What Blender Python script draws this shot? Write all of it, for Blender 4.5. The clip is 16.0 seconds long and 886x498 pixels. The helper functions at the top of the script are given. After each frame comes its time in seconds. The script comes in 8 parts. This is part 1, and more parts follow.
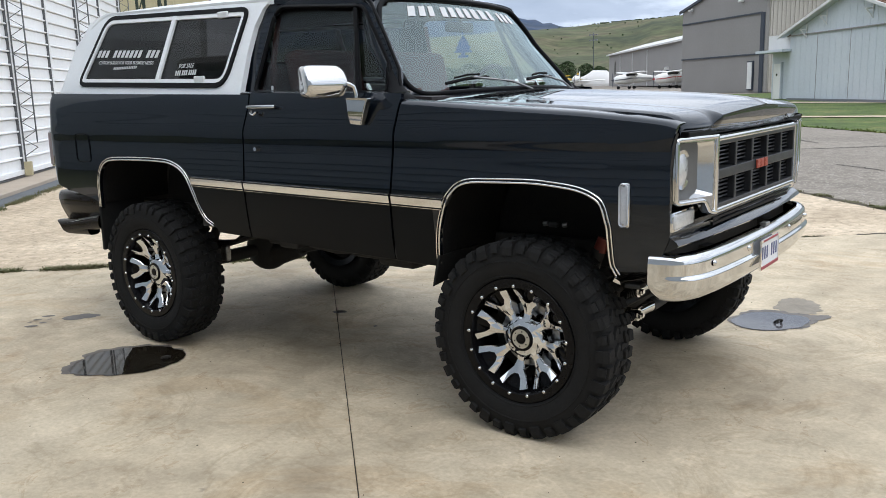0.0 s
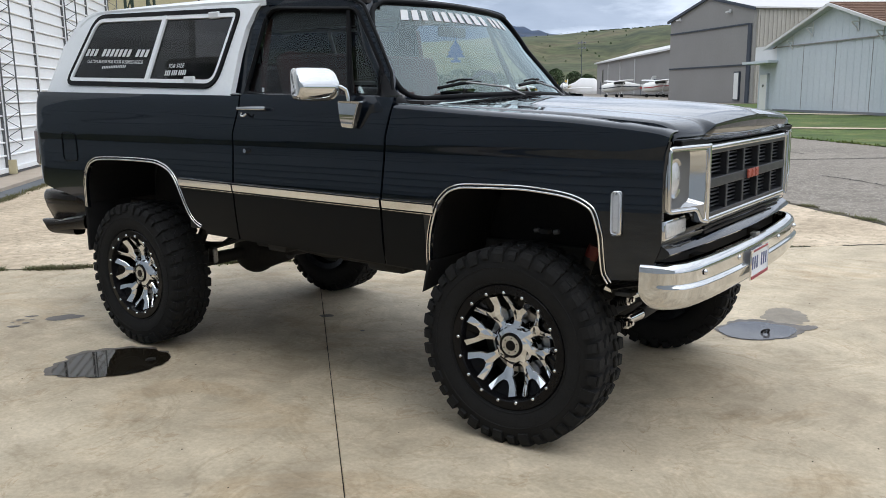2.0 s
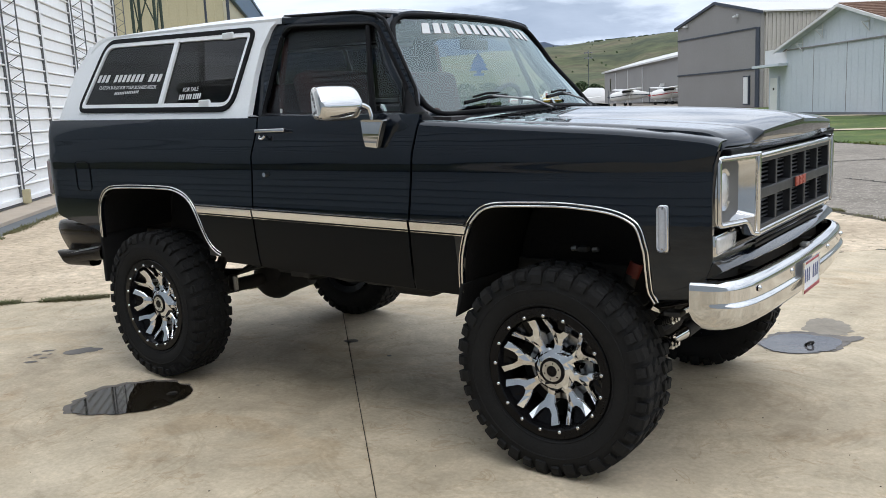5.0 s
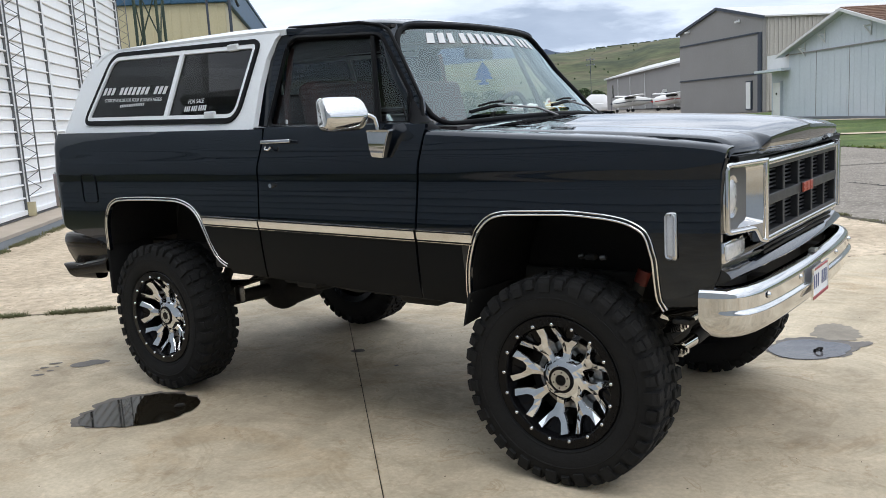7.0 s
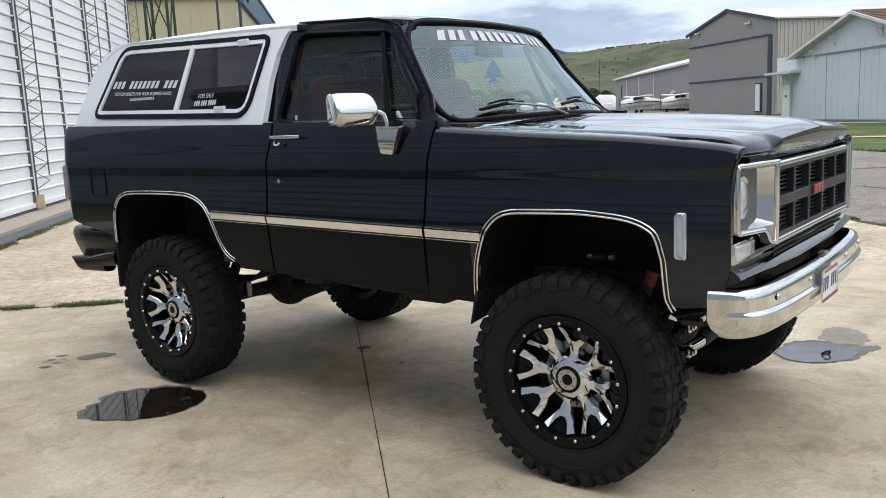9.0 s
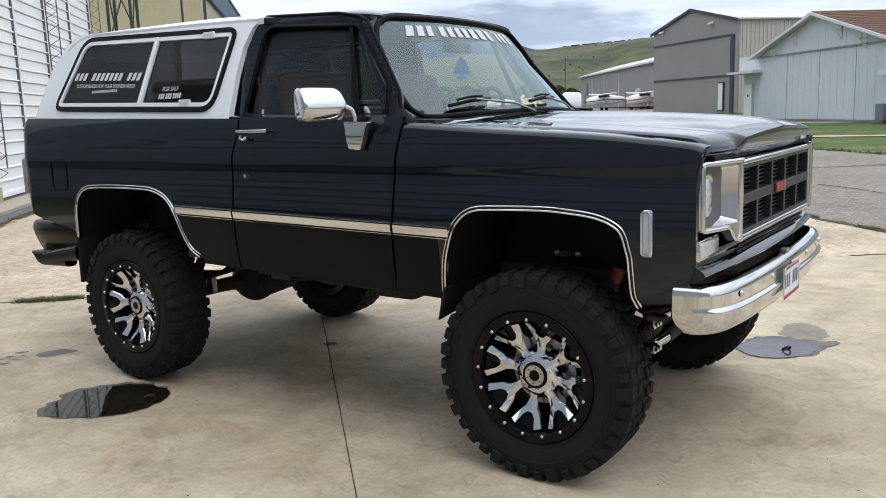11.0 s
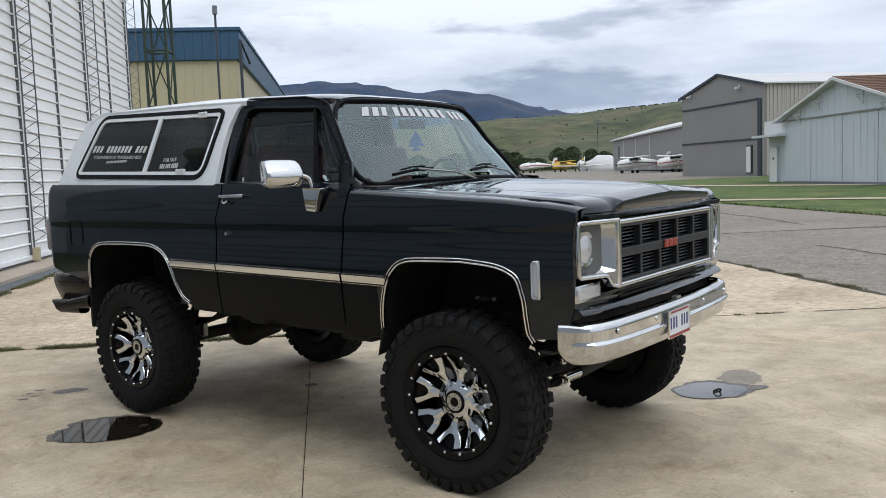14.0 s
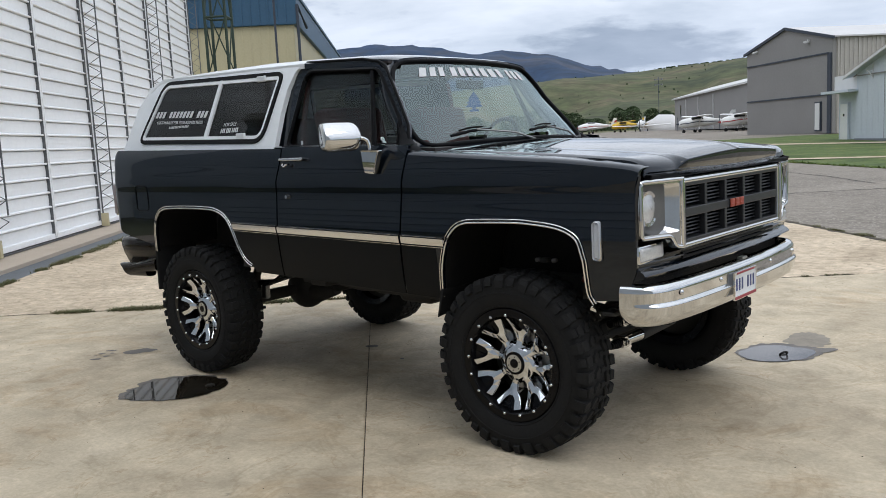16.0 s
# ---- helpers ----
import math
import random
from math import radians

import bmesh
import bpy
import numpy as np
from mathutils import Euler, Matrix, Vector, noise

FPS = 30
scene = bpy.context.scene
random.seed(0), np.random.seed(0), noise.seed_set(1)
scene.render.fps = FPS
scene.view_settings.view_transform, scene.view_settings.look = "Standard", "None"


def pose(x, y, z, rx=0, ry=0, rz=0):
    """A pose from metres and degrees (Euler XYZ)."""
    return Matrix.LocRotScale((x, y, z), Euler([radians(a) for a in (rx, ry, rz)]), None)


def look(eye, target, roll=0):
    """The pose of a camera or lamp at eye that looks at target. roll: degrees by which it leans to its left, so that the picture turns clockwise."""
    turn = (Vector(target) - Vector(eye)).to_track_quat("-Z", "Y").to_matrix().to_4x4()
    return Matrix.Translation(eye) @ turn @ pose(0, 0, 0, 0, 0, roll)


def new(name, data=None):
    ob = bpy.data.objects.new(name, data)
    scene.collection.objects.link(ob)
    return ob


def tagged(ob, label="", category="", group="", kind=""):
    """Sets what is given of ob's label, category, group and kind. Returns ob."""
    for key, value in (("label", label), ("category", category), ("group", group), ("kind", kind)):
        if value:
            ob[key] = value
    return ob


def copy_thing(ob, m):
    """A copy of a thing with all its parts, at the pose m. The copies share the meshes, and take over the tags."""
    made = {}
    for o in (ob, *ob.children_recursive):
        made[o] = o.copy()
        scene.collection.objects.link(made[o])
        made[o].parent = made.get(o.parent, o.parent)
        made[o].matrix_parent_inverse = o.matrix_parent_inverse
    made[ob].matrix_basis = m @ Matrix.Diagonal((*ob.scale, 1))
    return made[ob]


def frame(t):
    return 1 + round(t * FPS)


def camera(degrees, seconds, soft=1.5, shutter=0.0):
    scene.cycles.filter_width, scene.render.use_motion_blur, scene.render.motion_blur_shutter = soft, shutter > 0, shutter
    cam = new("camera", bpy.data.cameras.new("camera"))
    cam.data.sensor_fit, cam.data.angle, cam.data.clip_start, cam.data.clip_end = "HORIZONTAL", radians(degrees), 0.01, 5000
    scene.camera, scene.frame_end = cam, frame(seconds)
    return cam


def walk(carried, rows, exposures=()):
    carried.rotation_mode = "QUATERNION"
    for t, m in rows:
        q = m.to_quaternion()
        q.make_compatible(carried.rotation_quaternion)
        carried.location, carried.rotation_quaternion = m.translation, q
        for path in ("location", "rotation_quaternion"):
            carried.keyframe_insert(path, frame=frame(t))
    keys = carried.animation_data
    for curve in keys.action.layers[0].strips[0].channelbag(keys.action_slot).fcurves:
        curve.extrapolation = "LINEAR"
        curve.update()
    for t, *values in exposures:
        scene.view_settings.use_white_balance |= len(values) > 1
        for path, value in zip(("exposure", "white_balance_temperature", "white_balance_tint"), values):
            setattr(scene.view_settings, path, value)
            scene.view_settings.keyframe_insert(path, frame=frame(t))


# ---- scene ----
cam = camera(56.0, 16.0, soft=0.9)
PATH = [
    (0, (1.866, -3.959, 1.536), (0.683, -2.392, 1.158), -1.7),
    (0.5, (1.868, -3.971, 1.535), (0.677, -2.406, 1.169), -1.3),
    (1, (1.869, -3.977, 1.541), (0.663, -2.421, 1.188), -1.3),
    (1.5, (1.859, -3.966, 1.537), (0.653, -2.412, 1.173), -1.0),
    (2, (1.838, -3.955, 1.534), (0.681, -2.366, 1.167), -0.7),
    (2.5, (1.778, -3.968, 1.524), (0.721, -2.307, 1.173), -0.2),
    (3, (1.72, -3.917, 1.525), (0.634, -2.276, 1.169), -1.3),
    (3.5, (1.697, -3.849, 1.535), (0.536, -2.255, 1.205), -2.9),
    (6, (1.645, -3.859, 1.543), (0.456, -2.286, 1.212), -2.8),
    (6.5, (1.644, -3.858, 1.547), (0.456, -2.282, 1.223), -3.2),
    (7, (1.644, -3.858, 1.545), (0.451, -2.284, 1.232), -3.3),
    (7.5, (1.644, -3.853, 1.544), (0.435, -2.292, 1.228), -3.2),
    (8, (1.639, -3.849, 1.542), (0.435, -2.284, 1.221), -2.8),
    (8.5, (1.636, -3.856, 1.541), (0.43, -2.292, 1.224), -2.6),
    (11, (1.626, -3.863, 1.542), (0.488, -2.252, 1.213), -2.0),
    (11.5, (1.658, -3.921, 1.546), (0.571, -2.274, 1.223), -1.1),
    (12, (1.845, -3.965, 1.543), (0.703, -2.343, 1.284), -1.4),
    (12.5, (2.053, -3.988, 1.556), (0.828, -2.422, 1.337), -1.9),
    (13, (2.209, -4.123, 1.546), (0.992, -2.551, 1.326), -1.9),
    (13.5, (2.341, -4.142, 1.549), (1.138, -2.559, 1.331), -1.6),
    (14, (2.41, -4.122, 1.553), (1.197, -2.542, 1.374), -2.1),
    (14.5, (2.412, -4.122, 1.556), (1.164, -2.566, 1.406), -2.4),
    (15, (2.413, -4.118, 1.552), (1.127, -2.601, 1.34), -3.2),
    (15.5, (2.399, -4.106, 1.548), (1.094, -2.612, 1.291), -3.5),
    (16, (2.391, -4.109, 1.543), (1.074, -2.626, 1.282), -2.9),
]
walk(cam, [(t, look(eye, target, roll)) for t, eye, target, roll in PATH],
     exposures=((0.0, 0.15), (0.6, 0.12), (1.0, -0.01), (2.5, 0.04), (3.7, 0.07), (8.5, 0.09), (11.3, 0.06), (12.5, -0.30), (13.0, -0.40), (13.5, -0.23), (14.0, -0.23), (14.5, -0.47), (15.3, -0.27), (16.0, -0.20)))

# ---- world, sun ----
world = bpy.data.worlds.new("World")
scene.world = world
world.use_nodes = True
wn, wl = world.node_tree.nodes, world.node_tree.links
wn.clear()


def wnode(kind, **vals):
    n = wn.new(kind)
    for k, v in vals.items():
        n.inputs[k].default_value = v
    return n


SUN_EL, SUN_AZ = 58.0, 112.0
sky = wn.new("ShaderNodeTexSky")
sky.sky_type, sky.sun_disc = "NISHITA", False
sky.sun_elevation, sky.sun_rotation = radians(SUN_EL), radians(SUN_AZ)
w_out = wn.new("ShaderNodeOutputWorld")
w_tc = wn.new("ShaderNodeTexCoord")
w_sep = wn.new("ShaderNodeSeparateXYZ")
wl.new(w_tc.outputs["Generated"], w_sep.inputs[0])
w_up = wn.new("ShaderNodeMath"); w_up.operation = "MAXIMUM"; w_up.inputs[1].default_value = 0.0
wl.new(w_sep.outputs[2], w_up.inputs[0])
w_add = wn.new("ShaderNodeMath"); w_add.operation = "ADD"; w_add.inputs[1].default_value = 0.16
wl.new(w_up.outputs[0], w_add.inputs[0])
w_dx = wn.new("ShaderNodeMath"); w_dx.operation = "DIVIDE"
w_dy = wn.new("ShaderNodeMath"); w_dy.operation = "DIVIDE"
for n, o in ((w_dx, 0), (w_dy, 1)):
    wl.new(w_sep.outputs[o], n.inputs[0])
    n.inputs[1].default_value = 1.0
w_tall = wn.new("ShaderNodeMath"); w_tall.operation = "MULTIPLY"; w_tall.inputs[1].default_value = 4.6
wl.new(w_sep.outputs[2], w_tall.inputs[0])
w_com = wn.new("ShaderNodeCombineXYZ")
wl.new(w_dx.outputs[0], w_com.inputs[0])
wl.new(w_dy.outputs[0], w_com.inputs[1])
wl.new(w_tall.outputs[0], w_com.inputs[2])
w_n1 = wnode("ShaderNodeTexNoise", Scale=2.6, Detail=10.0, Roughness=0.58, Distortion=0.25)
w_n2 = wnode("ShaderNodeTexNoise", Scale=3.6, Detail=11.0, Roughness=0.56, Distortion=0.15)
for n in (w_n1, w_n2):
    wl.new(w_com.outputs[0], n.inputs["Vector"])
w_r1 = wn.new("ShaderNodeValToRGB")
w_r1.color_ramp.elements[0].position, w_r1.color_ramp.elements[0].color = 0.36, (5.6, 6.2, 7.1, 1)
w_r1.color_ramp.elements[1].position, w_r1.color_ramp.elements[1].color = 0.56, (7.95, 8.4, 9.2, 1)
wl.new(w_n1.outputs[0], w_r1.inputs[0])
w_r2 = wn.new("ShaderNodeValToRGB")
w_r2.color_ramp.elements[0].position, w_r2.color_ramp.elements[0].color = 0.385, (0.63, 0.66, 0.71, 1)
w_r2.color_ramp.elements[1].position, w_r2.color_ramp.elements[1].color = 0.475, (1.0, 1.0, 1.0, 1)
wl.new(w_n2.outputs[0], w_r2.inputs[0])
w_mul = wn.new("ShaderNodeMixRGB"); w_mul.blend_type = "MULTIPLY"; w_mul.inputs[0].default_value = 1.0
wl.new(w_r1.outputs[0], w_mul.inputs[1])
wl.new(w_r2.outputs[0], w_mul.inputs[2])
w_top = wn.new("ShaderNodeMapRange"); w_top.inputs[1].default_value, w_top.inputs[2].default_value, w_top.inputs[4].default_value = 0.35, 0.7, 0.8
wl.new(w_sep.outputs[2], w_top.inputs[0])
w_even = wn.new("ShaderNodeMixRGB"); w_even.inputs[2].default_value = (6.8, 7.3, 8.0, 1)
wl.new(w_top.outputs[0], w_even.inputs[0])
wl.new(w_mul.outputs[0], w_even.inputs[1])
w_mix = wn.new("ShaderNodeMixRGB"); w_mix.inputs[0].default_value = 0.93
wl.new(sky.outputs[0], w_mix.inputs[1])
wl.new(w_even.outputs[0], w_mix.inputs[2])
w_bg = wn.new("ShaderNodeBackground"); w_bg.inputs[1].default_value = 0.138
w_low = wn.new("ShaderNodeMapRange"); w_low.inputs[1].default_value, w_low.inputs[2].default_value = 0.02, 0.22
wl.new(w_sep.outputs[2], w_low.inputs[0])
w_haze = wn.new("ShaderNodeValToRGB")
w_haze.color_ramp.elements[0].color, w_haze.color_ramp.elements[1].color = (0.74, 0.81, 0.92, 1), (1, 1, 1, 1)
wl.new(w_low.outputs[0], w_haze.inputs[0])
w_hz = wn.new("ShaderNodeMixRGB"); w_hz.blend_type = "MULTIPLY"; w_hz.inputs[0].default_value = 1.0
wl.new(w_mix.outputs[0], w_hz.inputs[1]); wl.new(w_haze.outputs[0], w_hz.inputs[2])
w_rise = wn.new("ShaderNodeMapRange"); w_rise.inputs[3].default_value, w_rise.inputs[4].default_value = 0.9, 1.75
wl.new(w_sep.outputs[2], w_rise.inputs[0])
w_dome = wn.new("ShaderNodeMixRGB"); w_dome.blend_type = "MULTIPLY"; w_dome.inputs[0].default_value = 1.0
wl.new(w_hz.outputs[0], w_dome.inputs[1]); wl.new(w_rise.outputs[0], w_dome.inputs[2])
wl.new(w_dome.outputs[0], w_bg.inputs[0])
wl.new(w_bg.outputs[0], w_out.inputs[0])

sun_data = bpy.data.lights.new("sun", "SUN")
sun_data.energy, sun_data.angle, sun_data.color = 0.7, radians(35), (1.0, 0.965, 0.93)
sun = new("sun", sun_data)
sun.rotation_euler = (radians(90 - SUN_EL), 0, radians(180 - SUN_AZ))
scene.view_settings.exposure = 0.0


# ---- materials ----
def mat(name, col, rough=0.6, metal=0.0, col2=None, scale=8.0, fine=60.0, mix=0.5, bump=0.0, bscale=80.0, coat=0.0,
        rvar=0.0, spec=0.5, per_object=0.0, coat_ior=1.5, sheen_tint=None):
    """Principled material with colour varied at two scales, fine relief and uneven gloss."""
    m = bpy.data.materials.new(name)
    m.use_nodes = True
    nt = m.node_tree
    n, l = nt.nodes, nt.links
    b = n["Principled BSDF"]
    b.inputs["Roughness"].default_value = rough
    b.inputs["Metallic"].default_value = metal
    b.inputs["Coat Weight"].default_value = coat
    b.inputs["Coat Roughness"].default_value = 0.02
    b.inputs["Coat IOR"].default_value = coat_ior
    b.inputs["Specular IOR Level"].default_value = spec
    if sheen_tint:
        b.inputs["Specular Tint"].default_value = (*sheen_tint, 1)
    tc = n.new("ShaderNodeTexCoord")
    col2 = col2 or tuple(c * 0.8 for c in col)
    big = n.new("ShaderNodeTexNoise")
    big.inputs["Scale"].default_value, big.inputs["Detail"].default_value = scale, 6
    small = n.new("ShaderNodeTexNoise")
    small.inputs["Scale"].default_value, small.inputs["Detail"].default_value = fine, 4
    for t in (big, small):
        l.new(tc.outputs["Object"], t.inputs["Vector"])
    avg = n.new("ShaderNodeMath"); avg.operation = "MULTIPLY_ADD"
    avg.inputs[1].default_value = 0.5
    half = n.new("ShaderNodeMath"); half.operation = "MULTIPLY"; half.inputs[1].default_value = 0.5
    l.new(big.outputs[0], avg.inputs[0])
    l.new(small.outputs[0], half.inputs[0])
    l.new(half.outputs[0], avg.inputs[2])
    ramp = n.new("ShaderNodeValToRGB")
    ramp.color_ramp.elements[0].position, ramp.color_ramp.elements[1].position = 0.5 - 0.22 * mix - 0.05, 0.5 + 0.22 * mix + 0.05
    ramp.color_ramp.elements[0].color, ramp.color_ramp.elements[1].color = (*col2, 1), (*col, 1)
    l.new(avg.outputs[0], ramp.inputs[0])
    last = ramp.outputs[0]
    if per_object:
        info = n.new("ShaderNodeObjectInfo")
        hsv = n.new("ShaderNodeHueSaturation")
        mr = n.new("ShaderNodeMapRange")
        mr.inputs[3].default_value, mr.inputs[4].default_value = 1 - per_object, 1 + per_object
        l.new(info.outputs["Random"], mr.inputs[0])
        l.new(mr.outputs[0], hsv.inputs["Value"])
        l.new(last, hsv.inputs["Color"])
        last = hsv.outputs[0]
    l.new(last, b.inputs["Base Color"])
    if rvar:
        mr = n.new("ShaderNodeMapRange")
        mr.inputs[1].default_value, mr.inputs[2].default_value = 0.3, 0.7
        mr.inputs[3].default_value, mr.inputs[4].default_value = max(0, rough - rvar), rough + rvar
        l.new(avg.outputs[0], mr.inputs[0])
        l.new(mr.outputs[0], b.inputs["Roughness"])
    if bump:
        bt = n.new("ShaderNodeTexNoise")
        bt.inputs["Scale"].default_value, bt.inputs["Detail"].default_value = bscale, 5
        l.new(tc.outputs["Object"], bt.inputs["Vector"])
        bp = n.new("ShaderNodeBump")
        bp.inputs["Strength"].default_value, bp.inputs["Distance"].default_value = min(1.0, bump), 0.01
        l.new(bt.outputs[0], bp.inputs["Height"])
        l.new(bp.outputs[0], b.inputs["Normal"])
    return m


def glass_mat(name, tint, f0=0.045, rough=0.0, sheen=(0.8, 0.8, 0.8)):
    """Thin window glass: tinted, with gloss that rises towards grazing angles on both sides."""
    m = bpy.data.materials.new(name)
    m.use_nodes = True
    n, l = m.node_tree.nodes, m.node_tree.links
    n.clear()
    out = n.new("ShaderNodeOutputMaterial")
    tr = n.new("ShaderNodeBsdfTransparent"); tr.inputs[0].default_value = (*tint, 1)
    gl = n.new("ShaderNodeBsdfGlossy"); gl.inputs["Roughness"].default_value = rough
    gl.inputs["Color"].default_value = (*sheen, 1)
    lw = n.new("ShaderNodeLayerWeight"); lw.inputs[0].default_value = 0.5
    pw = n.new("ShaderNodeMath"); pw.operation = "POWER"; pw.inputs[1].default_value = 5.0
    ma = n.new("ShaderNodeMath"); ma.operation = "MULTIPLY_ADD"
    ma.inputs[1].default_value, ma.inputs[2].default_value = 1 - f0, f0
    mx = n.new("ShaderNodeMixShader")
    l.new(lw.outputs["Facing"], pw.inputs[0]); l.new(pw.outputs[0], ma.inputs[0]); l.new(ma.outputs[0], mx.inputs[0])
    l.new(tr.outputs[0], mx.inputs[1]); l.new(gl.outputs[0], mx.inputs[2])
    l.new(mx.outputs[0], out.inputs[0])
    return m


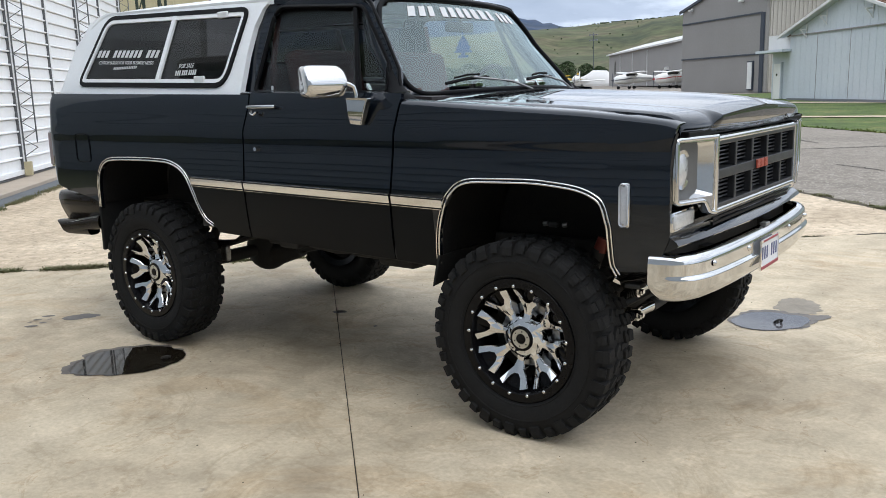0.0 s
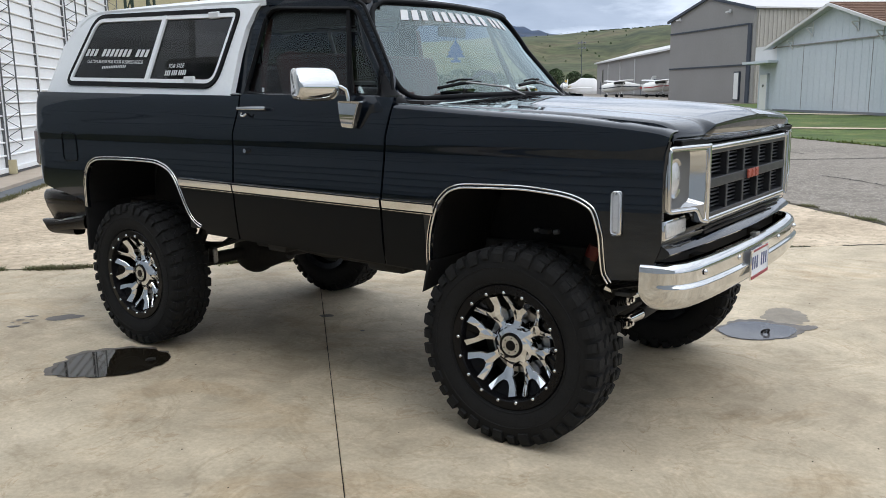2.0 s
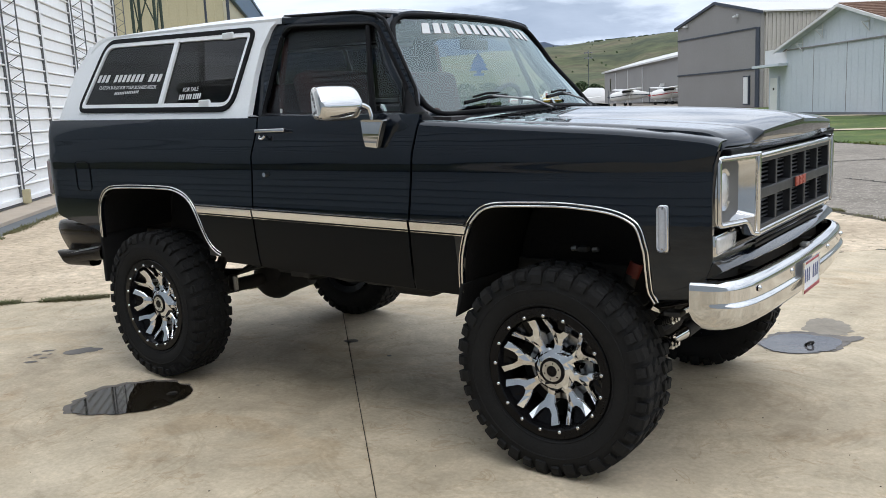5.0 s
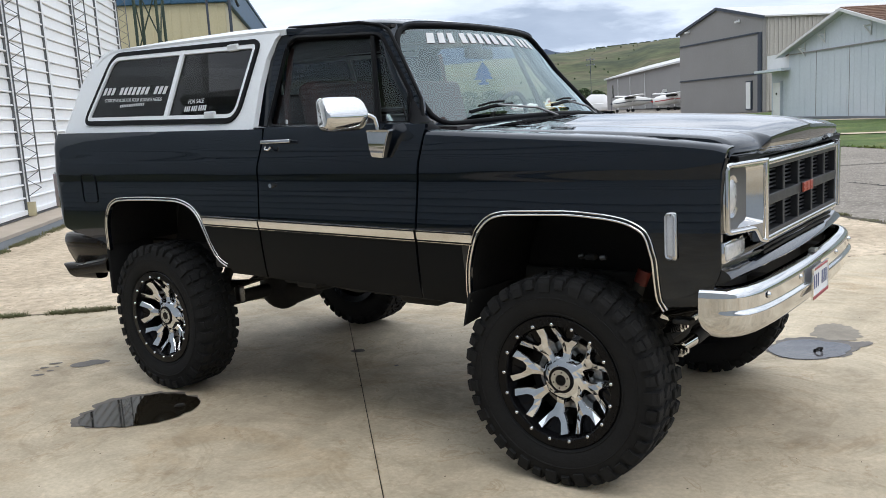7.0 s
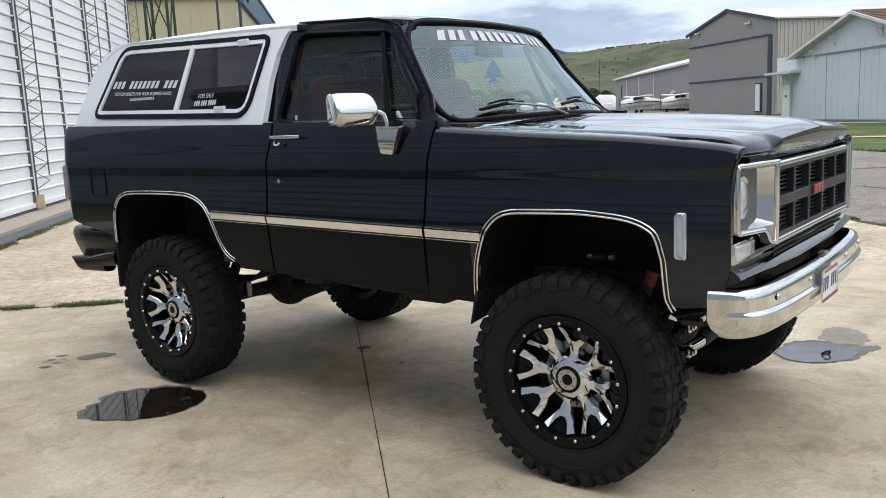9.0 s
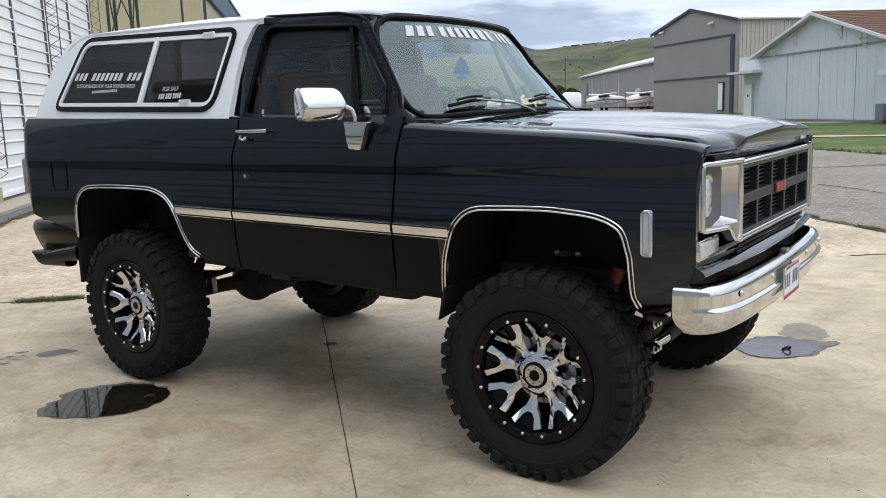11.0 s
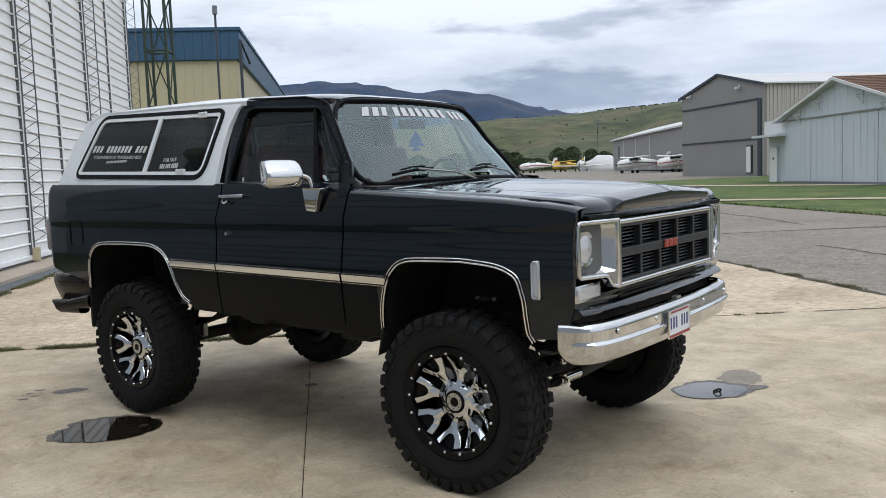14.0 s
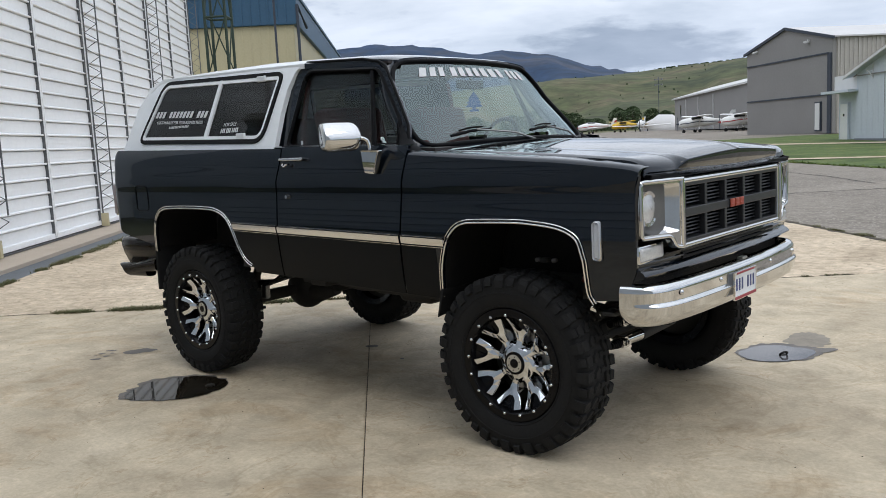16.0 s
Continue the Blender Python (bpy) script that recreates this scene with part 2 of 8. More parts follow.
M = {
    "paint": mat("black_paint", (0.0040, 0.0064, 0.0104), 0.22, 0, (0.0030, 0.0048, 0.0080), 3, 40, coat=1.0, coat_ior=1.49, bump=0.13, bscale=3.2, spec=0.07, sheen_tint=(0.15, 0.5, 1.0)),
    # duller copy of the black paint, imitates darker reflections on the lower sides
    "lower": mat("reflection_dulled_black", (0.0034, 0.0046, 0.0062), 0.36, 0, (0.0044, 0.0052, 0.0064), 6, 90, spec=0.13, bump=0.02, bscale=160, rvar=0.05),
    "cap": mat("white_gelcoat", (0.80, 0.82, 0.83), 0.32, 0, (0.74, 0.76, 0.77), 4, 90, coat=0.3, rvar=0.06, bump=0.02, bscale=60),
    "chrome": mat("chrome", (0.69, 0.69, 0.69), 0.055, 1, (0.63, 0.63, 0.63), 9, 120, rvar=0.02),
    "rimchrome": mat("wheel_chrome", (0.84, 0.85, 0.87), 0.08, 1, (0.7, 0.71, 0.73), 14, 160, rvar=0.04),
    "rimblack": mat("gloss_black_rim", (0.005, 0.005, 0.006), 0.22, 0, None, 20, 150, rvar=0.05, spec=0.16),
    # dark brown carries the shaded reflections of the rear bumper and exhaust tip
    "darkmetal": mat("shade_dark_chrome", (0.010, 0.008, 0.007), 0.2, 0, (0.024, 0.016, 0.010), 9, 80, spec=0.2, rvar=0.06),
    "rubber": mat("tyre_rubber", (0.0155, 0.0155, 0.0158), 0.72, 0, (0.021, 0.021, 0.021), 10, 90, bump=0.25, bscale=120, spec=0.1),
    "seal": mat("black_rubber_seal", (0.0055, 0.0058, 0.0066), 0.42, 0, (0.008, 0.008, 0.009), 20, 150, spec=0.07),
    "trim": mat("brushed_trim", (0.86, 0.85, 0.83), 0.16, 1, (0.76, 0.75, 0.73), 20, 200, rvar=0.06),
    "under": mat("underbody_black", (0.028, 0.028, 0.028), 0.7, 0, (0.040, 0.037, 0.034), 12, 70, bump=0.2, bscale=60, spec=0.3),
    "liner": mat("black_arch_liner", (0.011, 0.011, 0.0115), 0.8, 0, (0.017, 0.016, 0.015), 12, 70, bump=0.2, bscale=60, spec=0.15),
    "grille": mat("grille_grey_plastic", (0.024, 0.026, 0.030), 0.40, 0, (0.015, 0.016, 0.019), 15, 120, rvar=0.08),
    "red": mat("red_enamel", (0.34, 0.055, 0.03), 0.4, 0, (0.27, 0.045, 0.025), 20, 120),
    "lens": mat("clear_lens", (0.66, 0.67, 0.68), 0.12, 0.25, (0.48, 0.48, 0.49), 45, 160, coat=0.8, bump=0.3, bscale=70),
    "marker": mat("marker_lens", (0.60, 0.62, 0.66), 0.18, 0, (0.48, 0.5, 0.54), 25, 160, coat=0.6, bump=0.15, bscale=120),
    "taillens": mat("tail_lens", (0.36, 0.31, 0.31), 0.2, 0, (0.25, 0.20, 0.20), 25, 160, coat=0.5),
    "reflector": mat("lamp_reflector", (0.88, 0.88, 0.86), 0.1, 1, (0.8, 0.8, 0.8), 20, 90),
    "satin": mat("satin_grey_paint", (0.13, 0.13, 0.128), 0.45, 0.0, (0.10, 0.10, 0.098), 20, 120, rvar=0.08),
    "decal": mat("white_vinyl", (0.60, 0.61, 0.61), 0.5, 0, (0.53, 0.54, 0.54), 30, 160),
    "interior": mat("red_brown_upholstery", (0.10, 0.025, 0.022), 0.7, 0, (0.06, 0.016, 0.014), 12, 120, bump=0.2),
    "dash": mat("dark_dash", (0.03, 0.022, 0.022), 0.55, 0, (0.018, 0.014, 0.014), 14, 130, bump=0.1),
    "blue": mat("blue_card", (0.03, 0.12, 0.42), 0.6, 0, (0.02, 0.09, 0.33), 20, 120),
    "plate": mat("plate_white", (0.74, 0.75, 0.78), 0.4, 0, (0.66, 0.67, 0.70), 15, 120),
    "plate_red": mat("plate_frame_red", (0.32, 0.03, 0.05), 0.45, 0, None, 15, 120),
    "plate_blue": mat("plate_blue", (0.04, 0.06, 0.2), 0.45),
    "satinchrome": mat("satin_chrome", (0.62, 0.62, 0.61), 0.3, 1, (0.55, 0.55, 0.54), 20, 150),
    "bolt": mat("polished_bolt", (0.75, 0.75, 0.75), 0.15, 1, (0.6, 0.6, 0.6), 30, 150),
    "spring": mat("red_shock_boot", (0.22, 0.025, 0.013), 0.5, 0, None, 15, 100),
    "steel": mat("worn_steel", (0.42, 0.42, 0.41), 0.35, 1, (0.25, 0.24, 0.23), 14, 90, rvar=0.1),
    "tint": glass_mat("tinted_glass", (0.27, 0.28, 0.28), 0.03),
    "clear": glass_mat("clear_glass", (0.93, 0.99, 0.97), 0.125, sheen=(0.84, 0.99, 1.0)),
    "shade": glass_mat("roof_shade_tint", (0.42, 0.46, 0.48), 0.0),
    "side_clear": glass_mat("clear_side_glass", (0.95, 0.97, 0.96), 0.04),
    "door_glass": glass_mat("door_glass", (0.70, 0.75, 0.74), 0.055),
    "siding": mat("white_ribbed_metal", (0.90, 0.915, 0.93), 0.45, 0, (0.84, 0.855, 0.87), 0.9, 14, bump=0.015, bscale=20, per_object=0.03),
    "truss": mat("galvanised_truss", (0.10, 0.11, 0.12), 0.5, 0.6, (0.16, 0.16, 0.16), 9, 60),
    "curb": mat("pale_kerb_concrete", (0.50, 0.42, 0.335), 0.9, 0, (0.38, 0.32, 0.255), 1.5, 60, bump=0.3, bscale=70),
    "channel": mat("blue_grey_channel", (0.13, 0.145, 0.16), 0.7, 0, (0.09, 0.10, 0.11), 2, 50, bump=0.2, bscale=50),
    "beige": mat("beige_cladding", (0.50, 0.44, 0.28), 0.6, 0, (0.43, 0.38, 0.24), 0.4, 9, per_object=0.03),
    "bluemetal": mat("blue_cladding", (0.025, 0.09, 0.17), 0.5, 0, (0.018, 0.07, 0.13), 0.4, 9, per_object=0.04),
    "green": mat("green_lattice_paint", (0.022, 0.045, 0.028), 0.6, 0, (0.014, 0.03, 0.018), 4, 40),
    "greyhangar": mat("grey_cladding", (0.255, 0.244, 0.235), 0.7, 0, (0.220, 0.211, 0.203), 0.3, 6, per_object=0.04),
    "greytrim": mat("dark_grey_trim", (0.035, 0.045, 0.065), 0.6, 0, None, 1, 20),
    "tan": mat("tan_cladding", (0.44, 0.41, 0.37), 0.65, 0, (0.37, 0.345, 0.31), 0.4, 8, per_object=0.06),
    "roofmetal": mat("pale_roof_metal", (0.60, 0.59, 0.58), 0.5, 0, (0.52, 0.51, 0.50), 0.3, 6),
    "whitewall": mat("pale_blue_grey_boards", (0.53, 0.575, 0.61), 0.7, 0, (0.46, 0.50, 0.535), 0.35, 7, per_object=0.05),
    "greyboards": mat("weathered_pale_boards", (0.42, 0.46, 0.50), 0.7, 0, (0.36, 0.40, 0.44), 0.35, 7),
    "whitetrim": mat("white_trim", (0.66, 0.66, 0.65), 0.6, 0, (0.56, 0.56, 0.56), 1, 20),
    "shingle": mat("brown_shingles", (0.21, 0.125, 0.085), 0.9, 0, (0.14, 0.085, 0.06), 2.2, 14, bump=0.4, bscale=12, per_object=0.2),
    "greydoor": mat("grey_door", (0.17, 0.18, 0.2), 0.6),
    "darkglass": mat("dark_window", (0.015, 0.017, 0.02), 0.08, 0, None, 3, 20, coat=0.5),
    "planewhite": mat("aircraft_white", (0.75, 0.75, 0.73), 0.35, 0, (0.66, 0.66, 0.64), 1, 20),
    "planered": mat("aircraft_red", (0.38, 0.03, 0.03), 0.4),
    "planeyellow": mat("aircraft_yellow", (0.68, 0.42, 0.02), 0.4),
    "bark": mat("bark", (0.09, 0.07, 0.05), 0.9),
    "leaf": mat("leaves", (0.050, 0.080, 0.026), 0.8, 0, (0.026, 0.048, 0.015), 0.4, 3),
    "weed": mat("weed_blades", (0.10, 0.12, 0.04), 0.8, 0, (0.15, 0.12, 0.06), 2, 20),
}


def ground_mat(name, cols, scales, rough, bump, bscale, speck=None, con=1.0, wisp=None):
    """Ground surface in world metres: base colours, large stains, grain and specks."""
    m = bpy.data.materials.new(name)
    m.use_nodes = True
    n, l = m.node_tree.nodes, m.node_tree.links
    b = n["Principled BSDF"]
    b.inputs["Roughness"].default_value = rough
    geo = n.new("ShaderNodeNewGeometry")

    def noise_node(sc, det=8, ro=0.6, dist=0.0):
        t = n.new("ShaderNodeTexNoise")
        t.inputs["Scale"].default_value, t.inputs["Detail"].default_value = sc, det
        t.inputs["Roughness"].default_value, t.inputs["Distortion"].default_value = ro, dist
        l.new(geo.outputs["Position"], t.inputs["Vector"])
        return t

    r = n.new("ShaderNodeValToRGB")
    e = r.color_ramp.elements
    e[0].position, e[0].color = 0.32, (*cols[0], 1)
    e[1].position, e[1].color = 0.68, (*cols[2], 1)
    k = e.new(0.5); k.color = (*cols[1], 1)
    l.new(noise_node(scales[0], dist=0.4).outputs[0], r.inputs[0])
    g = n.new("ShaderNodeValToRGB")
    g.color_ramp.elements[0].position, g.color_ramp.elements[0].color = 0.3, (1 - 0.20 * con, 1 - 0.21 * con, 1 - 0.23 * con, 1)
    g.color_ramp.elements[1].position, g.color_ramp.elements[1].color = 0.7, (1 + 0.16 * con, 1 + 0.15 * con, 1 + 0.14 * con, 1)
    l.new(noise_node(scales[1]).outputs[0], g.inputs[0])
    mx = n.new("ShaderNodeMixRGB"); mx.blend_type = "MULTIPLY"; mx.inputs[0].default_value = 1
    l.new(r.outputs[0], mx.inputs[1]); l.new(g.outputs[0], mx.inputs[2])
    g2 = n.new("ShaderNodeValToRGB")
    g2.color_ramp.elements[0].position, g2.color_ramp.elements[0].color = 0.25, (0.86, 0.85, 0.84, 1)
    g2.color_ramp.elements[1].position, g2.color_ramp.elements[1].color = 0.75, (1.12, 1.12, 1.12, 1)
    l.new(noise_node(scales[2], 4).outputs[0], g2.inputs[0])
    mx2 = n.new("ShaderNodeMixRGB"); mx2.blend_type = "MULTIPLY"; mx2.inputs[0].default_value = 1
    l.new(mx.outputs[0], mx2.inputs[1]); l.new(g2.outputs[0], mx2.inputs[2])
    last = mx2.outputs[0]
    if wisp:
        # thin wandering trowel marks and pale scuffs
        for sc, lo, wd, tone in wisp:
            wv = n.new("ShaderNodeValToRGB")
            el_ = wv.color_ramp.elements
            el_[0].position, el_[0].color = lo - wd, (1, 1, 1, 1)
            el_[1].position, el_[1].color = lo + wd, (1, 1, 1, 1)
            mid_ = el_.new(lo); mid_.color = (*tone, 1)
            l.new(noise_node(sc, 9, 0.62, 1.6).outputs[0], wv.inputs[0])
            mw = n.new("ShaderNodeMixRGB"); mw.blend_type = "MULTIPLY"; mw.inputs[0].default_value = 1
            l.new(last, mw.inputs[1]); l.new(wv.outputs[0], mw.inputs[2])
            last = mw.outputs[0]
    if speck:
        sp = n.new("ShaderNodeValToRGB")
        sp.color_ramp.elements[0].position, sp.color_ramp.elements[0].color = speck[1], (0, 0, 0, 1)
        sp.color_ramp.elements[1].position, sp.color_ramp.elements[1].color = speck[1] + 0.06, (1, 1, 1, 1)
        l.new(noise_node(speck[0], 3, 0.5).outputs[0], sp.inputs[0])
        mx3 = n.new("ShaderNodeMixRGB")
        l.new(sp.outputs[0], mx3.inputs[0]); l.new(last, mx3.inputs[1])
        mx3.inputs[2].default_value = (*speck[2], 1)
        last = mx3.outputs[0]
    l.new(last, b.inputs["Base Color"])
    bp = n.new("ShaderNodeBump")
    bp.inputs["Strength"].default_value, bp.inputs["Distance"].default_value = bump, 0.01
    l.new(noise_node(bscale, 6).outputs[0], bp.inputs["Height"])
    l.new(bp.outputs[0], b.inputs["Normal"])
    return m


M["concrete"] = ground_mat("warm_concrete", ((0.365, 0.300, 0.210), (0.500, 0.424, 0.306), (0.585, 0.502, 0.374)), (0.75, 3.2, 45), 0.75, 0.14, 45, con=1.0,
                           wisp=((1.1, 0.44, 0.03, (0.88, 0.86, 0.83)), (2.3, 0.56, 0.05, (1.10, 1.10, 1.11)), (3.4, 0.64, 0.03, (0.85, 0.79, 0.73)), (0.6, 0.60, 0.06, (0.93, 0.88, 0.82))),
                           speck=(7, 0.72, (0.24, 0.205, 0.155)))
M["rough_concrete"] = ground_mat("rough_pale_concrete", ((0.42, 0.341, 0.245), (0.55, 0.454, 0.336), (0.63, 0.532, 0.404)), (0.9, 9, 40), 0.9, 0.7, 25, con=1.5,
                                 speck=(14, 0.64, (0.27, 0.22, 0.15)))
M["asphalt"] = ground_mat("worn_asphalt", ((0.168, 0.148, 0.124), (0.213, 0.188, 0.159), (0.258, 0.230, 0.194)), (0.25, 5, 34), 0.9, 0.9, 30, con=1.3,
                          speck=(24, 0.57, (0.35, 0.315, 0.27)))
M["grass"] = ground_mat("mown_grass", ((0.040, 0.070, 0.012), (0.072, 0.116, 0.02), (0.135, 0.150, 0.042)), (0.6, 5, 24), 0.95, 1.0, 20, con=2.0)
M["field"] = ground_mat("dry_field", ((0.09, 0.11, 0.04), (0.13, 0.13, 0.06), (0.17, 0.15, 0.08)), (0.02, 0.2, 3), 0.95, 0.6, 4)
M["hill"] = ground_mat("grassy_hillside", ((0.030, 0.042, 0.018), (0.066, 0.078, 0.030), (0.118, 0.098, 0.056)), (0.02, 0.11, 0.7), 1.0, 0.6, 0.3, con=2.3)
# distance haze is put into the blue of these slope colours
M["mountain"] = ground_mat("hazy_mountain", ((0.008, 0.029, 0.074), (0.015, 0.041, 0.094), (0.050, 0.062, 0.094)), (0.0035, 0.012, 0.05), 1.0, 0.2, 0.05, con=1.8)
M["puddle"] = mat("puddle_water", (0.014, 0.011, 0.007), 0.03, 0, (0.010, 0.008, 0.005), 3, 20, spec=0.27)
# second puddle colour, with a lighter base than the first
M["lighter"] = mat("lighter_puddle_water", (0.105, 0.10, 0.105), 0.02, 0, (0.085, 0.082, 0.085), 3, 20, spec=0.42)
M["damp"] = ground_mat("damp_concrete", ((0.080, 0.069, 0.060), (0.105, 0.092, 0.080), (0.135, 0.118, 0.10)), (2, 9, 60), 0.5, 0.1, 45)
M["faded_damp"] = ground_mat("drying_concrete", ((0.20, 0.172, 0.132), (0.245, 0.212, 0.165), (0.28, 0.245, 0.192)), (2, 9, 60), 0.6, 0.1, 45)
M["soil"] = mat("dark_soil", (0.075, 0.06, 0.038), 0.95, 0, (0.045, 0.037, 0.024), 9, 60, bump=0.5, bscale=60)
M["joint"] = mat("dark_joint", (0.03, 0.027, 0.023), 0.9)


# ---- mesh helpers ----
def obj(name, bm, m, parent=None, label="", smooth=None):
    """Link a bmesh as one mesh object under a thing or a part."""
    bmesh.ops.recalc_face_normals(bm, faces=bm.faces)
    me = bpy.data.meshes.new(name)
    bm.to_mesh(me)
    bm.free()
    if m:
        me.materials.append(m if not isinstance(m, str) else M[m])
    if smooth is not None:
        me.shade_smooth()
        if smooth < 180:
            me.set_sharp_from_angle(angle=radians(smooth))
    ob = new(name, me)
    if parent:
        ob.parent = parent
    if label:
        ob["label"] = label
    return ob


part = obj


def soften(ob, width, seg=3, angle=32):
    """Round the edges of a plate or casting."""
    ob.data.shade_smooth()
    b = ob.modifiers.new("edge_round", "BEVEL")
    b.width, b.segments, b.limit_method, b.angle_limit, b.harden_normals = width, seg, "ANGLE", radians(angle), True
    return ob


def thing(name, label, category, group="", kind="", at=(0, 0, 0)):
    ob = new(name)
    ob.location = at
    ob.empty_display_size = 0.2
    return tagged(ob, label, category, group, kind)


def box(bm, x0, x1, y0, y1, z0, z1, bevel=0.0, seg=2, m=None):
    r = bmesh.ops.create_cube(bm, size=1)
    mm = Matrix.LocRotScale(((x0 + x1) / 2, (y0 + y1) / 2, (z0 + z1) / 2), None, (abs(x1 - x0), abs(y1 - y0), abs(z1 - z0)))
    bmesh.ops.transform(bm, matrix=mm, verts=r["verts"])
    vs = r["verts"]
    if bevel:
        es = list({e for v in vs for e in v.link_edges})
        q = bmesh.ops.bevel(bm, geom=es, offset=bevel, segments=seg, affect="EDGES", profile=0.5)
        vs = list({v for f in q["faces"] for v in f.verts} | {v for v in vs if v.is_valid})
    if m is not None:
        bmesh.ops.transform(bm, matrix=m, verts=vs)
    return bm


def cyl(bm, p0, p1, r0, r1=None, seg=16, caps=True):
    p0, p1 = Vector(p0), Vector(p1)
    d = p1 - p0
    q = d.to_track_quat("Z", "Y").to_matrix().to_4x4()
    r = bmesh.ops.create_cone(bm, cap_ends=caps, segments=seg, radius1=r0, radius2=r0 if r1 is None else r1, depth=d.length)
    bmesh.ops.transform(bm, matrix=Matrix.Translation((p0 + p1) / 2) @ q, verts=r["verts"])
    return bm


def loft(bm, rings, closed=True, caps=False):
    vs = [[bm.verts.new(p) for p in ring] for ring in rings]
    n = len(vs[0])
    for a, b in zip(vs, vs[1:]):
        for i in range(n if closed else n - 1):
            j = (i + 1) % n
            bm.faces.new((a[i], a[j], b[j], b[i]))
    if caps:
        bm.faces.new(vs[0]), bm.faces.new(vs[-1])
    return bm


def tube(bm, pts, r, seg=8, closed=False, flat=1.0, up=None):
    """Sweep a round (or flattened) section along points."""
    pts = [Vector(p) for p in pts]
    rings, n = [], len(pts)
    for i, p in enumerate(pts):
        a = pts[(i - 1) % n] if closed or i else pts[0]
        b = pts[(i + 1) % n] if closed or i < n - 1 else pts[-1]
        t = (b - a).normalized()
        u = Vector(up) if up else (Vector((0, 0, 1)) if abs(t.z) < 0.9 else Vector((1, 0, 0)))
        s = t.cross(u).normalized()
        w = s.cross(t).normalized()
        rings.append([p + s * r * math.cos(k * 2 * math.pi / seg) + w * r * flat * math.sin(k * 2 * math.pi / seg) for k in range(seg)])
    if closed:
        rings.append(rings[0])
        vs = [[bm.verts.new(p) for p in ring] for ring in rings[:-1]]
        for i in range(n):
            a, b = vs[i], vs[(i + 1) % n]
            for k in range(seg):
                bm.faces.new((a[k], a[(k + 1) % seg], b[(k + 1) % seg], b[k]))
    else:
        loft(bm, rings, True, True)
    return bm


def lathe(bm, prof, seg=48, centre=(0, 0, 0)):
    """Turn (radius, y) points round the y axis through centre."""
    c = Vector(centre)
    rings = [[c + Vector((r * math.cos(2 * math.pi * k / seg), y, r * math.sin(2 * math.pi * k / seg))) for k in range(seg)] for r, y in prof]
    return loft(bm, rings, True)


def rounded(pts, rad=0.05, seg=5):
    """Round the corners of a 2D outline; rad may be a list."""
    out, n = [], len(pts)
    for i, p in enumerate(pts):
        r = rad[i] if isinstance(rad, (list, tuple)) else rad
        a, p, b = Vector(pts[i - 1]), Vector(p), Vector(pts[(i + 1) % n])
        da, db = (a - p), (b - p)
        r = min(r, da.length * 0.49, db.length * 0.49)
        s, e = p + da.normalized() * r, p + db.normalized() * r
        for k in range(seg + 1):
            t = k / seg
            out.append(tuple(s * (1 - t) ** 2 + p * 2 * t * (1 - t) + e * t * t))
    return out


def inset(pts, d):
    """Move a 2D outline inwards by about d."""
    n = len(pts)
    area = sum(pts[i][0] * pts[(i + 1) % n][1] - pts[(i + 1) % n][0] * pts[i][1] for i in range(n))
    sg = 1 if area > 0 else -1
    out = []
    for i in range(n):
        a, p, b = Vector(pts[i - 1]), Vector(pts[i]), Vector(pts[(i + 1) % n])
        t = ((p - a).normalized() + (b - p).normalized()).normalized()
        out.append((p.x - t.y * d * sg, p.y + t.x * d * sg))
    return out


def panel(bm, outer, holes, fn, thick):
    """A plate with holes: outlines in two coordinates, fn(u, v, depth) places them."""
    from mathutils.geometry import tessellate_polygon
    loops = [list(outer)] + [list(h) for h in holes]
    flat = [p for lp in loops for p in lp]
    tris = tessellate_polygon([[Vector((p[0], p[1], 0)) for p in lp] for lp in loops])
    f = [bm.verts.new(fn(p[0], p[1], 0)) for p in flat]
    b = [bm.verts.new(fn(p[0], p[1], thick)) for p in flat]
    for t in tris:
        for vs, o in ((f, (0, 1, 2)), (b, (2, 1, 0))):
            try:
                bm.faces.new([vs[t[k]] for k in o])
            except ValueError:
                pass
    i = 0
    for lp in loops:
        n = len(lp)
        for k in range(n):
            try:
                bm.faces.new((f[i + k], f[i + (k + 1) % n], b[i + (k + 1) % n], b[i + k]))
            except ValueError:
                pass
        i += n
    return bm


def interp(x, table):
    if x <= table[0][0]:
        return table[0][1]
    for (a, va), (b, vb) in zip(table, table[1:]):
        if x <= b:
            return va + (vb - va) * (x - a) / (b - a)
    return table[-1][1]


def smooth01(t):
    t = max(0.0, min(1.0, t))
    return t * t * (3 - 2 * t)


# ---- ground ----
PX, PY = 0.6996, 0.7145          # across the apron, away from the white hangar


def st(s, t, z=0.0):
    """Apron coordinates: s across (white hangar wall at -7.3), t along."""
    return Vector((s * PX - t * PY, s * PY + t * PX, z))


def gz(x, y):
    """Height of the ground: level apron, then a gentle rise."""
    return 0.0075 * max(0.0, y - 9.0)


def sheet(bm, quad, n, m, h):
    """A patch over four corners that follows the ground at height h."""
    a, b, c, d = [Vector(q[:2]) for q in quad]
    vs = []
    for i in range(n + 1):
        row = []
        for j in range(m + 1):
            u, v = i / n, j / m
            p = (a * (1 - u) + b * u) * (1 - v) + (d * (1 - u) + c * u) * v
            row.append(bm.verts.new((p.x, p.y, gz(p.x, p.y) + h)))
        vs.append(row)
    for i in range(n):
        for j in range(m):
            bm.faces.new((vs[i][j], vs[i + 1][j], vs[i + 1][j + 1], vs[i][j + 1]))
    return bm


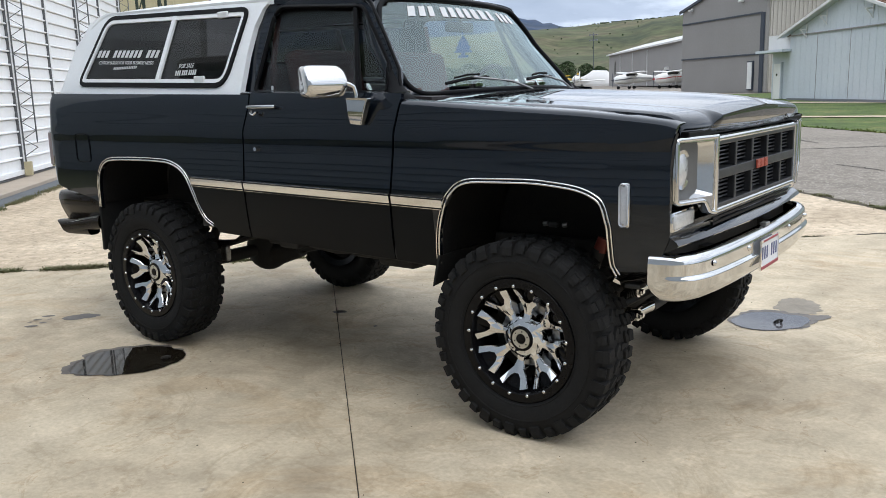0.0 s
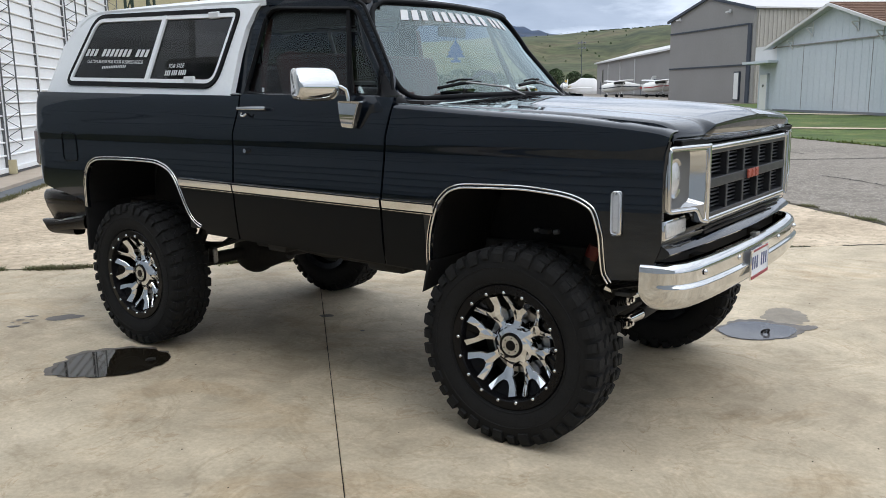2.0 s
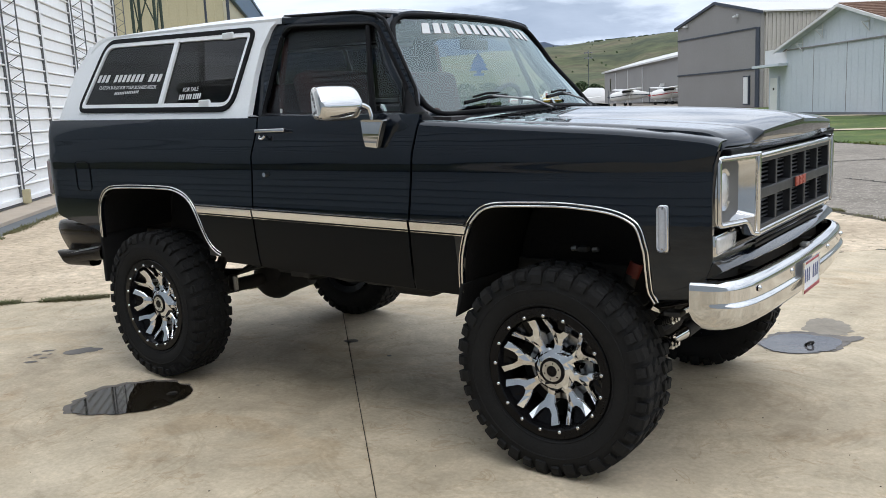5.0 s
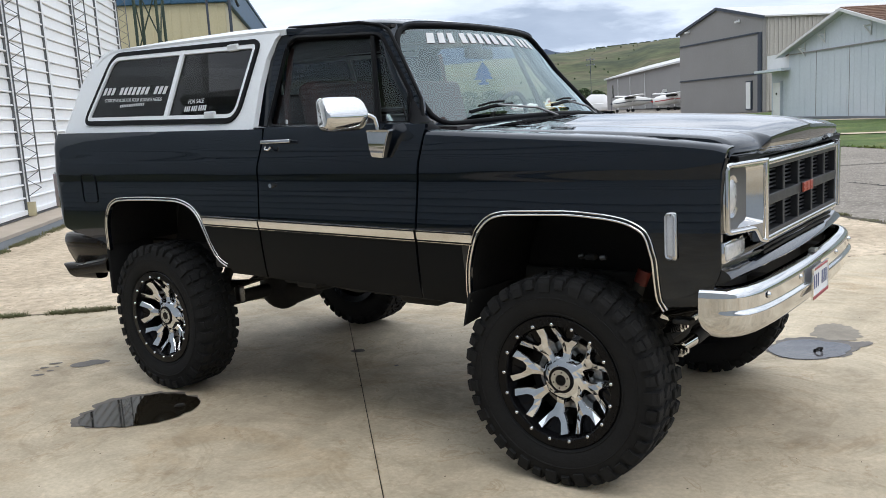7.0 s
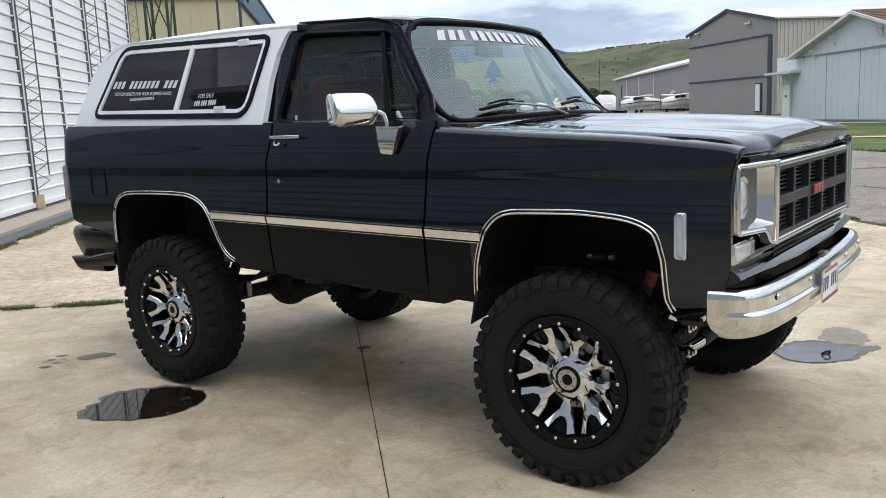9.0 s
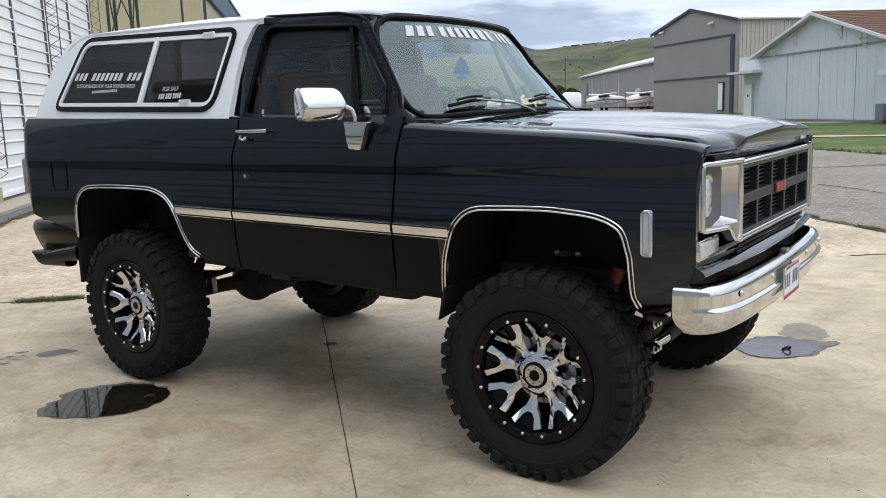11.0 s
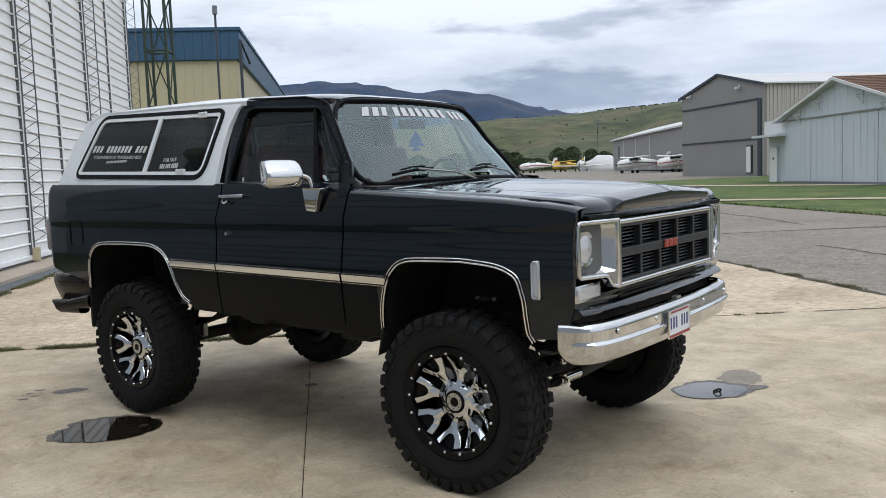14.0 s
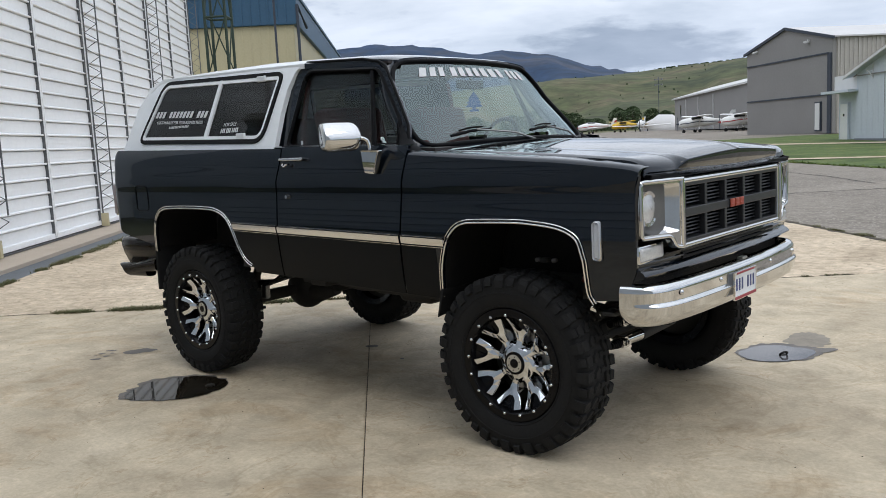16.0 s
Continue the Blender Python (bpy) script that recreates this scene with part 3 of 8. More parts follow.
bm = bmesh.new()
rings = []
for r in (0.5, 6, 12, 20, 35, 60, 100, 160, 260, 420, 800, 1600, 3400):
    rings.append([Vector((r * math.cos(k * math.pi / 36), r * math.sin(k * math.pi / 36),
                          min(2.2, gz(0, r * math.sin(k * math.pi / 36))) - 0.09)) for k in range(72)])
loft(bm, rings, True, False)
bm.faces.new([v for v in bm.verts][:72])
tagged(obj("ground", bm, "field", smooth=180), "wide dry airfield ground with sparse grass", "ground", kind="structure")


def cross(s):
    return 3.63 - 0.066 * s if s < -1.5 else 3.729 - 0.0858 * (s + 1.5)


def slab(bm, s0, s1, t0a, t0b, t1a, t1b, z1=0.0, z0=-0.14, gap=0.0025):
    """A cast slab between s0 and s1; its ends may run at a slant."""
    c = [st(s0 + gap, t0a + gap), st(s1 - gap, t0b + gap), st(s1 - gap, t1b - gap), st(s0 + gap, t1a - gap)]
    lo = [bm.verts.new((p.x, p.y, z0)) for p in c]
    hi = [bm.verts.new((p.x, p.y, z1)) for p in c]
    bm.faces.new(hi)
    bm.faces.new(lo[::-1])
    for i in range(4):
        bm.faces.new((lo[i], lo[(i + 1) % 4], hi[(i + 1) % 4], hi[i]))
    bmesh.ops.bevel(bm, geom=[e for e in bm.edges if all(v in hi for v in e.verts)], offset=0.003, segments=2, affect="EDGES")
    return bm


pavement = thing("pavement", "pale concrete apron cast in slabs with open joints", "pavement", kind="structure")
SA, SE, SL = -1.43, 4.98, -6.1
for s0, s1, ta, tb in ((SL, SA, -16, -16), (SA, SE, -16, -16)):
    part("slab", slab(bmesh.new(), s0, s1, ta, tb, cross(s0), cross(s1)), "concrete", pavement)
for s0, s1 in ((SL, -1.6), (-1.6, SE)):
    part("slab", slab(bmesh.new(), s0, s1, cross(s0), cross(s1), 30, 30), "rough_concrete", pavement, "rougher pale concrete slab")
bm = bmesh.new()
for s0, s1, ta, tb, wd in ((SA, SA, -16, cross(SA), 0.02), (-1.6, -1.6, cross(-1.6), 30, 0.02)):
    sheet(bm, [st(s0 - wd, ta), st(s0 + wd, ta), st(s0 + wd, tb), st(s0 - wd, tb)], 1, 8, -0.012)
for s0, s1 in ((SL, -1.5), (-1.5, SE)):
    sheet(bm, [st(s0, cross(s0) - 0.02), st(s1, cross(s1) - 0.02), st(s1, cross(s1) + 0.02), st(s0, cross(s0) + 0.02)], 8, 1, -0.012)
part("joint_filler", bm, "joint", pavement)

bm = bmesh.new()
sheet(bm, [st(SE + 0.03, -40), st(13.2, -40), st(13.2, 60), st(SE + 0.03, 60)], 12, 40, -0.03)
sheet(bm, [st(SE + 0.03, 60), st(70, 60), st(70, 190), st(SE + 0.03, 190)], 20, 40, -0.03)
tagged(obj("road", bm, "asphalt"), "weathered grey-brown asphalt taxiway with sealed cracks", "road", kind="structure")

bm = bmesh.new()
sheet(bm, [st(13.2, -40), st(56, -40), st(36, 60), st(13.2, 60)], 30, 50, -0.015)
for v in bm.verts:
    v.co.z += 0.03 * noise.noise(v.co * 0.4)
tagged(obj("lawn", bm, "grass", smooth=180), "mown green grass between taxiway and hangars", "grass", kind="structure")
bm = bmesh.new()
rng = random.Random(11)
for i in range(1500):
    s, t = 13.05 + abs(rng.gauss(0, 0.12)), rng.uniform(-12, 46)
    p = st(s, t)
    z = gz(p.x, p.y) - 0.02
    w, h, a = 0.035, rng.uniform(0.03, 0.10), rng.uniform(0, 6.28)
    d, k = Vector((math.cos(a), math.sin(a), 0)) * w, Vector((rng.uniform(-.08, .08), rng.uniform(-.08, .08), h))
    q = Vector((p.x, p.y, z))
    bm.faces.new([bm.verts.new(q - d), bm.verts.new(q + d), bm.verts.new(q + k)])
tagged(obj("grass_fringe", bm, "grass"), "ragged grass edge along the taxiway", "grass", kind="stuff")
for nm, q in (("footpath", [(-14, 27.4), (3, 28.4), (3, 29.3), (-14, 28.3)]), ("footpath", [(-21, 46.5), (8, 36.5), (8, 37.6), (-21, 48.2)])):
    tagged(obj(nm, sheet(bmesh.new(), [Vector(c) for c in q], 24, 2, 0.012), "rough_concrete"), "narrow pale concrete footpath across the grass", "path", kind="structure")

seals = (((-5.2, 13.3), (-4.04, 14.1), (-2.68, 15.3), (-1.75, 16.1), (0.6, 18.0), (3.0, 20.0)), ((-1.45, 12.19), (-0.87, 11.72), (0.32, 10.5), (1.4, 9.6)),
         ((-8.2, 23.4), (-6.58, 21.45), (-4.62, 19.35), (-2.76, 16.82)), ((-2.9, 15.15), (-1.4, 16.15), (0.2, 17.2)))
for pts in seals:
    bm = bmesh.new()
    rng = random.Random(len(pts) + int(pts[0][0] * 10))
    line = []
    for (x0, y0), (x1, y1) in zip(pts, pts[1:]):
        for k in range(14):
            u = k / 14
            line.append((x0 + (x1 - x0) * u + rng.uniform(-.03, .03), y0 + (y1 - y0) * u + rng.uniform(-.03, .03)))
    vs = []
    e = Vector((pts[0][1] - pts[-1][1], pts[-1][0] - pts[0][0])).normalized()
    for x, y in line:
        w = rng.uniform(0.012, 0.032)
        z = gz(x, y) - 0.024
        vs.append((bm.verts.new((x - w * e.x, y - w * e.y, z)), bm.verts.new((x + w * e.x, y + w * e.y, z))))
    for a, b in zip(vs, vs[1:]):
        bm.faces.new((a[0], a[1], b[1], b[0]))
    tagged(obj("crack_seal", bm, "joint"), "dark irregular sealed crack in the asphalt", "crack", "sealed cracks", kind="structure")

# kerb strips in front of the white hangar
for nm, s0, s1, h, m, lab in (("verge", SL - 0.05, SL, -0.035, "curb", "sandy dirt verge beside the slab"),
                              ("drain_channel", -6.60, SL - 0.05, -0.02, "channel", "blue-grey drain channel along the hangar"),
                              ("kerb", -7.34, -6.60, 0.035, "curb", "low pale concrete kerb below the hangar wall")):
    tagged(obj(nm, slab(bmesh.new(), s0, s1, -16, -16, 30, 30, h, -0.14, 0.003), m), lab, "kerb", kind="structure")


def tuft(name, pts, n, hmin, hmax, seed, lab):
    """A strip of weeds: many thin bent blades in uneven clumps."""
    bm = bmesh.new()
    rng = random.Random(seed)
    for i in range(n):
        (ax, ay), (bx, by), wd = pts[rng.randrange(len(pts))]
        u = rng.random()
        if noise.noise(Vector((ax + (bx - ax) * u, ay + (by - ay) * u, seed)) * 3.1) < -0.12:
            continue
        x, y = ax + (bx - ax) * u + rng.gauss(0, wd), ay + (by - ay) * u + rng.gauss(0, wd)
        h, a, w = rng.uniform(hmin, hmax), rng.uniform(0, 6.28), rng.uniform(0.003, 0.007)
        d = Vector((math.cos(a), math.sin(a), 0))
        e = Vector((-d.y, d.x, 0)) * w
        b0 = Vector((x, y, gz(x, y) - 0.02))
        b1 = b0 + d * h * 0.3 + Vector((0, 0, h * 0.75))
        b2 = b0 + d * h * 0.9 + Vector((0, 0, h * rng.uniform(0.6, 1.0)))
        v = [bm.verts.new(q) for q in (b0 - e, b0 + e, b1 + e * 0.7, b1 - e * 0.7, b2)]
        bm.faces.new(v[:4])
        bm.faces.new((v[3], v[2], v[4]))
    return tagged(obj(name, bm, "weed"), lab, "weeds", kind="stuff")


def jl(s0, s1, wd):
    a, b = st(s0, cross(s0)), st(s1, cross(s1))
    return ((a.x, a.y), (b.x, b.y), wd)


def el(s, t0, t1, wd):
    a, b = st(s, t0), st(s, t1)
    return ((a.x, a.y), (b.x, b.y), wd)


tuft("joint_weeds", [jl(-4.4, -2.6, 0.035), jl(-3.9, -2.2, 0.045), jl(-4.6, -2.4, 0.04), jl(-2.6, 0.5, 0.012)], 13000, 0.012, 0.06, 3, "low green weeds in the concrete joint")
tuft("verge_weeds", [el(-6.10, 6.4, 9, 0.04), el(-6.08, 8, 13, 0.06), el(-6.1, 4, 7, 0.04), el(-6.09, 5, 10, 0.035)], 15000, 0.015, 0.065, 5, "patchy weeds along the slab edge")
tuft("edge_weeds", [el(5.0, 4.8, 6.0, 0.03), el(5.0, 2, 5, 0.025), el(5.02, 5.2, 5.6, 0.06), el(5.0, 0, 3, 0.02), el(5.03, -3, 9, 0.03)], 5200, 0.008, 0.035, 7, "weeds along the edge of the apron")
tuft("edge_clumps", [el(5.08, 5.85, 6.07, 0.045), el(5.05, 4.45, 5.0, 0.04), el(5.06, 4.6, 4.8, 0.05), el(5.06, 6.4, 7.2, 0.025), el(5.05, 2.4, 3.2, 0.04)], 2600, 0.012, 0.055, 21, "thicker green weed clumps at the edge of the apron")
tuft("joint_sprigs", [jl(2.88, 2.95, 0.015), jl(3.1, 3.36, 0.008), jl(3.8, 4.9, 0.006)], 420, 0.012, 0.045, 23, "small sprigs of weed in the slab joint")
tuft("kerb_weed", [el(-6.36, 8.1, 8.25, 0.04)], 60, 0.08, 0.2, 9, "small weed growing from the drain channel")


def ribbon(name, a, b, w0, w1, z, m, lab, seed, n=160, wander=0.012):
    """An irregular thin strip of dirt on the ground from a to b."""
    rng = random.Random(seed)
    bm = bmesh.new()
    d = (b - a).normalized()
    e = Vector((-d.y, d.x, 0))
    vs = []
    for k in range(n + 1):
        p = a + (b - a) * (k / n) + e * wander * noise.noise(Vector((k * 0.13, seed, 0)))
        q = max(0.0, 0.5 + 0.9 * noise.noise(Vector((k * 0.21, seed, 3))))
        w = (w0 + (w1 - w0) * q) * rng.uniform(0.7, 1.2)
        vs.append((bm.verts.new((p.x - e.x * w, p.y - e.y * w, gz(p.x, p.y) + z)), bm.verts.new((p.x + e.x * w, p.y + e.y * w, gz(p.x, p.y) + z))))
    for p, q in zip(vs, vs[1:]):
        bm.faces.new((p[0], p[1], q[1], q[0]))
    return tagged(obj(name, bm, m), lab, "dirt", kind="structure")


ribbon("joint_dirt", st(-1.2, cross(-1.2)), st(3.0, cross(3.0)), 0.002, 0.013, 0.003, "joint", "dark dirt along the slab joint", 3, 180)
ribbon("joint_dirt", st(3.05, cross(3.05)), st(3.4, cross(3.4)), 0.004, 0.022, 0.003, "joint", "dark dirt along the slab joint", 13, 30)
ribbon("joint_dirt", st(3.72, cross(3.72)), st(4.95, cross(4.95)), 0.006, 0.028, 0.003, "joint", "dark dirt along the slab joint", 14, 70, 0.02)
ribbon("joint_dirt", st(-6.0, cross(-6.0)), st(-1.2, cross(-1.2)), 0.004, 0.02, 0.003, "soil", "dark dirt along the slab joint", 5, 160)
ribbon("edge_dirt", st(5.02, -4), st(5.02, 12), 0.03, 0.085, 0.002, "soil", "strip of soil along the edge of the apron", 6, 300, 0.03)
rng = random.Random(77)
bm = bmesh.new()
for k in range(260):
    p = st(rng.uniform(-5, 4.6), rng.uniform(-3.5, 4.0))
    r_, a_ = rng.uniform(0.002, 0.006), rng.uniform(0, 6.28)
    q = [bm.verts.new((p.x + r_ * math.cos(a_ + t) * rng.uniform(0.5, 1.3), p.y + r_ * math.sin(a_ + t) * rng.uniform(0.5, 1.3), 0.001 + 0.003 * (t > 7))) for t in (0, 1.3, 2.6, 3.9, 5.1)]
    top = bm.verts.new((p.x, p.y, 0.004))
    for u, v in zip(q, q[1:] + q[:1]):
        bm.faces.new((u, v, top))
tagged(obj("grit", bm, "soil"), "scattered dark grit and crumbs on the concrete", "grit", kind="stuff")


def blob(bm, c, u, v, seed, z, amp=0.13, n=72):
    """An irregular flat patch with half axes u and v."""
    c, u, v = Vector(c), Vector(u), Vector(v)
    vs = []
    for k in range(n):
        a = 2 * math.pi * k / n
        r = 1 + amp * noise.noise(Vector((math.cos(a) * 1.3, math.sin(a) * 1.3, seed))) + amp * 0.6 * noise.noise(Vector((math.cos(a) * 5, math.sin(a) * 5, seed)))
        p = c + (u * math.cos(a) + v * math.sin(a)) * r
        vs.append(bm.verts.new((p.x, p.y, z)))
    bm.faces.new(vs)
    return bm


for c, u, v, sd, off, sc, pm_, lab in (((-2.50, -1.30), (0.185, 0.265), (-0.225, 0.145), 1.0, (-0.035, 0.008), 1.06, "puddle", "still dark shallow puddle on the concrete"),
                                       ((0.42, 1.43), (0.215, 0.105), (-0.06, 0.205), 2.0, (0.008, 0.030), 1.16, "lighter", "still lighter grey puddle on the concrete")):
    tagged(obj("damp_rim", blob(bmesh.new(), Vector(c) + Vector(off), Vector(u) * sc, Vector(v) * sc, sd, 0.0025, 0.2, 110), "damp"), "ragged damp concrete rim round a puddle", "stain", kind="structure")
    tagged(obj("puddle", blob(bmesh.new(), c, u, v, sd, 0.005), pm_), lab, "puddle", "puddles", kind="structure")
for c, u, v, sd in (((-3.72, -0.91), (0.07, 0.1), (-0.07, 0.035), 4),  ((-2.18, 0.165), (0.045, 0.03), (-0.02, 0.03), 6),
                    ((-3.79, -1.23), (0.028, 0.032), (-0.022, 0.016), 7), ((-3.81, -1.135), (0.018, 0.02), (-0.014, 0.010), 8), ((-3.92, -1.12), (0.022, 0.02), (-0.015, 0.012), 9), ((-3.95, -1.02), (0.03, 0.034), (-0.018, 0.012), 12), ((-3.86, -1.06), (0.012, 0.014), (-0.010, 0.008), 13), ((-3.90, -1.18), (0.010, 0.012), (-0.008, 0.006), 14),
                    ((-1.72, 0.02), (0.012, 0.01), (-0.01, 0.012), 10), ((-2.35, -2.5), (0.012, 0.01), (-0.01, 0.012), 11)):
    tagged(obj("damp_stain", blob(bmesh.new(), c, u, v, sd, 0.0025, 0.3, 36), "damp"), "dark damp stain on the concrete", "stain", "damp stains", kind="structure")


tagged(obj("damp_stain", blob(bmesh.new(), (0.64, 1.66), (0.07, 0.075), (-0.045, 0.03), 15, 0.0038, 0.4, 40), "damp"), "dark damp tail beside a puddle", "stain", "damp stains", kind="structure")
tagged(obj("damp_stain", blob(bmesh.new(), (0.465, 1.90), (0.15, 0.03), (-0.035, 0.21), 5, 0.002, 0.38, 70), "faded_damp"), "half-dried damp patch beside a puddle", "stain", "damp stains", kind="structure")


def tie_ring(c, yaw, lean):
    bm = bmesh.new()
    tube(bm, [(0.024 * math.cos(k * math.pi / 10), 0, 0.022 + 0.024 * math.sin(k * math.pi / 10)) for k in range(20)], 0.007, 8, True)
    ring = obj("tie_down_ring", bm, "under", smooth=180)
    ring.matrix_basis = pose(c[0], c[1], 0.0, lean, 0, yaw)
    tagged(ring, "small dark steel tie-down ring in a puddle", "ring", "tie-down rings")
    bm = bmesh.new()
    box(bm, -0.015, 0.015, -0.012, 0.012, -0.01, 0.012, 0.003)
    part("staple", bm, "under", ring)


tie_ring((0.463, 1.419), 50, 48)
tie_ring((-2.36, -1.15), 60, 62)

# ---- white ribbed hangar ----
WS, BAY, T0 = -7.3, 2.57, 8.63
hangar = thing("white_hangar", "tall white ribbed metal hangar with external truss columns", "hangar", kind="structure")
hangar.matrix_basis = Matrix.Translation(st(WS, 0)) @ Matrix.Rotation(math.atan2(PX, -PY), 4, "Z")   # x along t, -y out of the wall
bm = bmesh.new()
box(bm, T0 - BAY, 24.2, 0.10, 0.3, 0.0, 10.2)
part("wall", bm, "siding", hangar)
bm = bmesh.new()
box(bm, T0 - BAY, 24.2, 0.3, 16, 9.9, 10.2)
part("roof", bm, "roofmetal", hangar)
bm = bmesh.new()
box(bm, 23.95, 24.2, 0.05, 16, 0, 10.2)
part("end_wall", bm, "siding", hangar)
bm = bmesh.new()
box(bm, T0 - BAY, T0 - BAY + 0.25, 0.3, 16, 0, 9.9)
part("near_end_wall", bm, "siding", hangar)
ROW, Z0 = 0.2605, 0.18
pm = None
rest = bmesh.new()


def siding_board(bm, x0, x1, z):
    """One pan of the siding: a shallow dished sheet under a rolled rib."""
    prof = ((0.046, 0.0), (0.040, 0.03), (0.036, 0.10), (0.040, 0.19), (0.044, 0.224), (0.095, 0.226), (0.095, 0.240), (0.004, 0.242), (-0.006, 0.252), (-0.006, 0.268), (0.012, 0.280), (0.046, 0.284))
    loft(bm, [[(x0, y, z + h * ROW / 0.284) for y, h in prof], [(x1, y, z + h * ROW / 0.284) for y, h in prof]], False)
    return bm


for i in range(-1, 6):
    for k in range(38):
        x0, z = T0 + i * BAY, Z0 + k * ROW
        if k < 36 and pm:
            b = new("panel", pm)
            b.parent = hangar
            b.location = (x0, 0, z)
        elif k < 36:
            first = part("panel", siding_board(bmesh.new(), 0.03, BAY - 0.03, 0), "siding", hangar)
            pm = first.data
            first.location = (x0, 0, z)
        else:
            siding_board(rest, x0 + 0.03, x0 + BAY - 0.03, z)
tagged(part("upper_panels", rest, "siding", hangar), kind="stuff")
for i in range(-1, 7):
    x = T0 + i * BAY
    bm = bmesh.new()
    for dx in (-0.035, 0.02):
        box(bm, x + dx, x + dx + 0.028, -0.03, 0.05, 0.1, 10.0, 0.004)
    part("seam_strip", bm, "siding", hangar, "pale double seam strip")
    bm = bmesh.new()
    box(bm, x - 0.046, x + 0.060, -0.014, 0.05, 0.1, 10.0)
    part("seam_gap", bm, "truss", hangar)
    if i % 2 == 0:
        bm = bmesh.new()
        tube(bm, [(x, -0.05, 0.2), (x, -0.05, 10)], 0.015, 6)
        tube(bm, [(x, -0.31, 0.72), (x, -0.31, 10)], 0.015, 6)
        z, side = 0.45, 0
        pts = []
        while z < 10:
            pts.append((x, -0.05 if side == 0 else -0.31, z))
            z += 0.167
            side = 1 - side
        for p, q in zip(pts, pts[1:]):
            tube(bm, [p, q], 0.008, 5)
        part("truss_column", bm, "truss", hangar, "dark zigzag lattice truss column")
        bm = bmesh.new()
        box(bm, x - 0.06, x + 0.03, -0.16, -0.02, 0.06, 0.34, 0.008)
        part("roller_box", bm, "beige", hangar, "faded yellow roller box")
bm = bmesh.new()
box(bm, T0 - BAY, 24.2, -0.02, 0.05, 0.045, 0.075, 0.004)
part("bottom_rail", bm, "truss", hangar)
bm = bmesh.new()
box(bm, T0 - BAY, 24.2, -0.012, 0.09, 0.09, 0.185, 0.008)
part("kick_strip", bm, "siding", hangar)


# ---- far buildings ----
def placed(ob, origin, yaw_dir):
    """Local x runs along yaw_dir from origin, local y to its left."""
    d = Vector(yaw_dir).normalized()
    ob.matrix_basis = Matrix.Translation(origin) @ Matrix.Rotation(math.atan2(d.y, d.x), 4, "Z")
    return ob


def seams(parent, x0, x1, y, z0, z1fn, step, m, w=0.05, name="cladding_rib"):
    """Standing seams on a wall, sharing a mesh when the wall is level."""
    shared = {}
    n = int((x1 - x0) / step)
    for k in range(1, n):
        x = x0 + k * step
        h = round(z1fn(x) - z0, 1)
        if h not in shared:
            bm = bmesh.new()
            box(bm, -w / 2, w / 2, -0.6 * w, 0.0, 0, h)
            o = part(name, bm, m, parent)
            shared[h] = o.data
        else:
            o = new(name, shared[h])
            o.parent = parent
        o.location = (x, y, z0)


def gable(bm, w, eave, peak, y0, y1, xp=None):
    """Gable wall plate between y0 and y1."""
    xp = w / 2 if xp is None else xp
    c = [(0, 0), (w, 0), (w, eave), (xp, peak), (0, eave)]
    f = [bm.verts.new((x, y0, z)) for x, z in c]
    b = [bm.verts.new((x, y1, z)) for x, z in c]
    bm.faces.new(f)
    bm.faces.new(b[::-1])
    for i in range(5):
        bm.faces.new((f[i], f[(i + 1) % 5], b[(i + 1) % 5], b[i]))
    return bm


def slope(bm, xa, za, xb, zb, y0, y1, th=0.12):
    c = [(xa, za), (xb, zb), (xb, zb + th), (xa, za + th)]
    f = [bm.verts.new((x, y0, z)) for x, z in c]
    b = [bm.verts.new((x, y1, z)) for x, z in c]
    bm.faces.new(f)
    bm.faces.new(b[::-1])
    for i in range(4):
        bm.faces.new((f[i], f[(i + 1) % 4], b[(i + 1) % 4], b[i]))
    return bm


# grey hangar: gable front to the taxiway
g = placed(thing("grey_hangar", "large grey metal hangar with a low gable and folding door", "hangar", kind="structure"), (-29.1, 76.5, 0.45), (10.4, -9.0))
GW, GE, GP = 13.75, 7.62, 9.10
part("front_wall", gable(bmesh.new(), GW, GE, GP, 0.0, 0.3), "greyhangar", g)
bm = bmesh.new()
box(bm, GW - 0.3, GW, 0.3, 34, 0, GE)
part("side_wall", bm, "tan", g, "tan corrugated side wall")
bm = bmesh.new()
box(bm, 0, 0.3, 0.3, 34, 0, GE)
part("far_side_wall", bm, "tan", g)
bm = bmesh.new()
slope(bm, -0.3, GE - 0.05, GW / 2, GP, -0.15, 34)
slope(bm, GW / 2, GP, GW + 0.3, GE - 0.05, -0.15, 34)
part("roof", bm, "roofmetal", g)
for n_, a_, b_ in (("verge_trim", (-0.35, GE - 0.1), (GW / 2, GP)), ("verge_trim", (GW / 2, GP), (GW + 0.35, GE - 0.1))):
    bm = bmesh.new()
    slope(bm, a_[0], a_[1] - 0.10, b_[0], b_[1] - 0.10, -0.22, -0.08, 0.24)
    part(n_, bm, "greytrim", g)
for z in (3.12, 6.40):
    bm = bmesh.new()
    box(bm, 0.1, GW - 0.5, -0.12, 0.02, z - 0.06, z + 0.06)
    part("door_rail", bm, "greytrim", g)
bm = bmesh.new()
box(bm, GW - 0.55, GW - 0.12, -0.14, 0.02, 0, 6.4)
part("door_guide", bm, "greytrim", g)
bm = bmesh.new()
box(bm, GW - 2.28, GW - 1.44, -0.14, 0.02, 0.2, 2.60)
d_ = part("side_door", bm, "greytrim", g)
bm = bmesh.new()
box(bm, GW - 2.17, GW - 1.55, -0.19, -0.13, 0.3, 2.49)
part("door_leaf", bm, "planewhite", d_, "white door leaf")
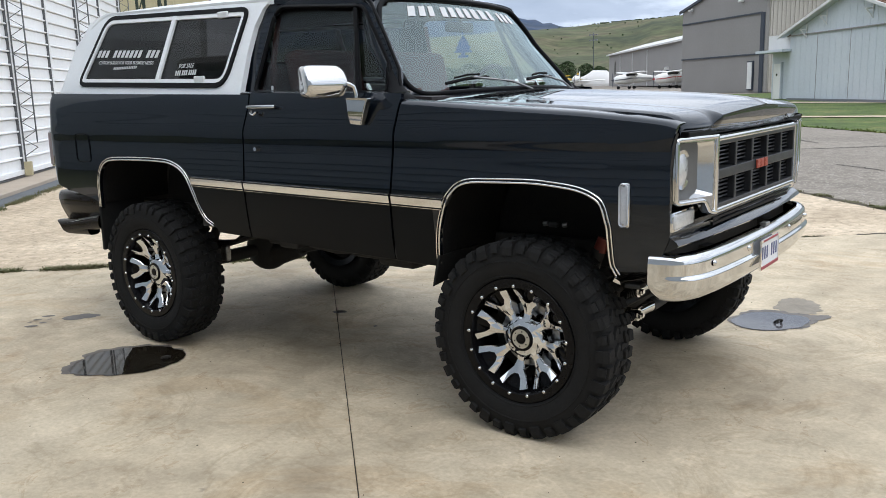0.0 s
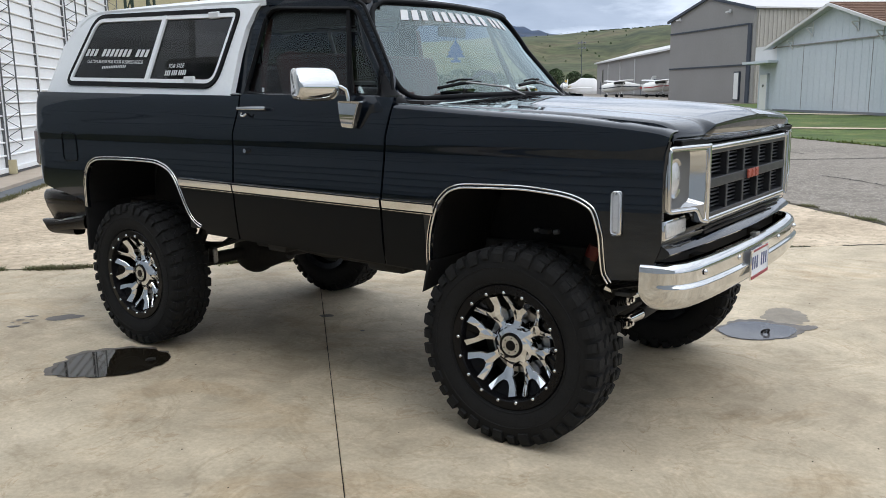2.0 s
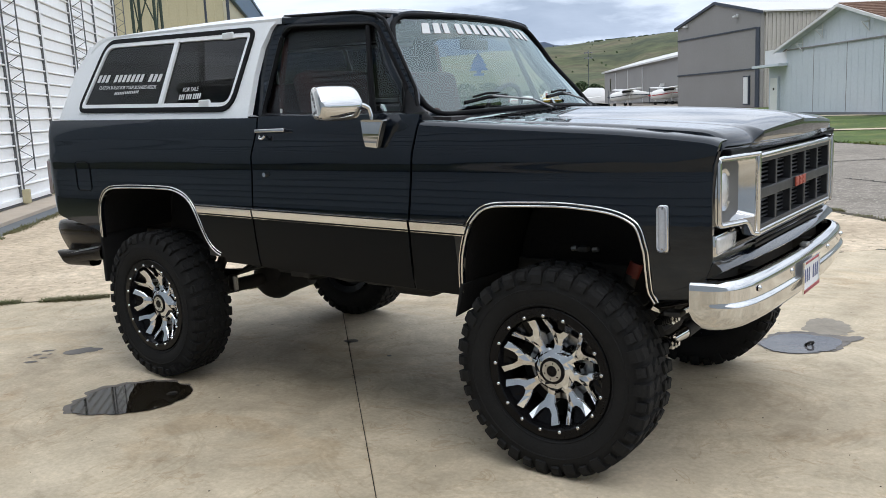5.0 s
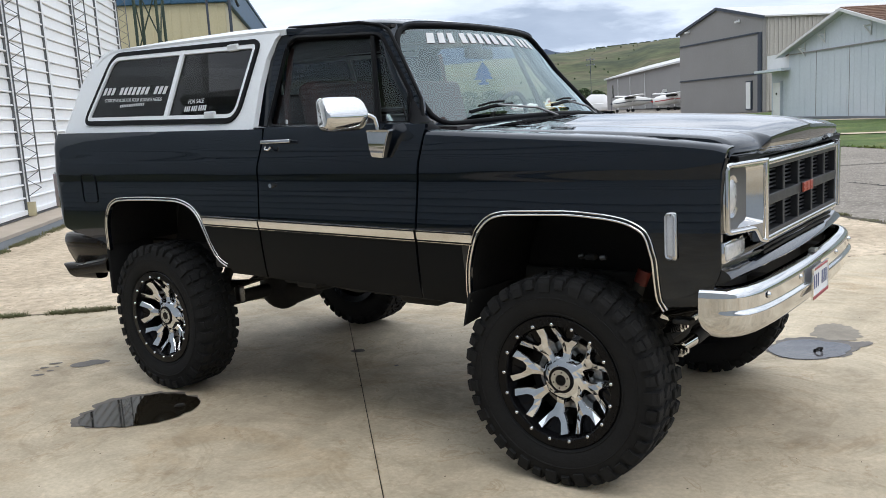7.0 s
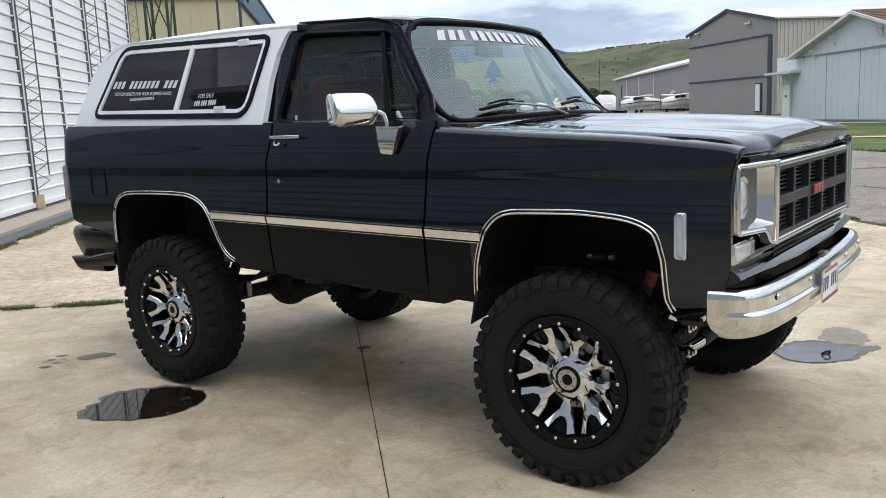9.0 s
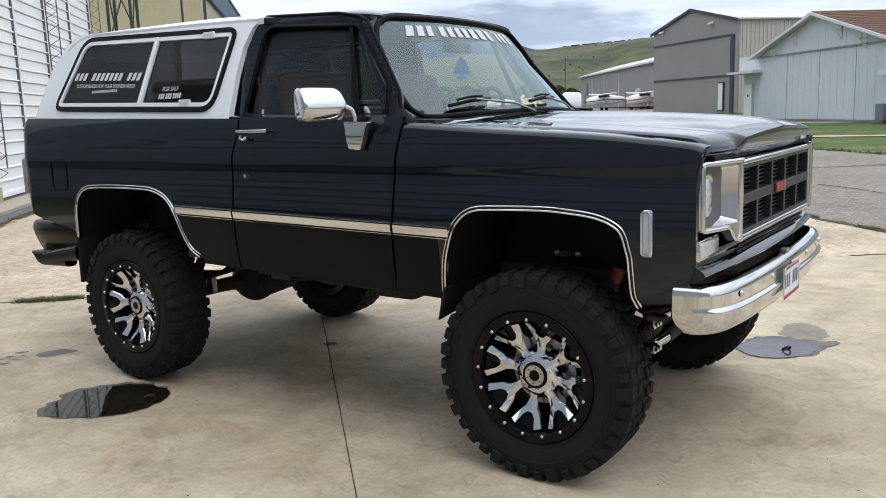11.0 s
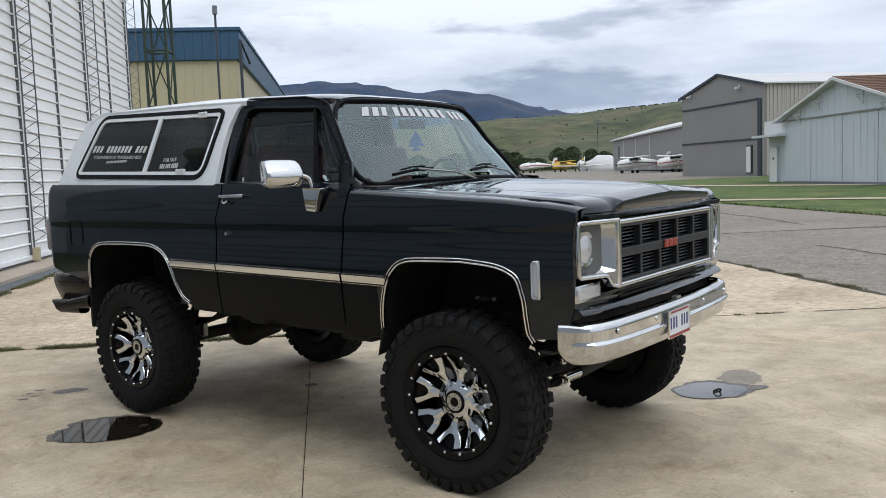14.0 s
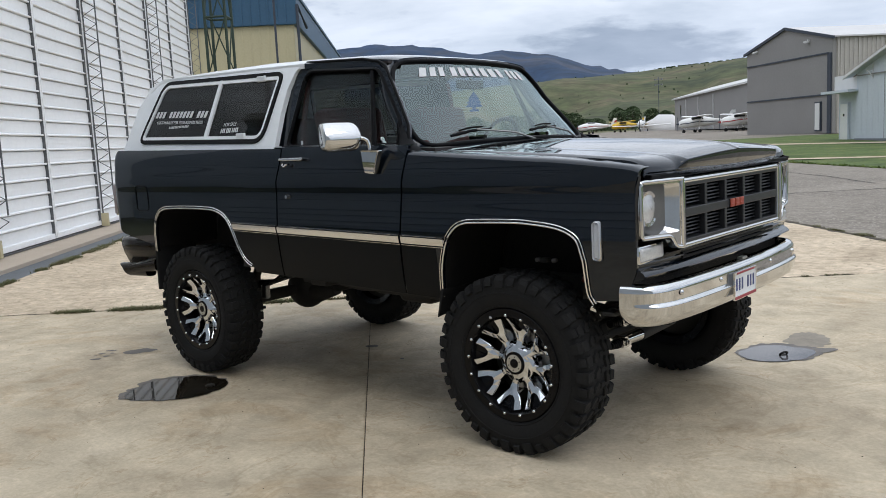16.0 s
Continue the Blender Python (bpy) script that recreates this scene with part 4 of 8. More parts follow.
for x in (1.7, 10.2):
    bm = bmesh.new()
    box(bm, x, x + 0.4, -0.45, -0.1, 7.5, 7.66, 0.04)
    box(bm, x + 0.15, x + 0.25, -0.15, 0.0, 7.5, 7.8)
    part("floodlight", bm, "whitetrim", g)
part("side_cladding", box(bmesh.new(), GW, GW + 0.02, 0.3, 34, 0.1, GE - 0.1), "tan", g)
bm = bmesh.new()
for k in range(85):
    y = 0.6 + k * 0.39
    box(bm, GW + 0.02, GW + 0.08, y, y + 0.14, 0.1, GE - 0.1)
tagged(part("side_ribs", bm, "tan", g), kind="stuff")
bm = bmesh.new()
box(bm, GW + 0.02, GW + 0.12, 0.35, 0.5, 0, GE - 0.1)
part("downpipe", bm, "tan", g)

# long low grey building behind the parked aircraft
g2 = placed(thing("low_grey_building", "long low grey building with a pale metal roof", "hangar", kind="structure"), (-71.3, 149.0, 1.0), (30.1, -41.3))
bm = bmesh.new()
box(bm, -1.6, 56, 0, 14, 0, 5.9)
part("wall", bm, "greyhangar", g2)
bm = bmesh.new()
f = [bm.verts.new(c) for c in ((-2.0, -0.5, 5.80), (56, -0.5, 5.85), (56, 7, 7.7), (-2.0, 7, 7.65))]
b = [bm.verts.new(c) for c in ((-2.0, -0.5, 6.05), (56, -0.5, 6.1), (56, 7, 7.95), (-2.0, 7, 7.9))]
bm.faces.new(f[::-1]), bm.faces.new(b)
for i in range(4):
    bm.faces.new((f[i], f[(i + 1) % 4], b[(i + 1) % 4], b[i]))
part("roof", bm, "roofmetal", g2)
for x in (4.2,):
    bm = bmesh.new()
    box(bm, x, x + 0.7, -0.06, 0.02, 2.2, 4.6)
    part("window", bm, "darkglass", g2)
for x in (9.5, 20, 31):
    bm = bmesh.new()
    box(bm, x, x + 0.18, -0.1, 0.02, 0, 5.5)
    part("downpipe", bm, "whitetrim", g2)

# pale blue-grey gabled hangar
w = placed(thing("pale_hangar", "pale blue-grey boarded hangar with brown shingle roof", "hangar", kind="structure"), (-11.9, 48.9, 0.24), (8.25, -9.4))
WW, WE, WP = 12.3, 3.9, 5.6
part("front_wall", gable(bmesh.new(), WW, WE, WP, 0.0, 0.25), "whitewall", w)
seams(w, 0, WW, 0.0, 0.1, lambda x: WE + (WP - WE) * (1 - abs(x - WW / 2) / (WW / 2)) - 0.15, 0.62, "whitewall", 0.018, "board_batten")
for x in (3.1, 6.4, 9.6):
    bm = bmesh.new()
    box(bm, x, x + 0.02, -0.02, 0.0, 0.1, 3.7)
    part("door_gap", bm, "greyhangar", w)
bm = bmesh.new()
box(bm, 0.2, WW - 0.2, -0.10, 0.0, 3.70, 3.76)
part("door_track", bm, "greyhangar", w)
bm = bmesh.new()
box(bm, 0, WW, -0.1, 0.0, 0.0, 0.14)
part("base_board", bm, "greydoor", w)
bm = bmesh.new()
slope(bm, -0.7, WE - 0.2, WW / 2, WP, -0.4, 18)
slope(bm, WW / 2, WP, WW + 0.7, WE - 0.2, -0.4, 18)
part("roof", bm, "shingle", w, "brown shingle roof")
for a_, b_ in (((-0.75, WE - 0.22), (WW / 2, WP)), ((WW / 2, WP), (WW + 0.75, WE - 0.22))):
    bm = bmesh.new()
    slope(bm, a_[0], a_[1] - 0.08, b_[0], b_[1] - 0.08, -0.5, -0.4, 0.15)
    part("bargeboard", bm, "whitetrim", w, "white bargeboard")
for xa, za, xb, zb in ((-0.7, WE - 0.25, WW / 2, WP - 0.05), (WW / 2, WP - 0.05, WW + 0.7, WE - 0.25)):
    bm = bmesh.new()
    slope(bm, xa, za, xb, zb, -0.4, 0.0, 0.04)
    part("soffit", bm, "whitewall", w, "pale soffit boards")
for x in (1.9, 4.0, WW - 4.0, WW - 1.9):
    zt = WE + (WP - WE) * (1 - abs(x - WW / 2) / (WW / 2)) - 0.15
    bm = bmesh.new()
    tube(bm, [(x, -0.03, zt - 0.72), (x, -0.42, zt - 0.3)], 0.035, 6)
    tube(bm, [(x, -0.04, zt - 0.78), (x, -0.04, zt)], 0.035, 6)
    tube(bm, [(x, -0.03, zt - 0.30), (x, -0.42, zt - 0.3)], 0.035, 6)
    part("knee_brace", bm, "whitetrim", w, "white knee brace")
bm = bmesh.new()
for r_ in range(16):
    for sgn in (0, 1):
        u0 = r_ / 16
        x = (-0.7 + u0 * (WW / 2 + 0.7)) if sgn == 0 else (WW + 0.7 - u0 * (WW / 2 + 0.7))
        z = WE - 0.2 + u0 * (WP - WE + 0.2) + 0.13
        box(bm, x - 0.03, x + 0.03, -0.4, 18, z - 0.02, z + 0.03)
tagged(part("shingle_courses", bm, "shingle", w), kind="stuff")
bm = bmesh.new()
box(bm, 0, 0.25, 0.25, 18, 0, WE)
box(bm, WW - 0.25, WW, 0.25, 18, 0, WE)
part("side_wall", bm, "whitewall", w)
for x, z in ((8.4, 5.3), (11.0, 4.5)):
    bm = bmesh.new()
    box(bm, x, x + 0.5, 3.0, 3.4, z - 0.1, z + 0.32, 0.03)
    part("roof_vent", bm, "greytrim", w)
# annex at its far end
bm = bmesh.new()
box(bm, -3.2, -0.02, 0.5, 9, 0, 3.6)
part("annex_wall", bm, "whitewall", w)
bm = bmesh.new()
box(bm, -3.3, 0.2, -0.6, 0.6, 2.85, 3.0)
part("annex_canopy", bm, "whitewall", w)
bm = bmesh.new()
box(bm, -3.2, 0.0, 0.2, 9.1, 3.0, 3.9)
part("annex_fascia", bm, "whitetrim", w)
bm = bmesh.new()
box(bm, -2.75, -1.80, 0.36, 0.5, 0.05, 2.2)
dd = part("annex_door", bm, "planewhite", w, "white door")
bm = bmesh.new()
for q in ((-2.82, -2.75, 0.05, 2.27), (-1.80, -1.73, 0.05, 2.27), (-2.82, -1.73, 2.2, 2.27)):
    box(bm, q[0], q[1], 0.34, 0.5, q[2], q[3])
part("door_frame", bm, "whitewall", dd, "pale grey door frame")
bm = bmesh.new()
box(bm, -2.35, -2.20, 0.34, 0.37, 1.45, 1.6)
part("door_window", bm, "darkglass", dd)
# link with canopy, window and door, and the next gable
bm = bmesh.new()
box(bm, WW, WW + 4.2, 1.2, 9, 0, 3.6)
part("link_wall", bm, "whitewall", w)
bm = bmesh.new()
box(bm, WW + 0.9, WW + 3.3, 1.12, 1.2, 2.55, 3.45)
wi = part("link_window", bm, "darkglass", w)
bm = bmesh.new()
for q in ((WW + 0.8, WW + 0.92, 2.45, 3.55), (WW + 3.28, WW + 3.4, 2.45, 3.55)):
    box(bm, q[0], q[1], 1.08, 1.2, q[2], q[3])
part("window_frame", bm, "whitetrim", wi)
bm = bmesh.new()
box(bm, WW - 0.5, WW + 4.2, -0.3, 1.2, 2.2, 2.42)
part("link_canopy", bm, "whitetrim", w)
bm = bmesh.new()
box(bm, WW + 1.4, WW + 2.5, 1.1, 1.2, 0.05, 2.1)
ld = part("link_door", bm, "greydoor", w, "grey steel door")
bm = bmesh.new()
box(bm, WW + 1.75, WW + 2.1, 1.08, 1.11, 1.55, 1.68)
part("door_sign", bm, "planeyellow", ld)
bm = bmesh.new()
tube(bm, [(WW + 0.25, 0.9, 0), (WW + 0.25, 0.9, 2.3), (WW + 0.6, 0.6, 2.9), (WW + 0.9, -0.6, 3.9)], 0.06, 6)
part("downpipe", bm, "whitetrim", w)
bm = bmesh.new()
box(bm, WW - 0.3, WW + 0.3, -0.5, 0.0, 0.1, 0.9, 0.04)
part("gas_meter", bm, "greydoor", w)
w2 = placed(thing("second_pale_hangar", "second pale gabled hangar with brown shingle roof", "hangar", kind="structure"),
            Vector((-11.9, 48.9, 0.17)) + Vector((8.25, -9.4, 0)).normalized() * (WW + 4.2), (8.25, -9.4))
part("front_wall", gable(bmesh.new(), WW, WE, WP, 0.0, 0.25), "whitewall", w2)
seams(w2, 0, WW, 0.0, 0.1, lambda x: WE - 0.1, 0.62, "whitewall", 0.018, "board_batten")
bm = bmesh.new()
slope(bm, -0.7, WE - 0.2, WW / 2, WP, -0.4, 18)
slope(bm, WW / 2, WP, WW + 0.7, WE - 0.2, -0.4, 18)
part("roof", bm, "shingle", w2)
bm = bmesh.new()
slope(bm, -0.75, WE - 0.38, WW / 2, WP - 0.16, -0.5, -0.4, 0.32)
part("bargeboard", bm, "whitetrim", w2)

# blue and beige hangar beyond the white one
bb = placed(thing("beige_hangar", "beige metal hangar with a deep blue eaves band", "hangar", kind="structure"), (-40.2, 30.7, 0.2), (-0.72, -0.70))
BW, BL, BH = 24.0, 48.0, 10.9
bm = bmesh.new()
box(bm, 0, BW, -BL, 0, 0, 9.0)
part("wall", bm, "beige", bb)
bm = bmesh.new()
box(bm, -0.25, BW, -BL, 0.25, 9.0, BH, 0.05)
part("eaves_band", bm, "bluemetal", bb, "deep blue metal eaves band")
seams(bb, 0, BW, 0.05, 0.1, lambda x: 9.0, 0.55, "beige", 0.09)
bm = bmesh.new()
for k in range(42):
    box(bm, 0.4 + k * 0.55, 0.5 + k * 0.55, 0.2, 0.31, 9.05, BH - 0.1)
tagged(part("band_ribs", bm, "bluemetal", bb), kind="stuff")
bm = bmesh.new()
box(bm, -0.35, BW, -BL - 0.1, 0.36, BH - 0.12, BH + 0.12, 0.04)
part("gutter", bm, "bluemetal", bb)
for k in range(3):
    bm = bmesh.new()
    box(bm, -0.07, 0.0, -6 - k * 9, -4.6 - k * 9, 5.6, 6.9)
    part("window", bm, "darkglass", bb)
bm = bmesh.new()
tube(bm, [(-0.3, 0.3, 0), (-0.3, 0.3, 10.2), (-0.5, -3, 9.2)], 0.1, 6)
part("downpipe", bm, "greytrim", bb)


# lattice tower, light mast
def lattice_tower(x, y, half, h):
    tw = thing("lattice_tower", "dark green steel lattice tower beside the hangars", "tower", at=(x, y, 0))
    c = [(-half, -half), (half, -half), (half, half), (-half, half)]
    for a, b in c:
        part("leg", tube(bmesh.new(), [(a, b, 0), (a, b, h)], 0.05, 6), "green", tw)
    z, k = 0.4, 0
    while z < h - 1.9:
        for i in range(4):
            p, q = c[i], c[(i + 1) % 4]
            part("strut", tube(bmesh.new(), [(*p, z), (*q, z)], 0.04, 5), "green", tw)
            e = (p, q) if k % 2 == 0 else (q, p)
            part("diagonal", tube(bmesh.new(), [(*e[0], z), (*e[1], z + 1.9)], 0.025, 5), "green", tw)
        z += 1.9
        k += 1
    tw.rotation_euler = (0, 0, radians(38))
    return tw


lattice_tower(-22.93, 13.26, 0.36, 15.0)


def light_mast(x, y, h, lab, r=0.07):
    mast = thing("light_mast", lab, "light mast", at=(x, y, gz(x, y)))
    part("pole", tube(bmesh.new(), [(0, 0, 0), (0, 0, h)], r, 8), "greytrim", mast)
    bm = bmesh.new()
    box(bm, -1.7 * r, 1.7 * r, -1.7 * r, 1.7 * r, h - 0.05, h + 0.36, 0.03)
    part("lamp_head", bm, "greydoor", mast)
    return mast


light_mast(-29.12, 20.55, 9.12, "slim grey pole with a box lamp head", 0.052)
far_mast = light_mast(-87.8, 174.4, 11.5, "tall floodlight mast beyond the aircraft")
for z in (10.2, 11.4):
    bm = bmesh.new()
    box(bm, -0.9, 0.9, -0.06, 0.06, z, z + 0.1)
    for x in (-0.8, 0.0, 0.8):
        box(bm, x - 0.14, x + 0.14, -0.25, 0.2, z - 0.2, z + 0.1)
    part("floodlight_bar", bm, "greydoor", far_mast)


# ---- aircraft ----
def aircraft(x, y, yaw, body, stripe, scale=1.0, high=True, lab=""):
    """A small single-engined aeroplane, nose along local +x."""
    ac = thing("light_aircraft", lab, "aircraft", "parked aircraft")
    ac.matrix_basis = Matrix.Translation((x, y, gz(x, y) - 0.03)) @ Matrix.Rotation(radians(yaw), 4, "Z") @ Matrix.Diagonal((scale, scale, scale, 1))
    prof = [(2.6, 0.16, 1.25), (2.5, 0.40, 1.25), (2.1, 0.58, 1.28), (1.2, 0.68, 1.35), (0.3, 0.72, 1.48), (-0.8, 0.70, 1.5), (-2.0, 0.50, 1.45), (-3.6, 0.26, 1.42), (-5.2, 0.1, 1.45)]
    bm = bmesh.new()
    loft(bm, [[(px, r * 0.85 * math.cos(a * math.pi / 8), z + r * math.sin(a * math.pi / 8)) for a in range(16)] for px, r, z in prof], True, True)
    part("fuselage", bm, body, ac, smooth=60)
    bm = bmesh.new()
    loft(bm, [[(px, 0.86 * r + 0.02, z - 0.06) for px, r, z in prof[1:-1]], [(px, 0.86 * r + 0.02, z + 0.05) for px, r, z in prof[1:-1]]], False)
    loft(bm, [[(px, -0.86 * r - 0.02, z - 0.06) for px, r, z in prof[1:-1]], [(px, -0.86 * r - 0.02, z + 0.05) for px, r, z in prof[1:-1]]], False)
    part("stripe", bm, stripe, ac)
    zw = 2.12 if high else 1.0
    bm = bmesh.new()
    sec = [(0.75, 0.0), (0.6, 0.1), (0.1, 0.13), (-0.7, 0.02), (-0.7, -0.01), (0.1, -0.05), (0.6, -0.05)]
    loft(bm, [[(0.1 + sx * k, yy, zw + sz + abs(yy) * 0.03) for sx, sz in sec] for yy, k in ((-5.4, 0.7), (-2.5, 1), (0, 1), (2.5, 1), (5.4, 0.7))], True, True)
    part("wing", bm, body, ac, smooth=40)
    if high:
        for s_ in (-1, 1):
            part("strut", tube(bmesh.new(), [(0.1, s_ * 0.5, 1.0), (0.1, s_ * 2.5, 2.15)], 0.05, 6), body, ac)
        bm = bmesh.new()
        box(bm, -0.7, 0.95, -0.53, 0.53, 1.72, 2.06, 0.1)
        part("cabin_window", bm, "darkglass", ac)
    else:
        bm = bmesh.new()
        box(bm, -0.9, 0.7, -0.4, 0.4, 1.8, 2.25, 0.2, 3)
        part("canopy", bm, "darkglass", ac)
    bm = bmesh.new()
    loft(bm, [[(-5.3, yy, 2.9), (-4.75, yy, 2.9), (-4.0, yy, 1.5), (-5.3, yy, 1.45)] for yy in (-0.05, 0.05)], True, True)
    part("fin", bm, body, ac)
    bm = bmesh.new()
    loft(bm, [[(-5.3, yy, 2.45), (-4.95, yy, 2.45), (-4.7, yy, 2.0), (-5.3, yy, 2.0)] for yy in (-0.06, 0.06)], True, True)
    part("fin_stripe", bm, stripe, ac)
    bm = bmesh.new()
    box(bm, -5.3, -4.5, -1.7, 1.7, 1.5, 1.58, 0.03)
    part("tailplane", bm, body, ac)
    bm = bmesh.new()
    cyl(bm, (2.6, 0, 1.25), (2.95, 0, 1.25), 0.16, 0.02, 12)
    part("spinner", bm, stripe, ac)
    bm = bmesh.new()
    box(bm, 2.72, 2.76, -0.07, 0.07, 0.3, 2.2, 0.01)
    part("propeller", bm, "greytrim", ac)
    for px, py in ((1.9, 0), (0.0, 1.1), (0.0, -1.1)):
        bm = bmesh.new()
        cyl(bm, (px, py - 0.09, 0.22), (px, py + 0.09, 0.22), 0.22, None, 12)
        wh = part("wheel", bm, "rubber", ac)
        bm = bmesh.new()
        tube(bm, [(px, py, 0.25), (px - 0.1, py * 0.4, 1.0)], 0.04, 5)
        part("gear_leg", bm, body, wh)
    return ac


aircraft(-48.0, 107.0, -138, "planewhite", "greytrim", 1.0, True, "white high-wing aeroplane with a dark stripe parked on the tarmac")
aircraft(-41.0, 104.5, -136, "planewhite", "planered", 1.0, True, "white and red high-wing aeroplane parked beside another")
aircraft(-87.8, 157.6, -125, "planeyellow", "greytrim", 1.0, True, "yellow high-wing aeroplane on the tarmac")
aircraft(-82.0, 155.0, -70, "planewhite", "greydoor", 1.1, False, "pale low-wing aeroplane under a cover")
aircraft(-93.5, 154.0, -130, "planewhite", "planered", 1.1, False, "white low-wing aeroplane with red nose")
tent = placed(thing("fabric_shelter", "white fabric aircraft shelter behind the parked aircraft", "shelter"), (-85.2, 163.6, 1.1), (12.3, 2))
bm = bmesh.new()
loft(bm, [[(x, 3.0 * math.cos(k * math.pi / 10) * w_, 3.4 * h_ * math.sin(k * math.pi / 10)) for k in range(11)] for x, w_, h_ in ((-1.2, 0.5, 0.35), (0.2, 0.9, 0.62), (1.6, 1, 0.78), (2.6, 1, 1), (5.6, 1, 0.95), (6.6, 1, 0.72), (7.6, 0.6, 0.45))], False)
part("cover", bm, "roofmetal", tent, smooth=60)
bm = bmesh.new()
box(bm, -0.3, 7.2, -3.1, 3.1, -0.1, 0.5)
part("skirt", bm, "roofmetal", tent)


# ---- distance: trees, hill, mountains ----
def tree(x, y, h, r, seed):
    rng = random.Random(seed)
    z0 = gz(x, y)
    tr = thing("tree", "dense dark green broadleaf tree at the airfield edge", "tree", "trees at the field edge", at=(x, y, min(z0, 2.0)))
    bm = bmesh.new()
    tube(bm, [(0, 0, 0), (0.1, 0, h * 0.3), (0, 0.1, h * 0.6)], 0.22, 6)
    for k in range(5):
        a = k * 1.3
        tube(bm, [(0, 0, h * 0.3), (math.cos(a) * r * 0.6, math.sin(a) * r * 0.6, h * 0.65)], 0.09, 5)
    part("trunk", bm, "bark", tr)
    bm = bmesh.new()
    for k in range(1100):
        a, b = rng.uniform(0, 6.28), rng.uniform(-0.9, 1)
        q = math.sqrt(1 - b * b)
        rr = 0.85 * r * (0.45 + 0.6 * rng.random()) * (1 + 0.25 * noise.noise(Vector((math.cos(a) * 2, math.sin(a) * 2, b * 2 + seed))))
        c = Vector((rr * q * math.cos(a), rr * q * math.sin(a), h * 0.58 + b * h * 0.42))
        s_ = rng.uniform(0.16, 0.36)
        n_ = Vector((rng.uniform(-1, 1), rng.uniform(-1, 1), rng.uniform(-1, 1))).normalized()
        u = n_.orthogonal().normalized() * s_
        v = n_.cross(u)
        bm.faces.new([bm.verts.new(c + u), bm.verts.new(c + v * 0.8), bm.verts.new(c - u), bm.verts.new(c - v * 0.8)])
    part("crown", bm, "leaf", tr)


rng = random.Random(4)
for az, d, h, r in ((33.4, 245, 8.6, 4.4), (32.4, 250, 7.4, 3.7), (30.9, 240, 4.6, 3.6), (29.45, 250, 8.3, 3.3), (28.5, 246, 8.4, 3.4), (27.25, 252, 7.4, 3.1), (26.4, 246, 6.2, 2.9), (25.3, 250, 5.2, 3.2),
                    (24.3, 250, 4.6, 3.4), (35.0, 255, 9, 5), (36.5, 260, 8, 5), (31.6, 262, 5, 4), (39, 262, 8, 5)):
    a = radians(az)
    tree(2.4 - d * math.sin(a), -4.1 + d * math.cos(a), h * 0.78, r * 0.95, int(az * 10))
bm = bmesh.new()
rng = random.Random(8)
for k in range(6500):
    az, d = radians(rng.uniform(18, 50)), rng.uniform(255, 300)
    c = Vector((2.4 - d * math.sin(az), -4.1 + d * math.cos(az), 1.6 + rng.random() ** 1.5 * 2.7 * (0.6 + 0.5 * noise.noise(Vector((az * 30, 0, 0))))))
    s_ = rng.uniform(0.25, 0.6)
    n_ = Vector((rng.uniform(-1, 1), rng.uniform(-1, 1), rng.uniform(-1, 1))).normalized()
    u = n_.orthogonal().normalized() * s_
    v = n_.cross(u)
    bm.faces.new([bm.verts.new(c + u), bm.verts.new(c + v), bm.verts.new(c - u), bm.verts.new(c - v)])
tagged(obj("distant_hedge", bm, "leaf"), "low hedge of bushes at the foot of the hill", "bushes", kind="stuff")

HILL = ((-40, 3.0), (0, 4.2), (10, 4.4), (21, 4.05), (25, 3.86), (30, 3.64), (35, 3.42), (40, 3.18), (46, 2.9), (52, 2.4), (75, 2.0))
bm = bmesh.new()
rows = []
for j in range(26):
    u = j / 25
    d = 290 + 430 * u
    row = []
    for i in range(116):
        az = -40 + i
        top = interp(az, HILL)
        hmax = 720 * math.tan(radians(top))
        z = 1.0 + (hmax + 0.5) * (0.25 * u + 0.75 * smooth01(u) ** 1.15)
        z += (7 * noise.noise(Vector((az * 0.22, u * 3.0, 0.5))) + 3 * noise.noise(Vector((az * 0.9, u * 6, 1.5)))) * math.sin(math.pi * min(1, u)) ** 0.8
        if j == 25:
            z += 0.8 * noise.noise(Vector((az * 1.1, 4, 2)))
        a = radians(az)
        row.append((2.4 - d * math.sin(a), -4.1 + d * math.cos(a), z))
    rows.append(row)
loft(bm, rows, False)
tagged(obj("hillside", bm, "hill", smooth=180), "long grassy hillside with eroded brown bands", "hill", kind="structure")
bm = bmesh.new()
rng = random.Random(21)
for k in range(420):
    az, u = rng.uniform(18, 40), rng.random() ** 1.5
    crest = rng.random() < 0.35
    if crest:
        az, u = rng.uniform(19, 27), 1.0
    d = 290 + 430 * u
    hmax = 720 * math.tan(radians(interp(az, HILL)))
    z = 1.0 + (hmax + 0.5) * (0.25 * u + 0.75 * smooth01(u) ** 1.15)
    a = radians(az)
    c = Vector((2.4 - d * math.sin(a), -4.1 + d * math.cos(a), z + 0.5))
    s_ = rng.uniform(0.9, 1.9) if crest else rng.uniform(0.3, 0.8)
    for q in range(3):
        n_ = Vector((rng.uniform(-1, 1), rng.uniform(-1, 1), rng.uniform(-1, 1))).normalized()
        uu = n_.orthogonal().normalized() * s_
        vv = n_.cross(uu)
        bm.faces.new([bm.verts.new(c + uu), bm.verts.new(c + vv), bm.verts.new(c - uu), bm.verts.new(c - vv)])
tagged(obj("hill_scrub", bm, "leaf"), "scattered dark scrub on the hillside", "bushes", kind="stuff")

